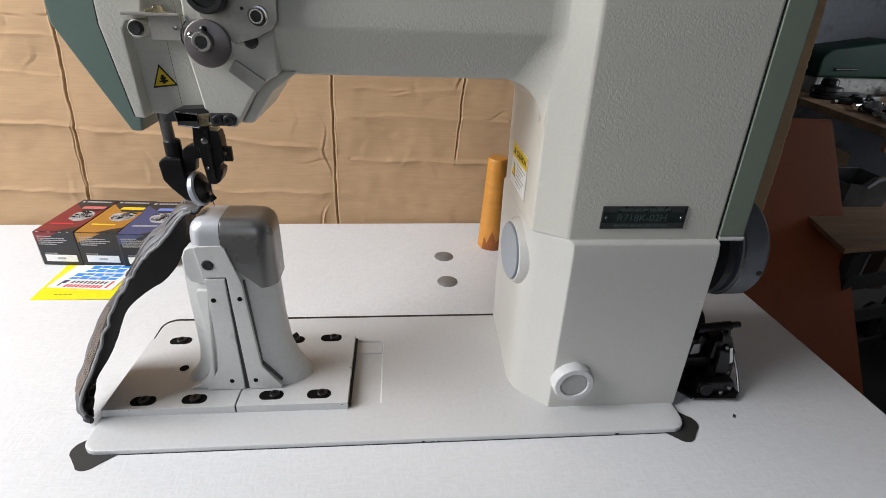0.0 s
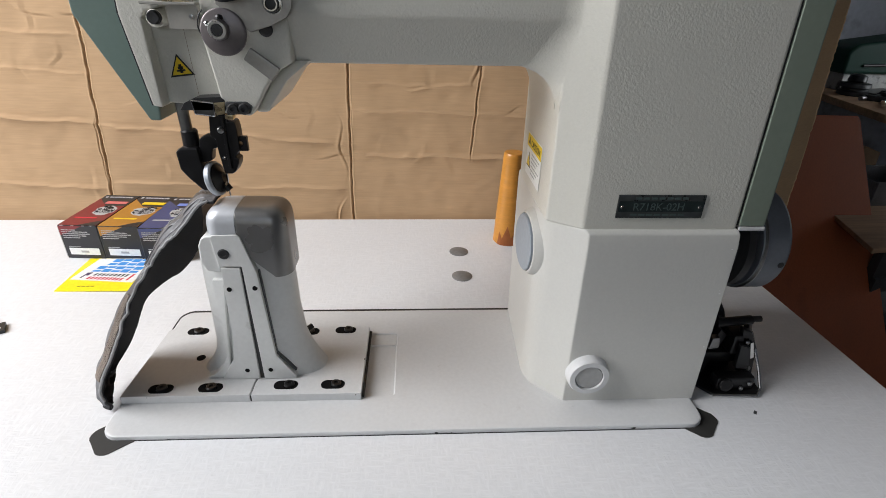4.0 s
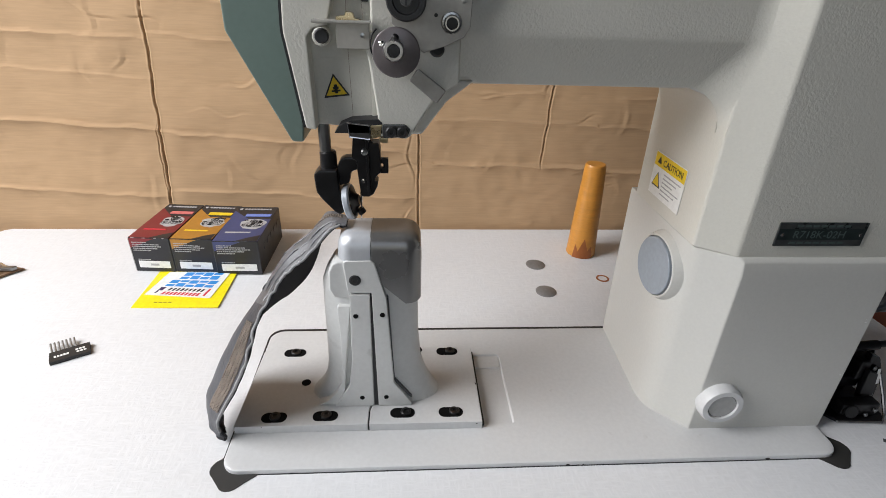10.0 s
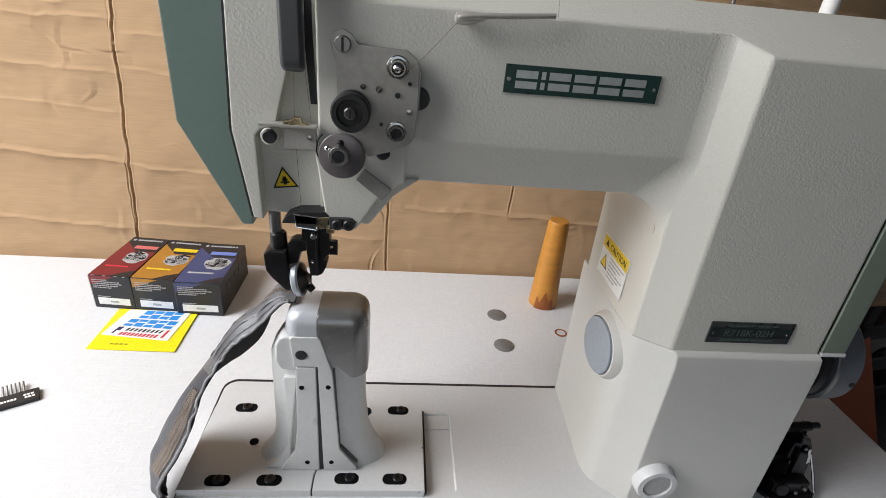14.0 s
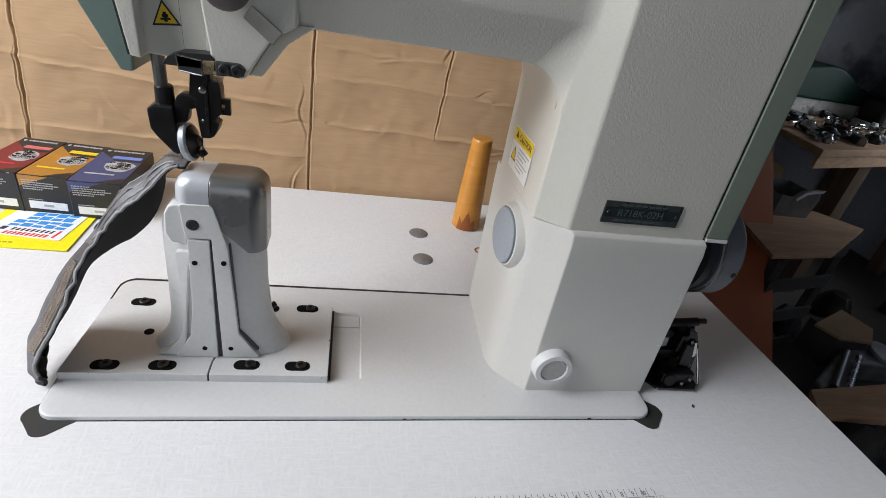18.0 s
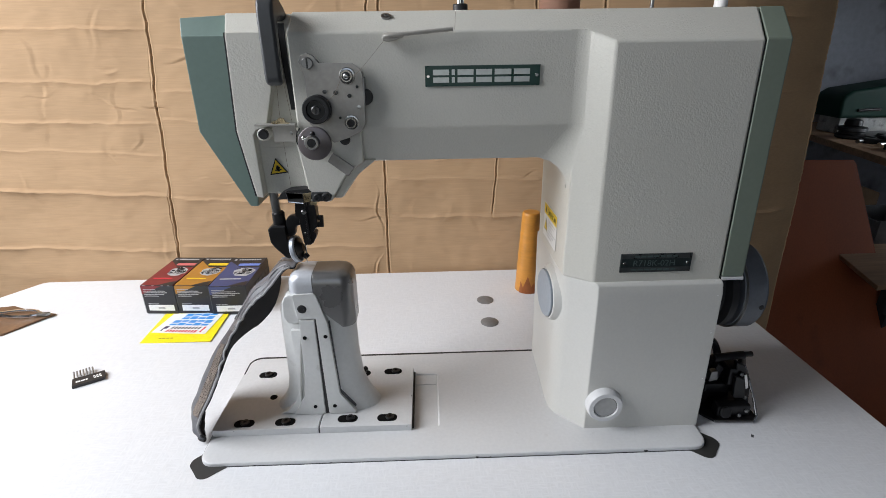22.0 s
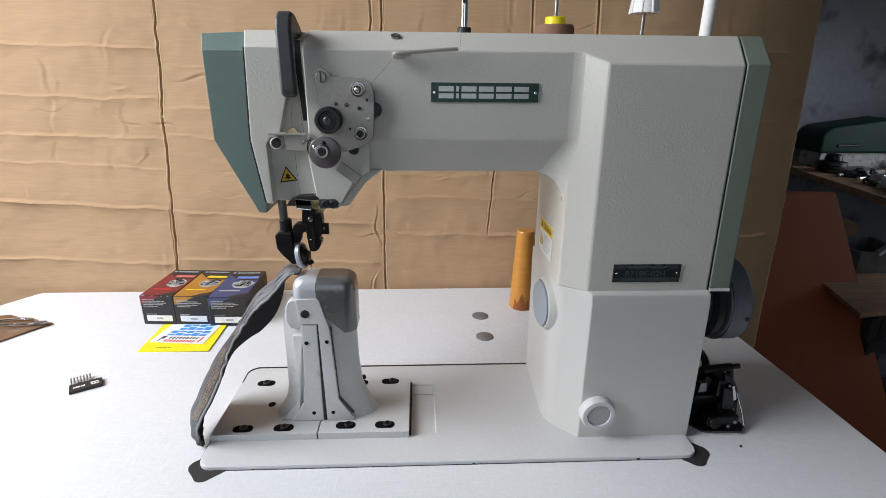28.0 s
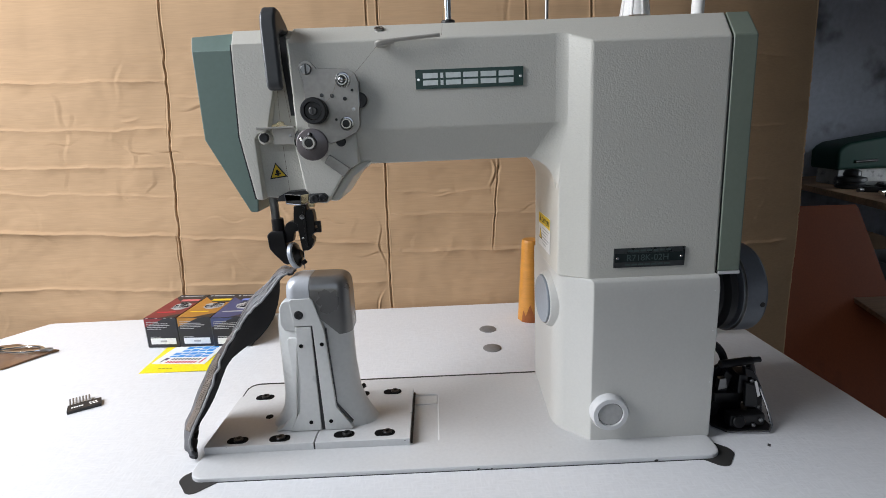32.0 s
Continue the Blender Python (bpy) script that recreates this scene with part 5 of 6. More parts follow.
# threads
for pts in ([(0.0990, -0.0990, 0.3935), (0.1040, -0.060, 0.4400), (0.1060, -0.0455, 0.4480)], [(0.0455, -0.1000, 0.3890), (0.0200, -0.1060, 0.3620), (0.0100, -0.1070, 0.3605)], [(0.0085, -0.1060, 0.3610), (0.0010, -0.1030, 0.3470), (-0.0060, -0.1040, 0.3410), (-0.0160, -0.1060, 0.3400)],
            [(-0.0485, -0.0900, 0.3600), (-0.0500, -0.0885, 0.3200), (-0.0490, -0.0860, 0.2620)], [(-0.0425, -0.0930, 0.3600), (-0.0400, -0.0900, 0.3240), (-0.0390, -0.0980, 0.3130)]):
    part("thread", tube(smoothed(pts, 4), 0.00013, 5), THREAD, machine, "tan sewing thread")

# worn paint: dark chips along the plates' edges, pale chips on the casting
rnd = random.Random(3)


def flake(name, at, way_u, way_v, size, material, parent, label):
    """A small uneven chip, flat on a surface spanned by two ways."""
    o, u, v = Vector(at), Vector(way_u), Vector(way_v)
    nrm = u.cross(v).normalized()
    one = bmesh.new()
    pts = [(size * rnd.uniform(0.5, 1.0) * math.cos(k * math.pi / 3.5), size * 0.45 * rnd.uniform(0.5, 1.0) * math.sin(k * math.pi / 3.5)) for k in range(7)]
    lo = [one.verts.new(o + u * a + v * b - nrm * 0.0003) for a, b in pts]
    hi = [one.verts.new(o + u * a + v * b + nrm * 0.00025) for a, b in pts]
    one.faces.new(lo), one.faces.new(hi)
    for i in range(7):
        one.faces.new((lo[i], lo[(i + 1) % 7], hi[(i + 1) % 7], hi[i]))
    return part(name, one, material, parent, label)


for y in (-0.062,):
    flake("paint_chip", (0.0502, y, PT), (0, 1, 0), (-1, 0, 0), rnd.uniform(0.0012, 0.003), RUBBER, pl2, "dark chip in the paint")
for on, x, z in ((pl1, -0.137, 0.0070), (pl2, 0.046, 0.0060)):
    flake("paint_chip", (x, -0.1085, z), (1, 0, 0), (0, 0, 1), rnd.uniform(0.0006, 0.0012), RUBBER, on, "dark chip in the paint")
for x in (-0.105, -0.03, 0.085, 0.118, 0.126, 0.131, 0.139, 0.147, 0.21, 0.29):
    flake("paint_chip", (x, -0.1455, rnd.uniform(-0.0052, -0.0032)), (1, 0, 0), (0, 0, 1), rnd.uniform(0.0012, 0.0034), RUBBER, bed, "dark chip in the paint")
for z, x in ((0.115, 0.3533), (0.1565, 0.3520), (0.060, 0.3550), (0.118, 0.3528)):
    flake("paint_chip", (x - 0.0025, -0.1142, z), (1, 0, 0), (0, 0, 1), rnd.uniform(0.0008, 0.0015), WHITE, machine, "pale chip in the paint")

# ---- leather strap in the machine ----
def wavy(line, k, amp, seed):
    pts = smoothed(line, k)
    return [p + Vector((amp * noise.noise((i * 0.45, seed, 0)), amp * 0.4 * noise.noise((i * 0.45, seed, 3)), amp * noise.noise((i * 0.45, seed, 6)))) for i, p in enumerate(pts)]


strap = thing("leather_strap", (-0.1703, -0.1144, tz(-0.1144)), "grey faux leather shoe strap hanging from the roller foot", "leather strap")
# the band runs from the roller to the table: its near edge, its crown and its drooping far edge
NEAR = [Vector(p) for p in ((-0.0600, -0.0720, 0.1782), (-0.0705, -0.0725, 0.1762), (-0.0885, -0.0750, 0.1560), (-0.1020, -0.0765, 0.1440), (-0.1125, -0.0760, 0.1330), (-0.1225, -0.0820, 0.1185), (-0.1325, -0.0950, 0.1010),
                            (-0.1365, -0.1120, 0.0830), (-0.1490, -0.1180, 0.0565), (-0.1610, -0.1190, 0.0360), (-0.1680, -0.1160, 0.0175), (-0.1650, -0.1150, 0.0022))]
CROWN = [Vector(p) for p in ((-0.0600, -0.0650, 0.1788), (-0.0755, -0.0610, 0.1782), (-0.0930, -0.0560, 0.1615), (-0.1080, -0.0560, 0.1485), (-0.1220, -0.0560, 0.1285), (-0.1345, -0.0600, 0.1095), (-0.1510, -0.0740, 0.0890),
                             (-0.1695, -0.0760, 0.0580), (-0.1810, -0.0780, 0.0340), (-0.1858, -0.0860, 0.0220), (-0.1800, -0.1040, 0.0085), (-0.1715, -0.1120, 0.0022))]
FAR = [Vector(p) for p in ((-0.0600, -0.0560, 0.1782), (-0.0785, -0.0500, 0.1775), (-0.0895, -0.0360, 0.1400), (-0.1015, -0.0330, 0.1130), (-0.1190, -0.0310, 0.0930), (-0.1345, -0.0400, 0.0850), (-0.1490, -0.0500, 0.0730),
                           (-0.1640, -0.0500, 0.0440), (-0.1750, -0.0550, 0.0230), (-0.1790, -0.0720, 0.0130), (-0.1740, -0.0920, 0.0050), (-0.1680, -0.1070, 0.0024))]
STEPS, ACROSS = 7, 6
ROWS_OF_BAND = []
for i, (p, q, r) in enumerate(zip(smoothed(NEAR, STEPS), smoothed(CROWN, STEPS), smoothed(FAR, STEPS))):
    line = smoothed([p, q, r], ACROSS)
    ROWS_OF_BAND.append([v + Vector((1, 0.6, 1)) * 0.0011 * noise.noise((i * 0.33, j * 0.5, 4.0)) for j, v in enumerate(line)])


def outward(i, j):
    """The direction away from the hollow of the band at row i, station j across."""
    rows, row = ROWS_OF_BAND, ROWS_OF_BAND[i]
    along = rows[min(i + 1, len(rows) - 1)][j] - rows[max(i - 1, 0)][j]
    n = along.cross(row[min(j + 1, len(row) - 1)] - row[max(j - 1, 0)])
    n = n.normalized() if n.length > 1e-9 else Vector((0, 0, 1))
    return -n if n.dot(Vector((-0.75, -0.15, 0.62))) < 0 else n


def on_band(i, across, lift):
    """A point of the outer face: row i, a share of the way across, lifted off it."""
    i = min(i, len(ROWS_OF_BAND) - 1)
    u = across * (len(ROWS_OF_BAND[i]) - 1)
    j = min(int(u), len(ROWS_OF_BAND[i]) - 2)
    return ROWS_OF_BAND[i][j].lerp(ROWS_OF_BAND[i][j + 1], u - j) + outward(i, j) * lift


def layer(lo, hi, first=0, last=200):
    """One layer of the band, between two offsets from its middle and two rows."""
    loops = []
    for i, row in enumerate(ROWS_OF_BAND):
        if not first <= i <= last:
            continue
        ns = [outward(i, j) for j in range(len(row))]
        loops.append([p + n * hi for p, n in zip(row, ns)] + [p + n * lo for p, n in zip(row, ns)][::-1])
    return rings(loops)


LAST = len(ROWS_OF_BAND) - 1
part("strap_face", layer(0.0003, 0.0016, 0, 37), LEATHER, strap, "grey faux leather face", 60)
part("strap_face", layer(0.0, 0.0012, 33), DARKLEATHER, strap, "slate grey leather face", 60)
part("strap_lining", layer(-0.0016, -0.0001), LINING, strap, "dark lining", 60)
part("raw_edge", tube(wavy([on_band(i, 0.0, 0.0006) for i in range(4, LAST - 3, 3)], 3, 0.0020, 1.0), 0.0012, 7), RAWEDGE, strap, "pale raw cut edge")
part("strap_end", tube(smoothed([NEAR[-1], CROWN[-1], FAR[-1]], 5), 0.0022, 8), LINING, strap, "rolled strap end")
for across, i0, i1, r in ((0.10, 6, 38, 0.0009), (0.24, 4, 37, 0.0008), (0.40, 10, 37, 0.0007)):
    part("pressed_ridge", tube(wavy([on_band(i, across, 0.0014) for i in range(i0, i1, 3)], 3, 0.0012, across * 20), r, 6), LEATHER, strap)


def braid(i0, i1, lanes, seed):
    """Flat braid: lanes of short slanted stitches, each lane slanting against the next."""
    rnd, bm = random.Random(seed), None
    for n, lane in enumerate(lanes):
        slant = 0.016 * (-1) ** n
        for i in range(i0, i1):
            for h in (0.0, 0.5):
                a, b = on_band(i, lane - slant, 0.0013), on_band(i + 1, lane - slant, 0.0013)
                c, d = on_band(i, lane + slant, 0.0013), on_band(i + 1, lane + slant, 0.0013)
                p, q = a.lerp(b, h), c.lerp(d, h + 0.55 + rnd.uniform(-0.06, 0.06))
                bm = tube([p, p.lerp(q, 0.5) + outward(i, 2) * 0.0008, q], rnd.uniform(0.0005, 0.00075), 5, bm)
    return bm


part("braid_stitching", braid(41, 64, (0.065, 0.098, 0.131, 0.164, 0.197, 0.23), 3), LACE, strap, "pale zigzag braid stitching", 60)
part("braid_stitching", braid(2, 11, (0.56, 0.64, 0.72), 8), LACE, strap, "pale zigzag braid stitching", 60)

# ---- three cartons and the leaflet ----
def carton(name, x0, y0, wide, deep, tall, turn, face, label, seed):
    """A printed folding carton; its origin is the near left corner on the table."""
    root = thing(name, (x0, y0, tz(y0 + 0.03)), label, "box", "cartons on the table")
    c, s = math.cos(radians(turn)), math.sin(radians(turn))

    def put(bm):
        for v in bm.verts:
            x, y = v.co.x, v.co.y
            v.co = Vector((x0 + c * x - s * y, y0 + s * x + c * y, tz(y0 + 0.03) + v.co.z))
        return bm
    part("carton_body", put(block(0, wide, 0, deep, 0, tall, 0.0006)), CARTONBLACK, root, "black printed carton")
    e = 0.0003
    part("lid_panel", put(block(0.0005, wide - 0.0005, 0.0010, deep * 0.62, tall - 0.0002, tall + e)), face, root)
    bm = prism([(0.0005, deep * 0.62), (wide * 0.45, deep * 0.62), (0.0005, deep * 0.86)], "z", tall - 0.0002, tall + e)
    part("lid_panel", put(bm), face, root)
    bm = prism([(wide * 0.52, 0.001), (wide * 0.98, 0.001), (wide * 0.98, deep * 0.16), (wide * 0.75, deep * 0.10)], "z", tall - 0.0001, tall + e * 1.6)
    part("lid_shade", put(bm), CARTONBLACK, root)
    part("front_panel", put(prism([(0.0005, tall * 0.70), (wide * 0.62, tall - 0.0008), (0.0005, tall - 0.0008)], "y", -e, 0.001)), face, root)
    rnd = random.Random(seed)
    # worn pale card along the folds
    bm = block(-e, 0.0006, -e, 0.0006, tall * 0.03, tall * 0.97)
    for k in range(7):
        u = rnd.uniform(0.02, 0.90)
        block(wide * u, wide * (u + rnd.uniform(0.02, 0.08)), -e * 0.8, 0.0005, tall - 0.0005, tall + e * 0.8, bm=bm)
    part("worn_fold", put(bm), GREYINK if seed == "r" else GREYPLASTIC, root, "pale worn fold")
    part("label_strip", put(block(wide * 0.12, wide * 0.90, -e * 2, 0.001, tall * 0.12, tall * 0.32)), WHITE, root, "white label strip")
    bm = block(wide * 0.42, wide * 0.62, -e * 3, 0.001, tall * 0.19, tall * 0.25)
    # rows of print too small to read: a short heading, long lines and a last short one
    for k, end in enumerate((0.40, 0.70, 0.76, 0.68, 0.46)):
        u = 0.07
        while u < end:
            w = rnd.uniform(0.018, 0.05)
            block(wide * u, wide * (u + w), -e * 2, 0.001, tall * (0.858 - 0.058 * k), tall * (0.880 - 0.058 * k + rnd.uniform(-0.004, 0.004)), bm=bm)
            u += w + rnd.uniform(0.008, 0.016)
    u = 0.13
    while u < 0.42:
        w = rnd.uniform(0.015, 0.04)
        block(wide * u, wide * (u + w), -e * 2, 0.001, tall * 0.355, tall * 0.372, bm=bm)
        u += w + 0.010
    part("fine_print", put(bm), GREYINK, root, "unreadable small print", 80)
    part("title_bar", put(block(wide * 0.34, wide * 0.94, deep * 0.690, deep * 0.765, tall, tall + e * 2)), {"r": PALERED, "o": YELLOW, "b": PALEBLUE}[seed], root)
    bm = prism([(wide * (0.13 + 0.045 * math.cos(t)), deep * (0.915 + 0.022 * math.sin(t))) for t in (0.5, 1.6, 2.7, 3.9, 5.3)], "z", tall, tall + e * 2)
    for k in range(9):
        block(wide * (0.22 + 0.074 * k), wide * (0.275 + 0.074 * k), deep * 0.900, deep * 0.930, tall, tall + e * 2, bm=bm)
    part("fine_print", put(bm), GREYINK, root, "unreadable small print", 80)
    part("title_bar", put(block(wide * 0.15, wide * 0.72, deep * 0.215, deep * 0.245, tall, tall + e * 2)), {"r": REDINK, "o": YELLOW, "b": GREYINK}[seed], root)
    # pale picture of a machine part, as plain lobes
    pts = [(wide * 0.64 + wide * 0.31 * math.cos(t * math.pi / 9) * rnd.uniform(0.82, 1.08), deep * 0.47 + deep * 0.150 * math.sin(t * math.pi / 9) * rnd.uniform(0.8, 1.1)) for t in range(18)]
    part("picture_ground", put(prism(pts, "z", tall, tall + e * 1.7)), GREYINK, root, "pale picture on the lid")
    bm = None
    for k, (a, b, r) in enumerate(((0.52, 0.44, 0.0068), (0.74, 0.46, 0.0078), (0.64, 0.54, 0.0052))):
        for ring_r, wid in ((r, 0.0009), (r * 0.62, 0.0008), (r * 0.26, 0.0008)):
            for t in range(12):
                c0, s0, c1, s1 = math.cos(t * math.pi / 6), math.sin(t * math.pi / 6), math.cos((t + 0.8) * math.pi / 6), math.sin((t + 0.8) * math.pi / 6)
                pts = [(a * wide + ring_r * c0, b * deep + ring_r * s0), (a * wide + ring_r * c1, b * deep + ring_r * s1), (a * wide + (ring_r - wid) * c1, b * deep + (ring_r - wid) * s1), (a * wide + (ring_r - wid) * c0, b * deep + (ring_r - wid) * s0)]
                bm = prism(pts, "z", tall, tall + e * (2 + 0.4 * k), 0, 2, bm)
    for k in range(14):
        a, b, w, h = rnd.uniform(0.40, 0.84) * wide, rnd.uniform(0.37, 0.60) * deep, rnd.uniform(0.001, 0.005), rnd.uniform(0.0006, 0.0022)
        block(a, a + w, b, b + h, tall, tall + e * (3.6 + 0.2 * k), 0, 2, bm)
    part("picture", put(bm), CARTONBLACK, root, "dark lines of the picture", 80)
    if seed == "b":
        bm = None
        for k in range(5):
            bm = block(wide - 0.001, wide + e * 2, deep * (0.20 + 0.15 * k), deep * (0.29 + 0.15 * k), tall * 0.55, tall * 0.72, 0, 2, bm)
        part("side_print", put(bm), GREYPLASTIC, root)
    return root


carton("carton", -0.3620, 0.1600, 0.0505, 0.1060, 0.0480, -4.0, CARTONRED, "dark red and black printed carton beside two others", "r")
carton("carton", -0.3105, 0.1570, 0.0525, 0.1060, 0.0480, -4.0, CARTONORANGE, "orange and black printed carton between two others", "o")
carton("carton", -0.2570, 0.1505, 0.0560, 0.1070, 0.0480, -1.0, CARTONBLUE, "navy blue and black printed carton beside two others", "b")

LF = Vector((-0.3340, 0.0835, tz(0.0835)))
leaf = thing("leaflet", LF, "glossy yellow printed paper packet lying before the cartons", "leaflet")
LQ = [(-0.3325, 0.0790), (-0.2340, 0.0770), (-0.2310, 0.1485), (-0.3325, 0.1575)]


def leaf_bm(pts, lo, hi):
    """A patch of the leaflet; its far edge lifts a little."""
    o, a, b = Vector((*LQ[0], 0)), Vector((*LQ[1], 0)) - Vector((*LQ[0], 0)), Vector((*LQ[3], 0)) - Vector((*LQ[0], 0))
    one = bmesh.new()
    rows = []
    for h in (lo, hi):
        row = []
        for p, q in pts:
            w = o + a * p + b * q
            w.z = tz(w.y) + 0.0006 + h + 0.0012 * p
            row.append(one.verts.new(w))
        rows.append(row)
    one.faces.new(rows[0]), one.faces.new(rows[1])
    for i in range(len(pts)):
        j = (i + 1) % len(pts)
        one.faces.new((rows[0][i], rows[0][j], rows[1][j], rows[1][i]))
    return one


def rect(p0, p1, q0, q1, n=6):
    return [(p0 + (p1 - p0) * i / n, q0) for i in range(n + 1)] + [(p1 - (p1 - p0) * i / n, q1) for i in range(n + 1)]


part("yellow_sheet", leaf_bm(rect(0, 1, 0, 1), -0.0006, 0), YELLOWPAPER, leaf)
def panel(a, b):
    """A place on the white panel, by its shares along and up the print, as shares of the yellow sheet."""
    lo, hi = (0.04 + 0.81 * a, 0.33 - 0.10 * a), (0.14 + 0.78 * a, 0.98 - 0.01 * a)
    return lo[0] + (hi[0] - lo[0]) * b, lo[1] + (hi[1] - lo[1]) * b


def print_bar(name, a0, a1, b0, b1, material, label="", lean=0.02):
    return part(name, leaf_bm([panel(a0, b0), panel(a1, b0), panel(a1 + lean, b1), panel(a0 + lean, b1)], 0.0007, 0.0008), material, leaf, label)


part("white_panel", leaf_bm([panel(k / 6, 0) for k in range(7)] + [panel(1 - k / 6, 1) for k in range(7)], 0.0002, 0.0007), WHITE, leaf)
for count, a0, a1, b0, b1 in ((4, 0.27, 0.90, 0.68, 0.97), (5, 0.16, 0.92, 0.37, 0.63)):
    step = (a1 - a0) / count
    for k in range(count):
        mid = (b0 + b1) / 2 + (0.03 if k % 2 else -0.02)
        print_bar("blue_bar", a0 + step * k, a0 + step * (k + 0.86), b0, mid - 0.025, BLUEINK, "plain blue title bar", 0.012)
        print_bar("blue_bar", a0 + step * k + 0.015, a0 + step * (k + 0.88) + 0.015, mid + 0.02, b1, BLUEINK, "plain blue title bar", 0.012)
for k in range(9):
    print_bar("print_bar", 0.27 + 0.063 * k, 0.305 + 0.063 * k, 0.20, 0.30, BLACKINK)
for k in range(10):
    print_bar("print_bar", 0.23 + 0.058 * k, 0.268 + 0.058 * k, 0.04, 0.15, REDINK)
print_bar("print_bar", 0.115, 0.145, 0.08, 0.32, VIOLETINK)
print_bar("print_bar", 0.150, 0.195, 0.19, 0.33, VIOLETINK)
print_bar("print_bar", 0.86, 0.895, 0.06, 0.32, REDINK)
for k in range(4):
    part("print_bar", leaf_bm(rect(0.22 + 0.055 * k, 0.26 + 0.055 * k, 0.115, 0.145, 1), 0.0001, 0.0002), OLIVEINK, leaf)

# ---- needle pack ----
NP = Vector((-0.3645, -0.0165, tz(-0.0165)))
pack = thing("needle_pack", NP, "open pack of sewing needles standing in a black holder", "needles")
u, v = Vector((0.866, 0.50, 0.01)).normalized(), Vector((-0.50, 0.866, 0.0169)).normalized()
PF = (NP, u, v, u.cross(v))
part("holder", slab_on((NP, u, v, u.cross(v)), 0, 0.0345, 0, 0.0165, 0, 0.0040), BLACK, pack, "black plastic needle holder")
bm = None
for k in range(5):
    bm = slab_on(PF, 0.004 + k * 0.0026, 0.0060 + k * 0.0026, 0.0055, 0.0085, 0.0040, 0.0002, bm)
for k in range(3):
    bm = slab_on(PF, 0.022 + k * 0.003, 0.0244 + k * 0.003, 0.0085, 0.0110, 0.0040, 0.0002, bm)
    bm = slab_on(PF, 0.023 + k * 0.003, 0.0254 + k * 0.003, 0.0045, 0.0070, 0.0040, 0.0002, bm)
part("fine_print", bm, WHITE, pack, "unreadable white print", 80)
for k in range(7):
    a = NP + u * (0.0022 + k * 0.00335) + v * 0.015 + Vector((0, 0, 0.0024))
    part("needle", rod(a, a + v * 0.0165 - u * 0.0012 + Vector((0, 0, 0.002)), 0.0010, 8), NICKEL, pack, "steel sewing needle")

# ---- thread cone standing on the table ----
CC = (0.2352, 0.2095, tz(0.2095))
cone = thing("thread_cone", CC, "amber tapered cone with a torn brown film at its foot", "thread cone")
part("cone_body", lathe([(0.0195, 0.0), (0.0205, 0.0012), (0.0200, 0.006), (0.0170, 0.070), (0.0142, 0.128), (0.0138, 0.1315), (0.0126, 0.1335), (0.0100, 0.1338), (0.0005, 0.1332)], CC, (0, 0.0, 1), 40), CONE, cone)
pts = [(-0.9, 0.0), (-0.8, 0.020), (-0.55, 0.010), (-0.2, 0.030), (0.1, 0.012), (0.35, 0.018), (0.5, 0.006), (0.5, 0.0)]
bm = bmesh.new()
lo = [bm.verts.new((CC[0] + 0.0208 * math.sin(a), CC[1] - 0.0208 * math.cos(a), CC[2])) for a, h in pts]
hi = [bm.verts.new((CC[0] + (0.0209 - 0.045 * h) * math.sin(a), CC[1] - (0.0209 - 0.045 * h) * math.cos(a), CC[2] + 0.0005 + h)) for a, h in pts]
for i in range(len(pts) - 1):
    bm.faces.new((lo[i], lo[i + 1], hi[i + 1], hi[i]))
part("torn_film", bm, CONEDARK, cone, "torn brown film")

# ---- thread stand behind the machine ----
stand = thing("thread_stand", (0.435, 0.124, tz(0.124)), "thread stand with a white pole behind the machine", "thread stand")
part("stand_base", lathe([(0.030, 0), (0.030, 0.004), (0.026, 0.008), (0.010, 0.010)], (0.4300, 0.124, tz(0.124)), (0, 0, 1), 28), GREYPLASTIC, stand)
part("pole", lathe([(0.0076, 0), (0.0076, 0.75), (0.004, 0.752)], (0.4300, 0.124, 0.003), (0, 0, 1), 20), WHITE, stand, "white tubular pole")
part("cross_arm", tube([(0.430, 0.124, 0.315), (0.384, 0.214, 0.315), (0.2555, 0.205, 0.315)], 0.0045, 8), NICKEL, stand, "steel cross arm")
for px, py, top in ((0.2555, 0.205, 0.62), (0.3840, 0.214, 0.60)):
    part("spool_pin", lathe([(0.0026, 0), (0.0026, top - 0.31), (0.0008, top - 0.306)], (px, py, 0.312), (0, 0, 1), 12), NICKEL, stand, "steel spool pin")
part("spool_dish", lathe([(0.026, 0), (0.028, 0.003), (0.026, 0.006), (0.004, 0.006)], (0.2555, 0.205, 0.3200), (0, 0, 1), 28), GREYPLASTIC, stand)
cup = part("cone_cup", lathe([(0.0190, 0.0), (0.0196, 0.002), (0.0140, 0.045), (0.0085, 0.095), (0.0030, 0.095)], (0.3840, 0.214, 0.4560), (0, 0, 1), 28), WHITE, stand, "white plastic cone holder")
for a in range(0, 360, 45):
    c, q = math.cos(radians(a + 12)), math.sin(radians(a + 12))
    part("cup_rib", tube([(0.3840 + 0.0200 * c, 0.214 + 0.0200 * q, 0.4555), (0.3840 + 0.0120 * c, 0.214 + 0.0120 * q, 0.515), (0.3840 + 0.0080 * c, 0.214 + 0.0080 * q, 0.55)], 0.0016, 6), WHITE, cup)
spool = thing("thread_spool", (0.2555, 0.205, 0.3262), "brown thread spool with a yellow core on its pin", "thread spool")
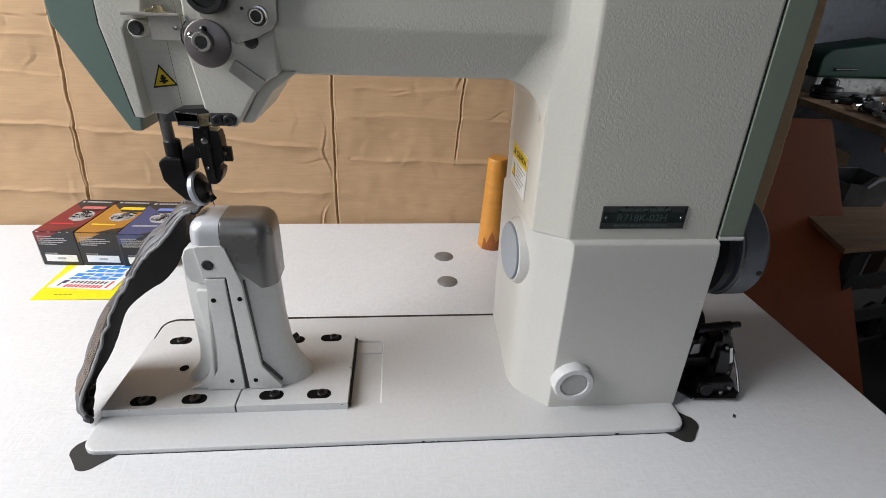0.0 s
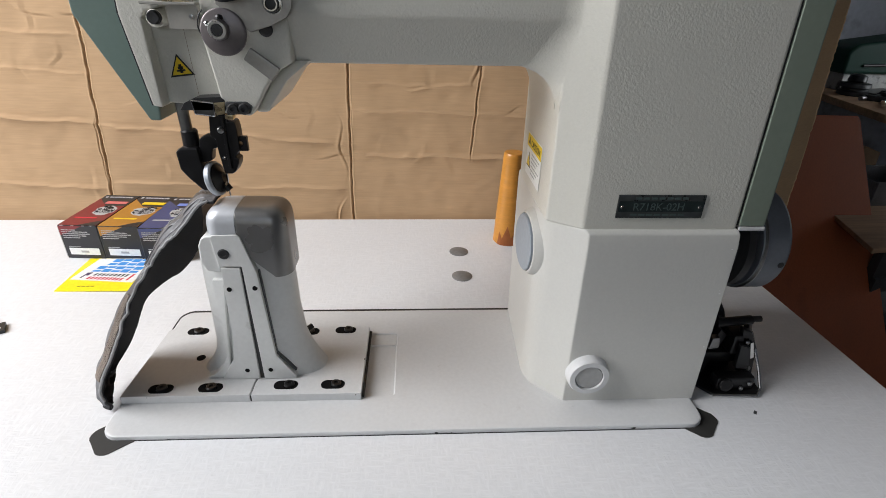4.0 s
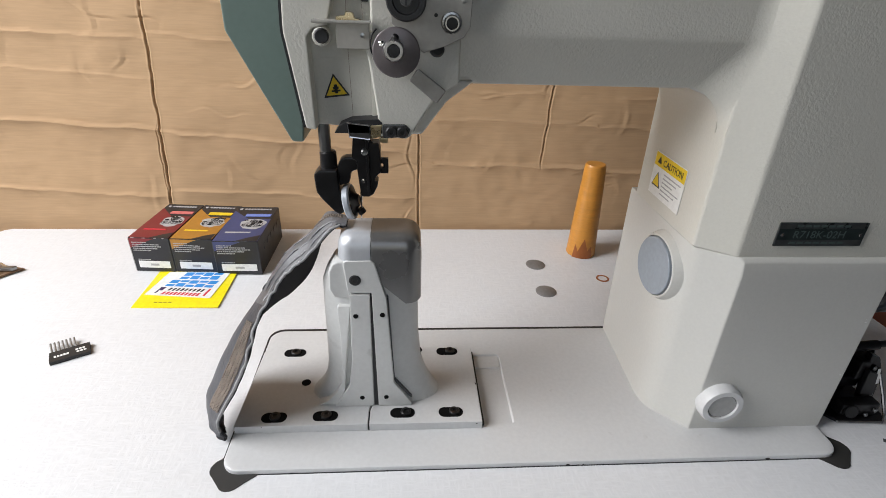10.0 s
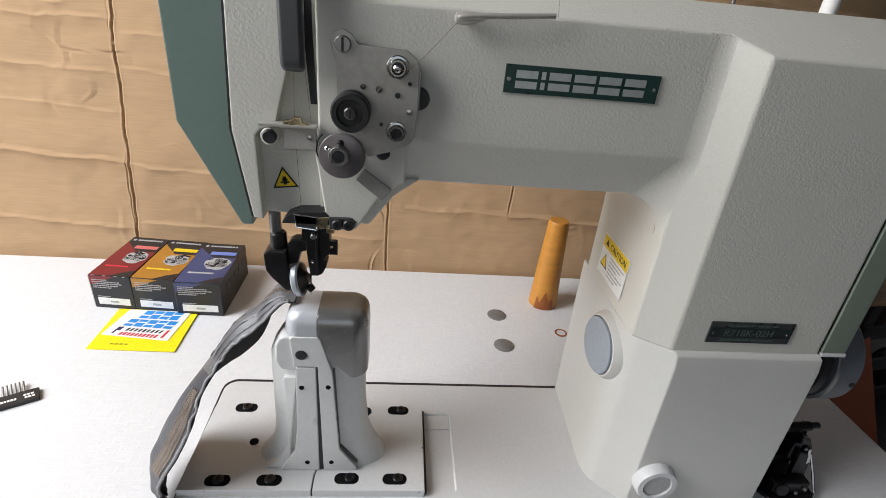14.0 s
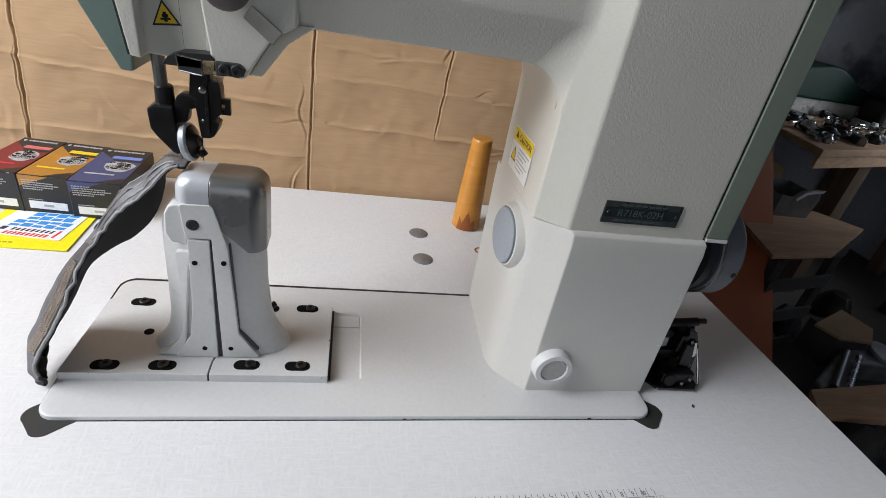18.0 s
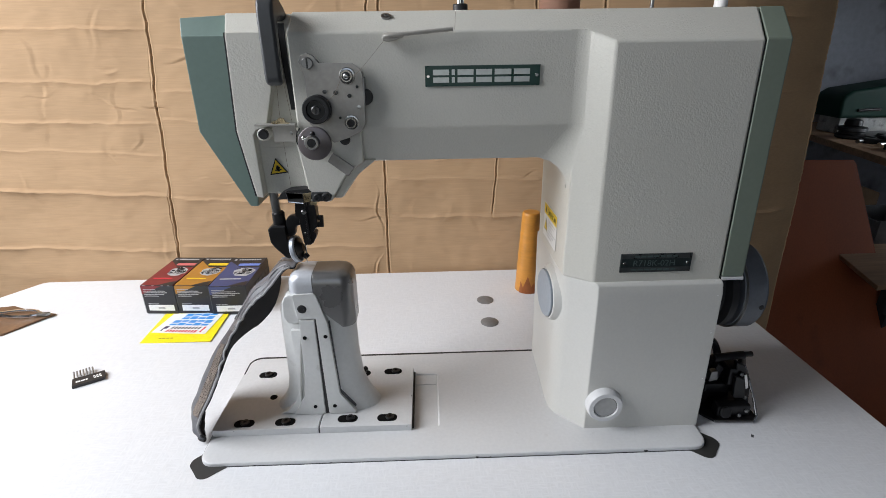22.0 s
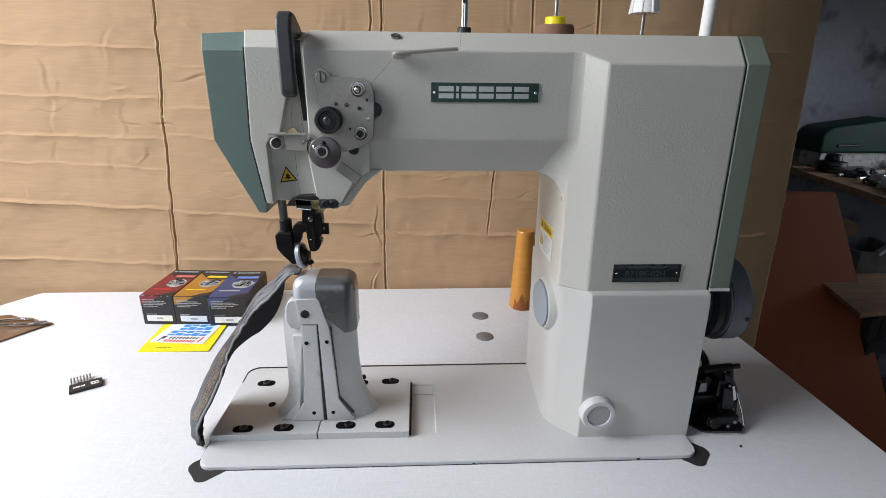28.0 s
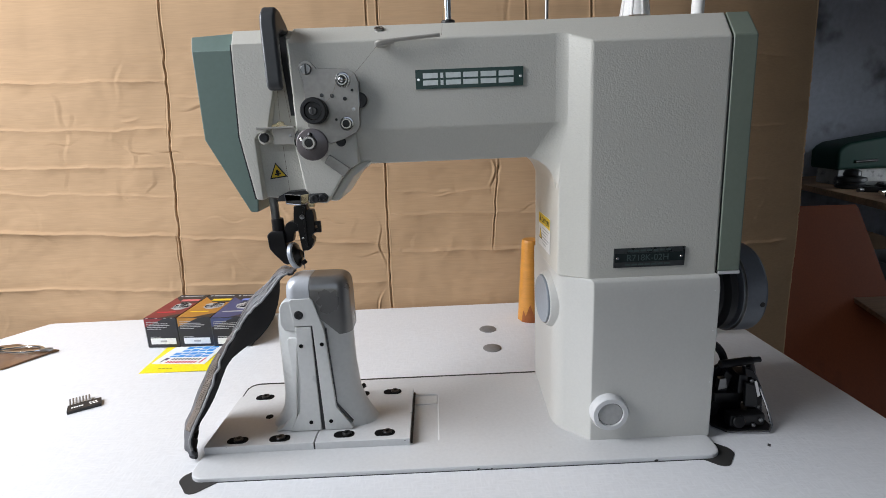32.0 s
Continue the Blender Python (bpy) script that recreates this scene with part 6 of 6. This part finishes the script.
part("wound_thread", lathe([(0.005, 0), (0.025, 0.0), (0.0268, 0.004), (0.0268, 0.108), (0.0250, 0.112), (0.0100, 0.112)], (0.2555, 0.205, 0.3262), (0, 0, 1), 36), THREADBROWN, spool)
part("spool_core", lathe([(0.0145, 0.100), (0.0145, 0.1215), (0.0132, 0.1225), (0.0100, 0.1225), (0.0030, 0.1205)], (0.2555, 0.205, 0.3262), (0, 0, 1), 28), YELLOWPAPER, spool, "yellow core")

# ---- tool pad at the edge of the table ----
TPD = (-0.54, 0.14, tz(0.14))
pad = thing("tool_pad", TPD, "brown oiled leather scrap lying on the table", "leather scrap")
pts = [(-0.500, 0.163), (-0.507, 0.156), (-0.542, 0.108), (-0.600, 0.088), (-0.645, 0.100), (-0.640, 0.180), (-0.585, 0.192), (-0.548, 0.176)]
bm = prism(pts, "z", 0, 0.0030, 0.0010)
for q in bm.verts:
    q.co.z += tz(q.co.y) + 0.002 * max(0, noise.noise((q.co.x * 30, q.co.y * 30, 0)))
part("scrap", bm, BROWNPAD, pad)
shears = thing("thread_snips", (-0.57, 0.15, tz(0.15) + 0.0045), "steel thread snips lying on the leather scrap", "snips")
bm = tube(smoothed([(-0.5160, 0.1560, 0.0085), (-0.5350, 0.1680, 0.0085), (-0.5600, 0.1690, 0.0085), (-0.5900, 0.1620, 0.0085), (-0.6300, 0.1580, 0.0085)]), 0.0022, 8)
part("blade", bm, CHROME, shears, "polished bow")
bm = tube(smoothed([(-0.5160, 0.1560, 0.0085), (-0.5350, 0.1500, 0.0085), (-0.5560, 0.1500, 0.0085), (-0.5850, 0.1540, 0.0085), (-0.6250, 0.1430, 0.0085)]), 0.0022, 8)
part("blade", bm, CHROME, shears, "polished bow")
part("jaw", prism([(-0.5220, 0.1590), (-0.5050, 0.1590), (-0.5080, 0.1530), (-0.5240, 0.1520)], "z", 0.0058, 0.0105, 0.0010), NICKEL, shears)
part("grip", prism([(-0.585, 0.166), (-0.64, 0.168), (-0.64, 0.130), (-0.600, 0.136)], "z", 0.0060, 0.0125, 0.002), GREYPLASTIC, shears, "dark plastic grip")

# ---- black folding attachment behind the column ----
AT = (0.405, -0.07, tz(-0.07))
att = thing("guide_attachment", AT, "black steel sewing guide attachment lying on the table", "attachment")
z0 = tz(-0.09)
part("foot_plate", prism([(0.380, -0.108), (0.4225, -0.110), (0.4290, -0.103), (0.4300, -0.060), (0.3700, -0.055), (0.3700, -0.095)], "z", z0, z0 + 0.0035, 0.0008), BLACKSTEEL, att, "black foot plate")
part("chrome_edge", tube([(0.3800, -0.1095, z0 + 0.0020), (0.4215, -0.1115, z0 + 0.0020), (0.4285, -0.1050, z0 + 0.0050), (0.4270, -0.0960, z0 + 0.022), (0.4215, -0.0880, z0 + 0.042), (0.4165, -0.0840, z0 + 0.056)], 0.0015, 8), CHROME, att, "bright steel edge")
part("front_bar", block(0.384, 0.4215, -0.1050, -0.0920, z0 + 0.0035, z0 + 0.018, 0.003), BLACKSTEEL, att)
part("bar_bolt", lathe([(0.0065, 0), (0.0065, 0.003), (0.0055, 0.004), (0.0004, 0.004)], (0.3920, -0.1045, z0 + 0.011), (0, -1, 0.3), 20), BLACKSTEEL, att)
part("side_arm", prism([(0.4165, z0), (0.4290, z0), (0.4240, z0 + 0.040), (0.4130, z0 + 0.060), (0.4030, z0 + 0.064), (0.4080, z0 + 0.040)], "y", -0.0900, -0.0830, 0.0014), BLACKSTEEL, att)
part("side_arm", prism([(0.372, z0), (0.384, z0), (0.398, z0 + 0.050), (0.390, z0 + 0.056)], "y", -0.0800, -0.0730, 0.0014), BLACKSTEEL, att)
part("cross_bar", rod((0.384, -0.0780, z0 + 0.0625), (0.4170, -0.0780, z0 + 0.0655), 0.0045), BLACKSTEEL, att)
part("cross_pin", rod((0.4090, -0.0780, z0 + 0.0655), (0.4260, -0.0780, z0 + 0.0665), 0.0030), BLACK, att)
part("round_plate", lathe([(0.0150, 0), (0.0150, 0.004), (0.0120, 0.005), (0.0004, 0.005)], (0.4200, -0.0720, z0 + 0.046), (0.75, -0.6, 0.2), 24), BLACKSTEEL, att)
part("bright_blade", prism([(0.4130, z0 + 0.049), (0.4158, z0 + 0.050), (0.4215, z0 + 0.032), (0.4185, z0 + 0.030)], "y", -0.0925, -0.0900, 0.0004), CHROME, att, "bright steel blade")
ring = [(0.3740 + 0.0220 * math.cos(radians(a)), -0.066, z0 + 0.050 + 0.0320 * math.sin(radians(a))) for a in range(-70, 75, 8)]
part("curved_spring", tube(ring, 0.0042, 8), BLACKSTEEL, att, "curved black spring arm")
part("pale_block", prism([(0.3800, z0 + 0.036), (0.3900, z0 + 0.038), (0.3880, z0 + 0.050), (0.3810, z0 + 0.049)], "y", -0.0850, -0.0780, 0.001), NICKEL, att, "worn steel block")
part("guide_body", prism([(0.368, z0), (0.418, z0), (0.416, z0 + 0.030), (0.408, z0 + 0.056), (0.392, z0 + 0.060), (0.378, z0 + 0.050)], "y", -0.0700, -0.0640, 0.002), BLACKSTEEL, att)
part("hinge_block", block(0.398, 0.4150, -0.0900, -0.0700, z0 + 0.0330, z0 + 0.0560, 0.003), BLACKSTEEL, att)
part("slider", prism([(0.4040, z0 + 0.022), (0.4180, z0 + 0.020), (0.4120, z0 + 0.046), (0.4020, z0 + 0.050)], "y", -0.0960, -0.0910, 0.001), BLACK, att)
for bx, by, bz in ((0.4150, -0.1056, 0.012), (0.4080, -0.1056, 0.0065), (0.4105, -0.0905, 0.049), (0.4205, -0.0908, 0.018)):
    part("small_bolt", lathe([(0.0022, 0), (0.0022, 0.0014), (0.0014, 0.0020), (0.0002, 0.0020)], (bx, by, z0 + bz), (0.2, -1, 0.2), 12), NICKEL, att, "small bright bolt")
part("inner_plate", block(0.378, 0.4120, -0.0840, -0.0700, z0 + 0.0200, z0 + 0.0320, 0.002), BLACKSTEEL, att)

# ---- board and workbench in the dark part of the room ----
bm = bmesh.new()
board = [(0.80, 1.065, -0.005), (1.488, 1.060, -0.012), (1.500, 0.560, -0.75), (0.80, 0.565, -0.75)]
lo = [bm.verts.new(p) for p in board]
hi = [bm.verts.new((x, y + 0.016, z + 0.011 if z > -0.5 else z)) for x, y, z in board]
bm.faces.new(lo), bm.faces.new(hi)
for i in range(4):
    bm.faces.new((lo[i], lo[(i + 1) % 4], hi[(i + 1) % 4], hi[i]))
solo("brown_board", bev(bm, 0.002), BROWNBOARD, "red-brown varnished hardboard leaning in the workshop", "board", at=(1.2, 0.6, FL))
bench = thing("workbench", (2.3, 1.5, FL), "cluttered wooden workbench against the plastered wall", "workbench")
TOPLINE = [(1.70, 1.05), (2.95, 1.42), (2.97, 2.03), (1.85, 2.03)]
part("bench_top", prism(TOPLINE, "z", -0.058, -0.030, 0.003), WOOD, bench, "worn plank top")
part("bench_edge", prism([(1.708, 1.060), (2.94, 1.425), (2.93, 1.445), (1.712, 1.080)], "z", -0.105, -0.059, 0.002), WOOD, bench)
for lx, ly in ((1.88, 1.94), (2.86, 1.44), (2.86, 1.94), (2.10, 1.22)):
    part("leg", block(lx, lx + 0.06, ly, ly + 0.06, FL, -0.059, 0.004), DARKWOOD, bench)
BT = -0.030
casting = thing("machine_cover", (2.15, 1.74, BT), "dark green enamelled machine casting on the workbench", "machine")
part("casing", prism([(1.885, 0.040), (2.50, 0.040), (2.48, 0.105), (2.40, 0.125), (2.27, 0.190), (2.20, 0.196), (1.925, 0.158), (1.895, 0.140), (1.880, 0.120)], "y", 1.67, 1.84, 0.014, 4), GREENENAMEL, casting, "glossy dark green casing")
part("casing_foot", block(1.91, 2.47, 1.69, 1.82, BT, 0.041, 0.004), PALEDUST, casting, "pale dusty foot under the casing")
part("casing_hinge", rod((1.96, 1.668, 0.075), (2.06, 1.668, 0.078), 0.006), BLACKSTEEL, casting)
ring = thing("black_pulley", (1.90, 1.73, BT), "black grooved machine pulley on the workbench", "pulley")
part("rim", lathe([(0.050, 0), (0.056, 0.004), (0.056, 0.016), (0.046, 0.021), (0.046, 0.028), (0.056, 0.033), (0.054, 0.046), (0.030, 0.050), (0.0005, 0.048)], (1.90, 1.60, BT), (0, 0, 1), 32), BLACK, ring)
part("hub", lathe([(0.030, 0.049), (0.034, 0.056), (0.030, 0.075), (0.018, 0.082), (0.0005, 0.082)], (1.895, 1.60, BT), (0.1, 0, 1), 24), BLACKSTEEL, ring)
dark = thing("black_machine_head", (2.62, 1.60, BT), "black machine head standing on the workbench", "machine")
part("head_body", prism([(2.44, BT), (2.86, BT), (2.86, 0.36), (2.62, 0.34), (2.47, 0.24), (2.42, 0.10)], "y", 1.52, 1.66, 0.02, 3), BLACKSTEEL, dark)
part("head_plate", prism([(2.50, 0.02), (2.64, 0.02), (2.64, 0.16), (2.52, 0.14)], "y", 1.512, 1.521, 0.003), BROWNBOARD, dark)
solo("paper_tray", prism([(1.93, 1.50), (2.10, 1.54), (2.08, 1.66), (1.92, 1.63)], "z", BT, BT + 0.018, 0.003), GREYDUST, "pale dusty tray on the workbench", "tray", at=(2.0, 1.58, BT))
rnd = random.Random(8)
for k in range(58):
    u, v = rnd.uniform(0.05, 0.62), rnd.uniform(0.06, 0.44)
    x, y = 1.70 + 1.25 * u + 0.15 * v, 1.05 + 0.37 * u + 0.98 * v
    m = rnd.choice((NICKEL, PALEDUST, BLACKSTEEL, CHROME, BLACK, CHROME, BLACKSTEEL))
    r, h = rnd.uniform(0.010, 0.032), rnd.uniform(0.012, 0.045)
    if k % 4 == 0:
        bm = lathe([(r * 1.2, 0), (r * 1.4, 0.003), (r * 1.4, h * 0.5), (r * 0.9, h * 0.7), (r * 0.6, h), (0.002, h)], (x, y, BT), (0, 0, 1), 18)
    elif k % 4 == 1:
        a = rnd.uniform(0, 3)
        pts = [(x + r * c * math.cos(a) - r * 0.5 * s * math.sin(a), y + r * c * math.sin(a) + r * 0.5 * s * math.cos(a)) for c, s in ((-1.6, -1), (1.2, -0.9), (1.7, 0.8), (0.2, 1.2), (-1.1, 0.7))]
        bm = prism(pts, "z", BT, BT + h, 0.003, 2)
    elif k % 4 == 2:
        bm = rod((x - r, y, BT + 0.0085), (x + r * 1.8, y + r * 0.9, BT + 0.0085), 0.0085, 12)
    else:
        pts = [(x + r * 1.3 * math.cos(q * math.pi / 6), y + r * 1.3 * math.sin(q * math.pi / 6), BT + 0.0055 + 0.010 * (1 + math.sin(q * math.pi / 6))) for q in range(11)]
        bm = tube(pts, 0.0055, 8)
        block(x - r, x + r * 0.4, y + r * 0.7, y + r * 1.5, BT, BT + h, 0.003, 2, bm)
    solo("machine_part", bm, m, "loose greasy machine part on the workbench", "machine part", at=(x, y, BT), group="machine parts on the workbench")
solo("steel_disc", lathe([(0.030, 0), (0.034, 0.003), (0.034, 0.011), (0.026, 0.015), (0.012, 0.015), (0.0005, 0.012)], (1.845, 1.25, BT), (0, 0, 1), 28), STEEL, "bright turned steel disc on the workbench", "machine part", at=(1.845, 1.25, BT))

# plank on a dark crate below the bench, with a tin and a folded carton on it
crate = thing("dark_crate", (1.62, 0.86, FL), "dark slatted wooden crate carrying a plank", "crate")
for z in (-0.74, -0.60, -0.46, -0.33):
    part("slat", prism([(1.46, 0.76), (1.78, 0.83), (1.78, 0.842), (1.46, 0.772)], "z", z, z + 0.05, 0.002), DARKSCRAP, crate)
for x, y in ((1.46, 0.773), (1.752, 0.838), (1.45, 0.96), (1.74, 1.00)):
    part("corner_post", block(x, x + 0.03, y, y + 0.03, FL, -0.2750, 0.002), DARKSCRAP, crate)
solo("loose_plank", prism([(1.310, 0.670), (1.563, 0.705), (1.905, 0.920), (1.800, 1.045), (1.40, 0.985)], "z", -0.2745, -0.2595, 0.003), WOOD, "pale dusty plank lying on a crate", "plank", at=(1.6, 0.85, -0.2745))
tin = thing("sheet_metal_box", (1.62, 1.0, -0.2593), "dull folded sheet metal box on the plank", "box")
bm = prism([(1.545, -0.2592), (1.690, -0.2592), (1.705, -0.185), (1.690, -0.150), (1.620, -0.160), (1.590, -0.185), (1.545, -0.180)], "y", 0.965, 0.972, 0.001)
prism([(1.545, -0.2592), (1.690, -0.2592), (1.690, -0.170), (1.545, -0.170)], "y", 1.10, 1.107, 0.001, 2, bm)
block(1.545, 1.551, 0.9725, 1.0995, -0.2592, -0.185, 0.001, 2, bm)
block(1.684, 1.690, 0.9725, 1.0995, -0.2592, -0.170, 0.001, 2, bm)
part("box_wall", bm, GREYDUST, tin)
part("bent_flap", prism([(1.595, -0.188), (1.625, -0.160), (1.700, -0.147), (1.690, -0.158), (1.632, -0.170), (1.605, -0.195)], "y", 0.955, 0.9645, 0.001), CHROME, tin, "bright bent edge")
solo("folded_carton", prism([(1.50, -0.2592), (1.66, -0.2592), (1.655, -0.13), (1.60, -0.11), (1.50, -0.118)], "y", 1.115, 1.20, 0.003), SCRAPCARD, "brown folded carton behind the metal box", "carton", at=(1.58, 1.14, -0.2592))
# the floor below
solo("torn_carton", prism([(1.80, 0.80), (2.02, 0.90), (2.05, 0.78), (1.96, 0.70), (1.84, 0.72)], "z", -0.615, -0.603, 0.003), SCRAPCARD, "torn brown carton lid on the scrap", "carton", at=(1.92, 0.8, -0.615))
solo("scrap_block", block(1.84, 2.0, 0.73, 0.86, FL, -0.6155, 0.006), DARKSCRAP, "dark block of scrap under a carton lid", "scrap", at=(1.92, 0.8, FL))
arm = thing("bare_machine_arm", (1.80, 0.62, FL), "grey bare metal machine arm lying on the floor", "machine")
part("arm_casting", prism([(1.62, 0.54), (1.72, 0.52), (1.90, 0.66), (2.12, 0.64), (2.14, 0.76), (1.96, 0.78), (1.84, 0.70), (1.64, 0.58)], "z", FL, -0.665, 0.012, 3), GREYDUST, arm)
part("arm_bar", rod((1.66, 0.53, -0.655), (1.86, 0.69, -0.640), 0.012), NICKEL, arm, "bright steel bar")
part("arm_bar", rod((1.70, 0.515, -0.655), (1.89, 0.665, -0.640), 0.010), STEEL, arm, "bright steel bar")
part("arm_flange", lathe([(0.05, 0), (0.056, 0.004), (0.056, 0.016), (0.03, 0.022), (0.0005, 0.022)], (2.05, 0.70, -0.664), (0.1, -0.2, 1), 24), GREYDUST, arm)
solo("floor_plank", prism([(1.42, 0.37), (1.66, 0.345), (1.84, 0.50), (1.48, 0.47)], "z", -0.62, -0.60, 0.003), WOOD, "brown plank over scrap on the floor", "plank", at=(1.6, 0.42, -0.62))
solo("scrap_block", block(1.50, 1.68, 0.38, 0.45, FL, -0.6205, 0.006), DARKSCRAP, "dark block of scrap under a plank", "scrap", at=(1.6, 0.42, FL))
for k in range(40):
    x, y = rnd.uniform(1.28, 2.9), rnd.uniform(-0.1, 1.15)
    if (x < 1.86 and y > 0.62) or (1.55 < x < 2.2 and 0.45 < y < 0.95) or (1.38 < x < 1.88 and 0.3 < y < 0.55):
        continue
    r = rnd.uniform(0.04, 0.10)
    m = rnd.choice((DARKSCRAP, DARKSCRAP, DARKSCRAP, BLACKSTEEL, DARKSCRAP, RUBBER))
    h = rnd.uniform(0.04, 0.22)
    loops = []
    for i in range(5):
        t = i / 4
        rr = r * (1.0 - 0.55 * t * t)
        loops.append([(x + rr * (1 + 0.35 * noise.noise((c * 0.9, k, t))) * math.cos(c * math.pi / 5), y + rr * (1 + 0.35 * noise.noise((c * 0.9, k + 9, t))) * math.sin(c * math.pi / 5), FL + h * t) for c in range(10)])
    solo("rag_lump", bev(rings(loops), 0.004, 1), m, "dim crumpled workshop rag on the floor", "rag", at=(x, y, FL), group="rags on the floor")
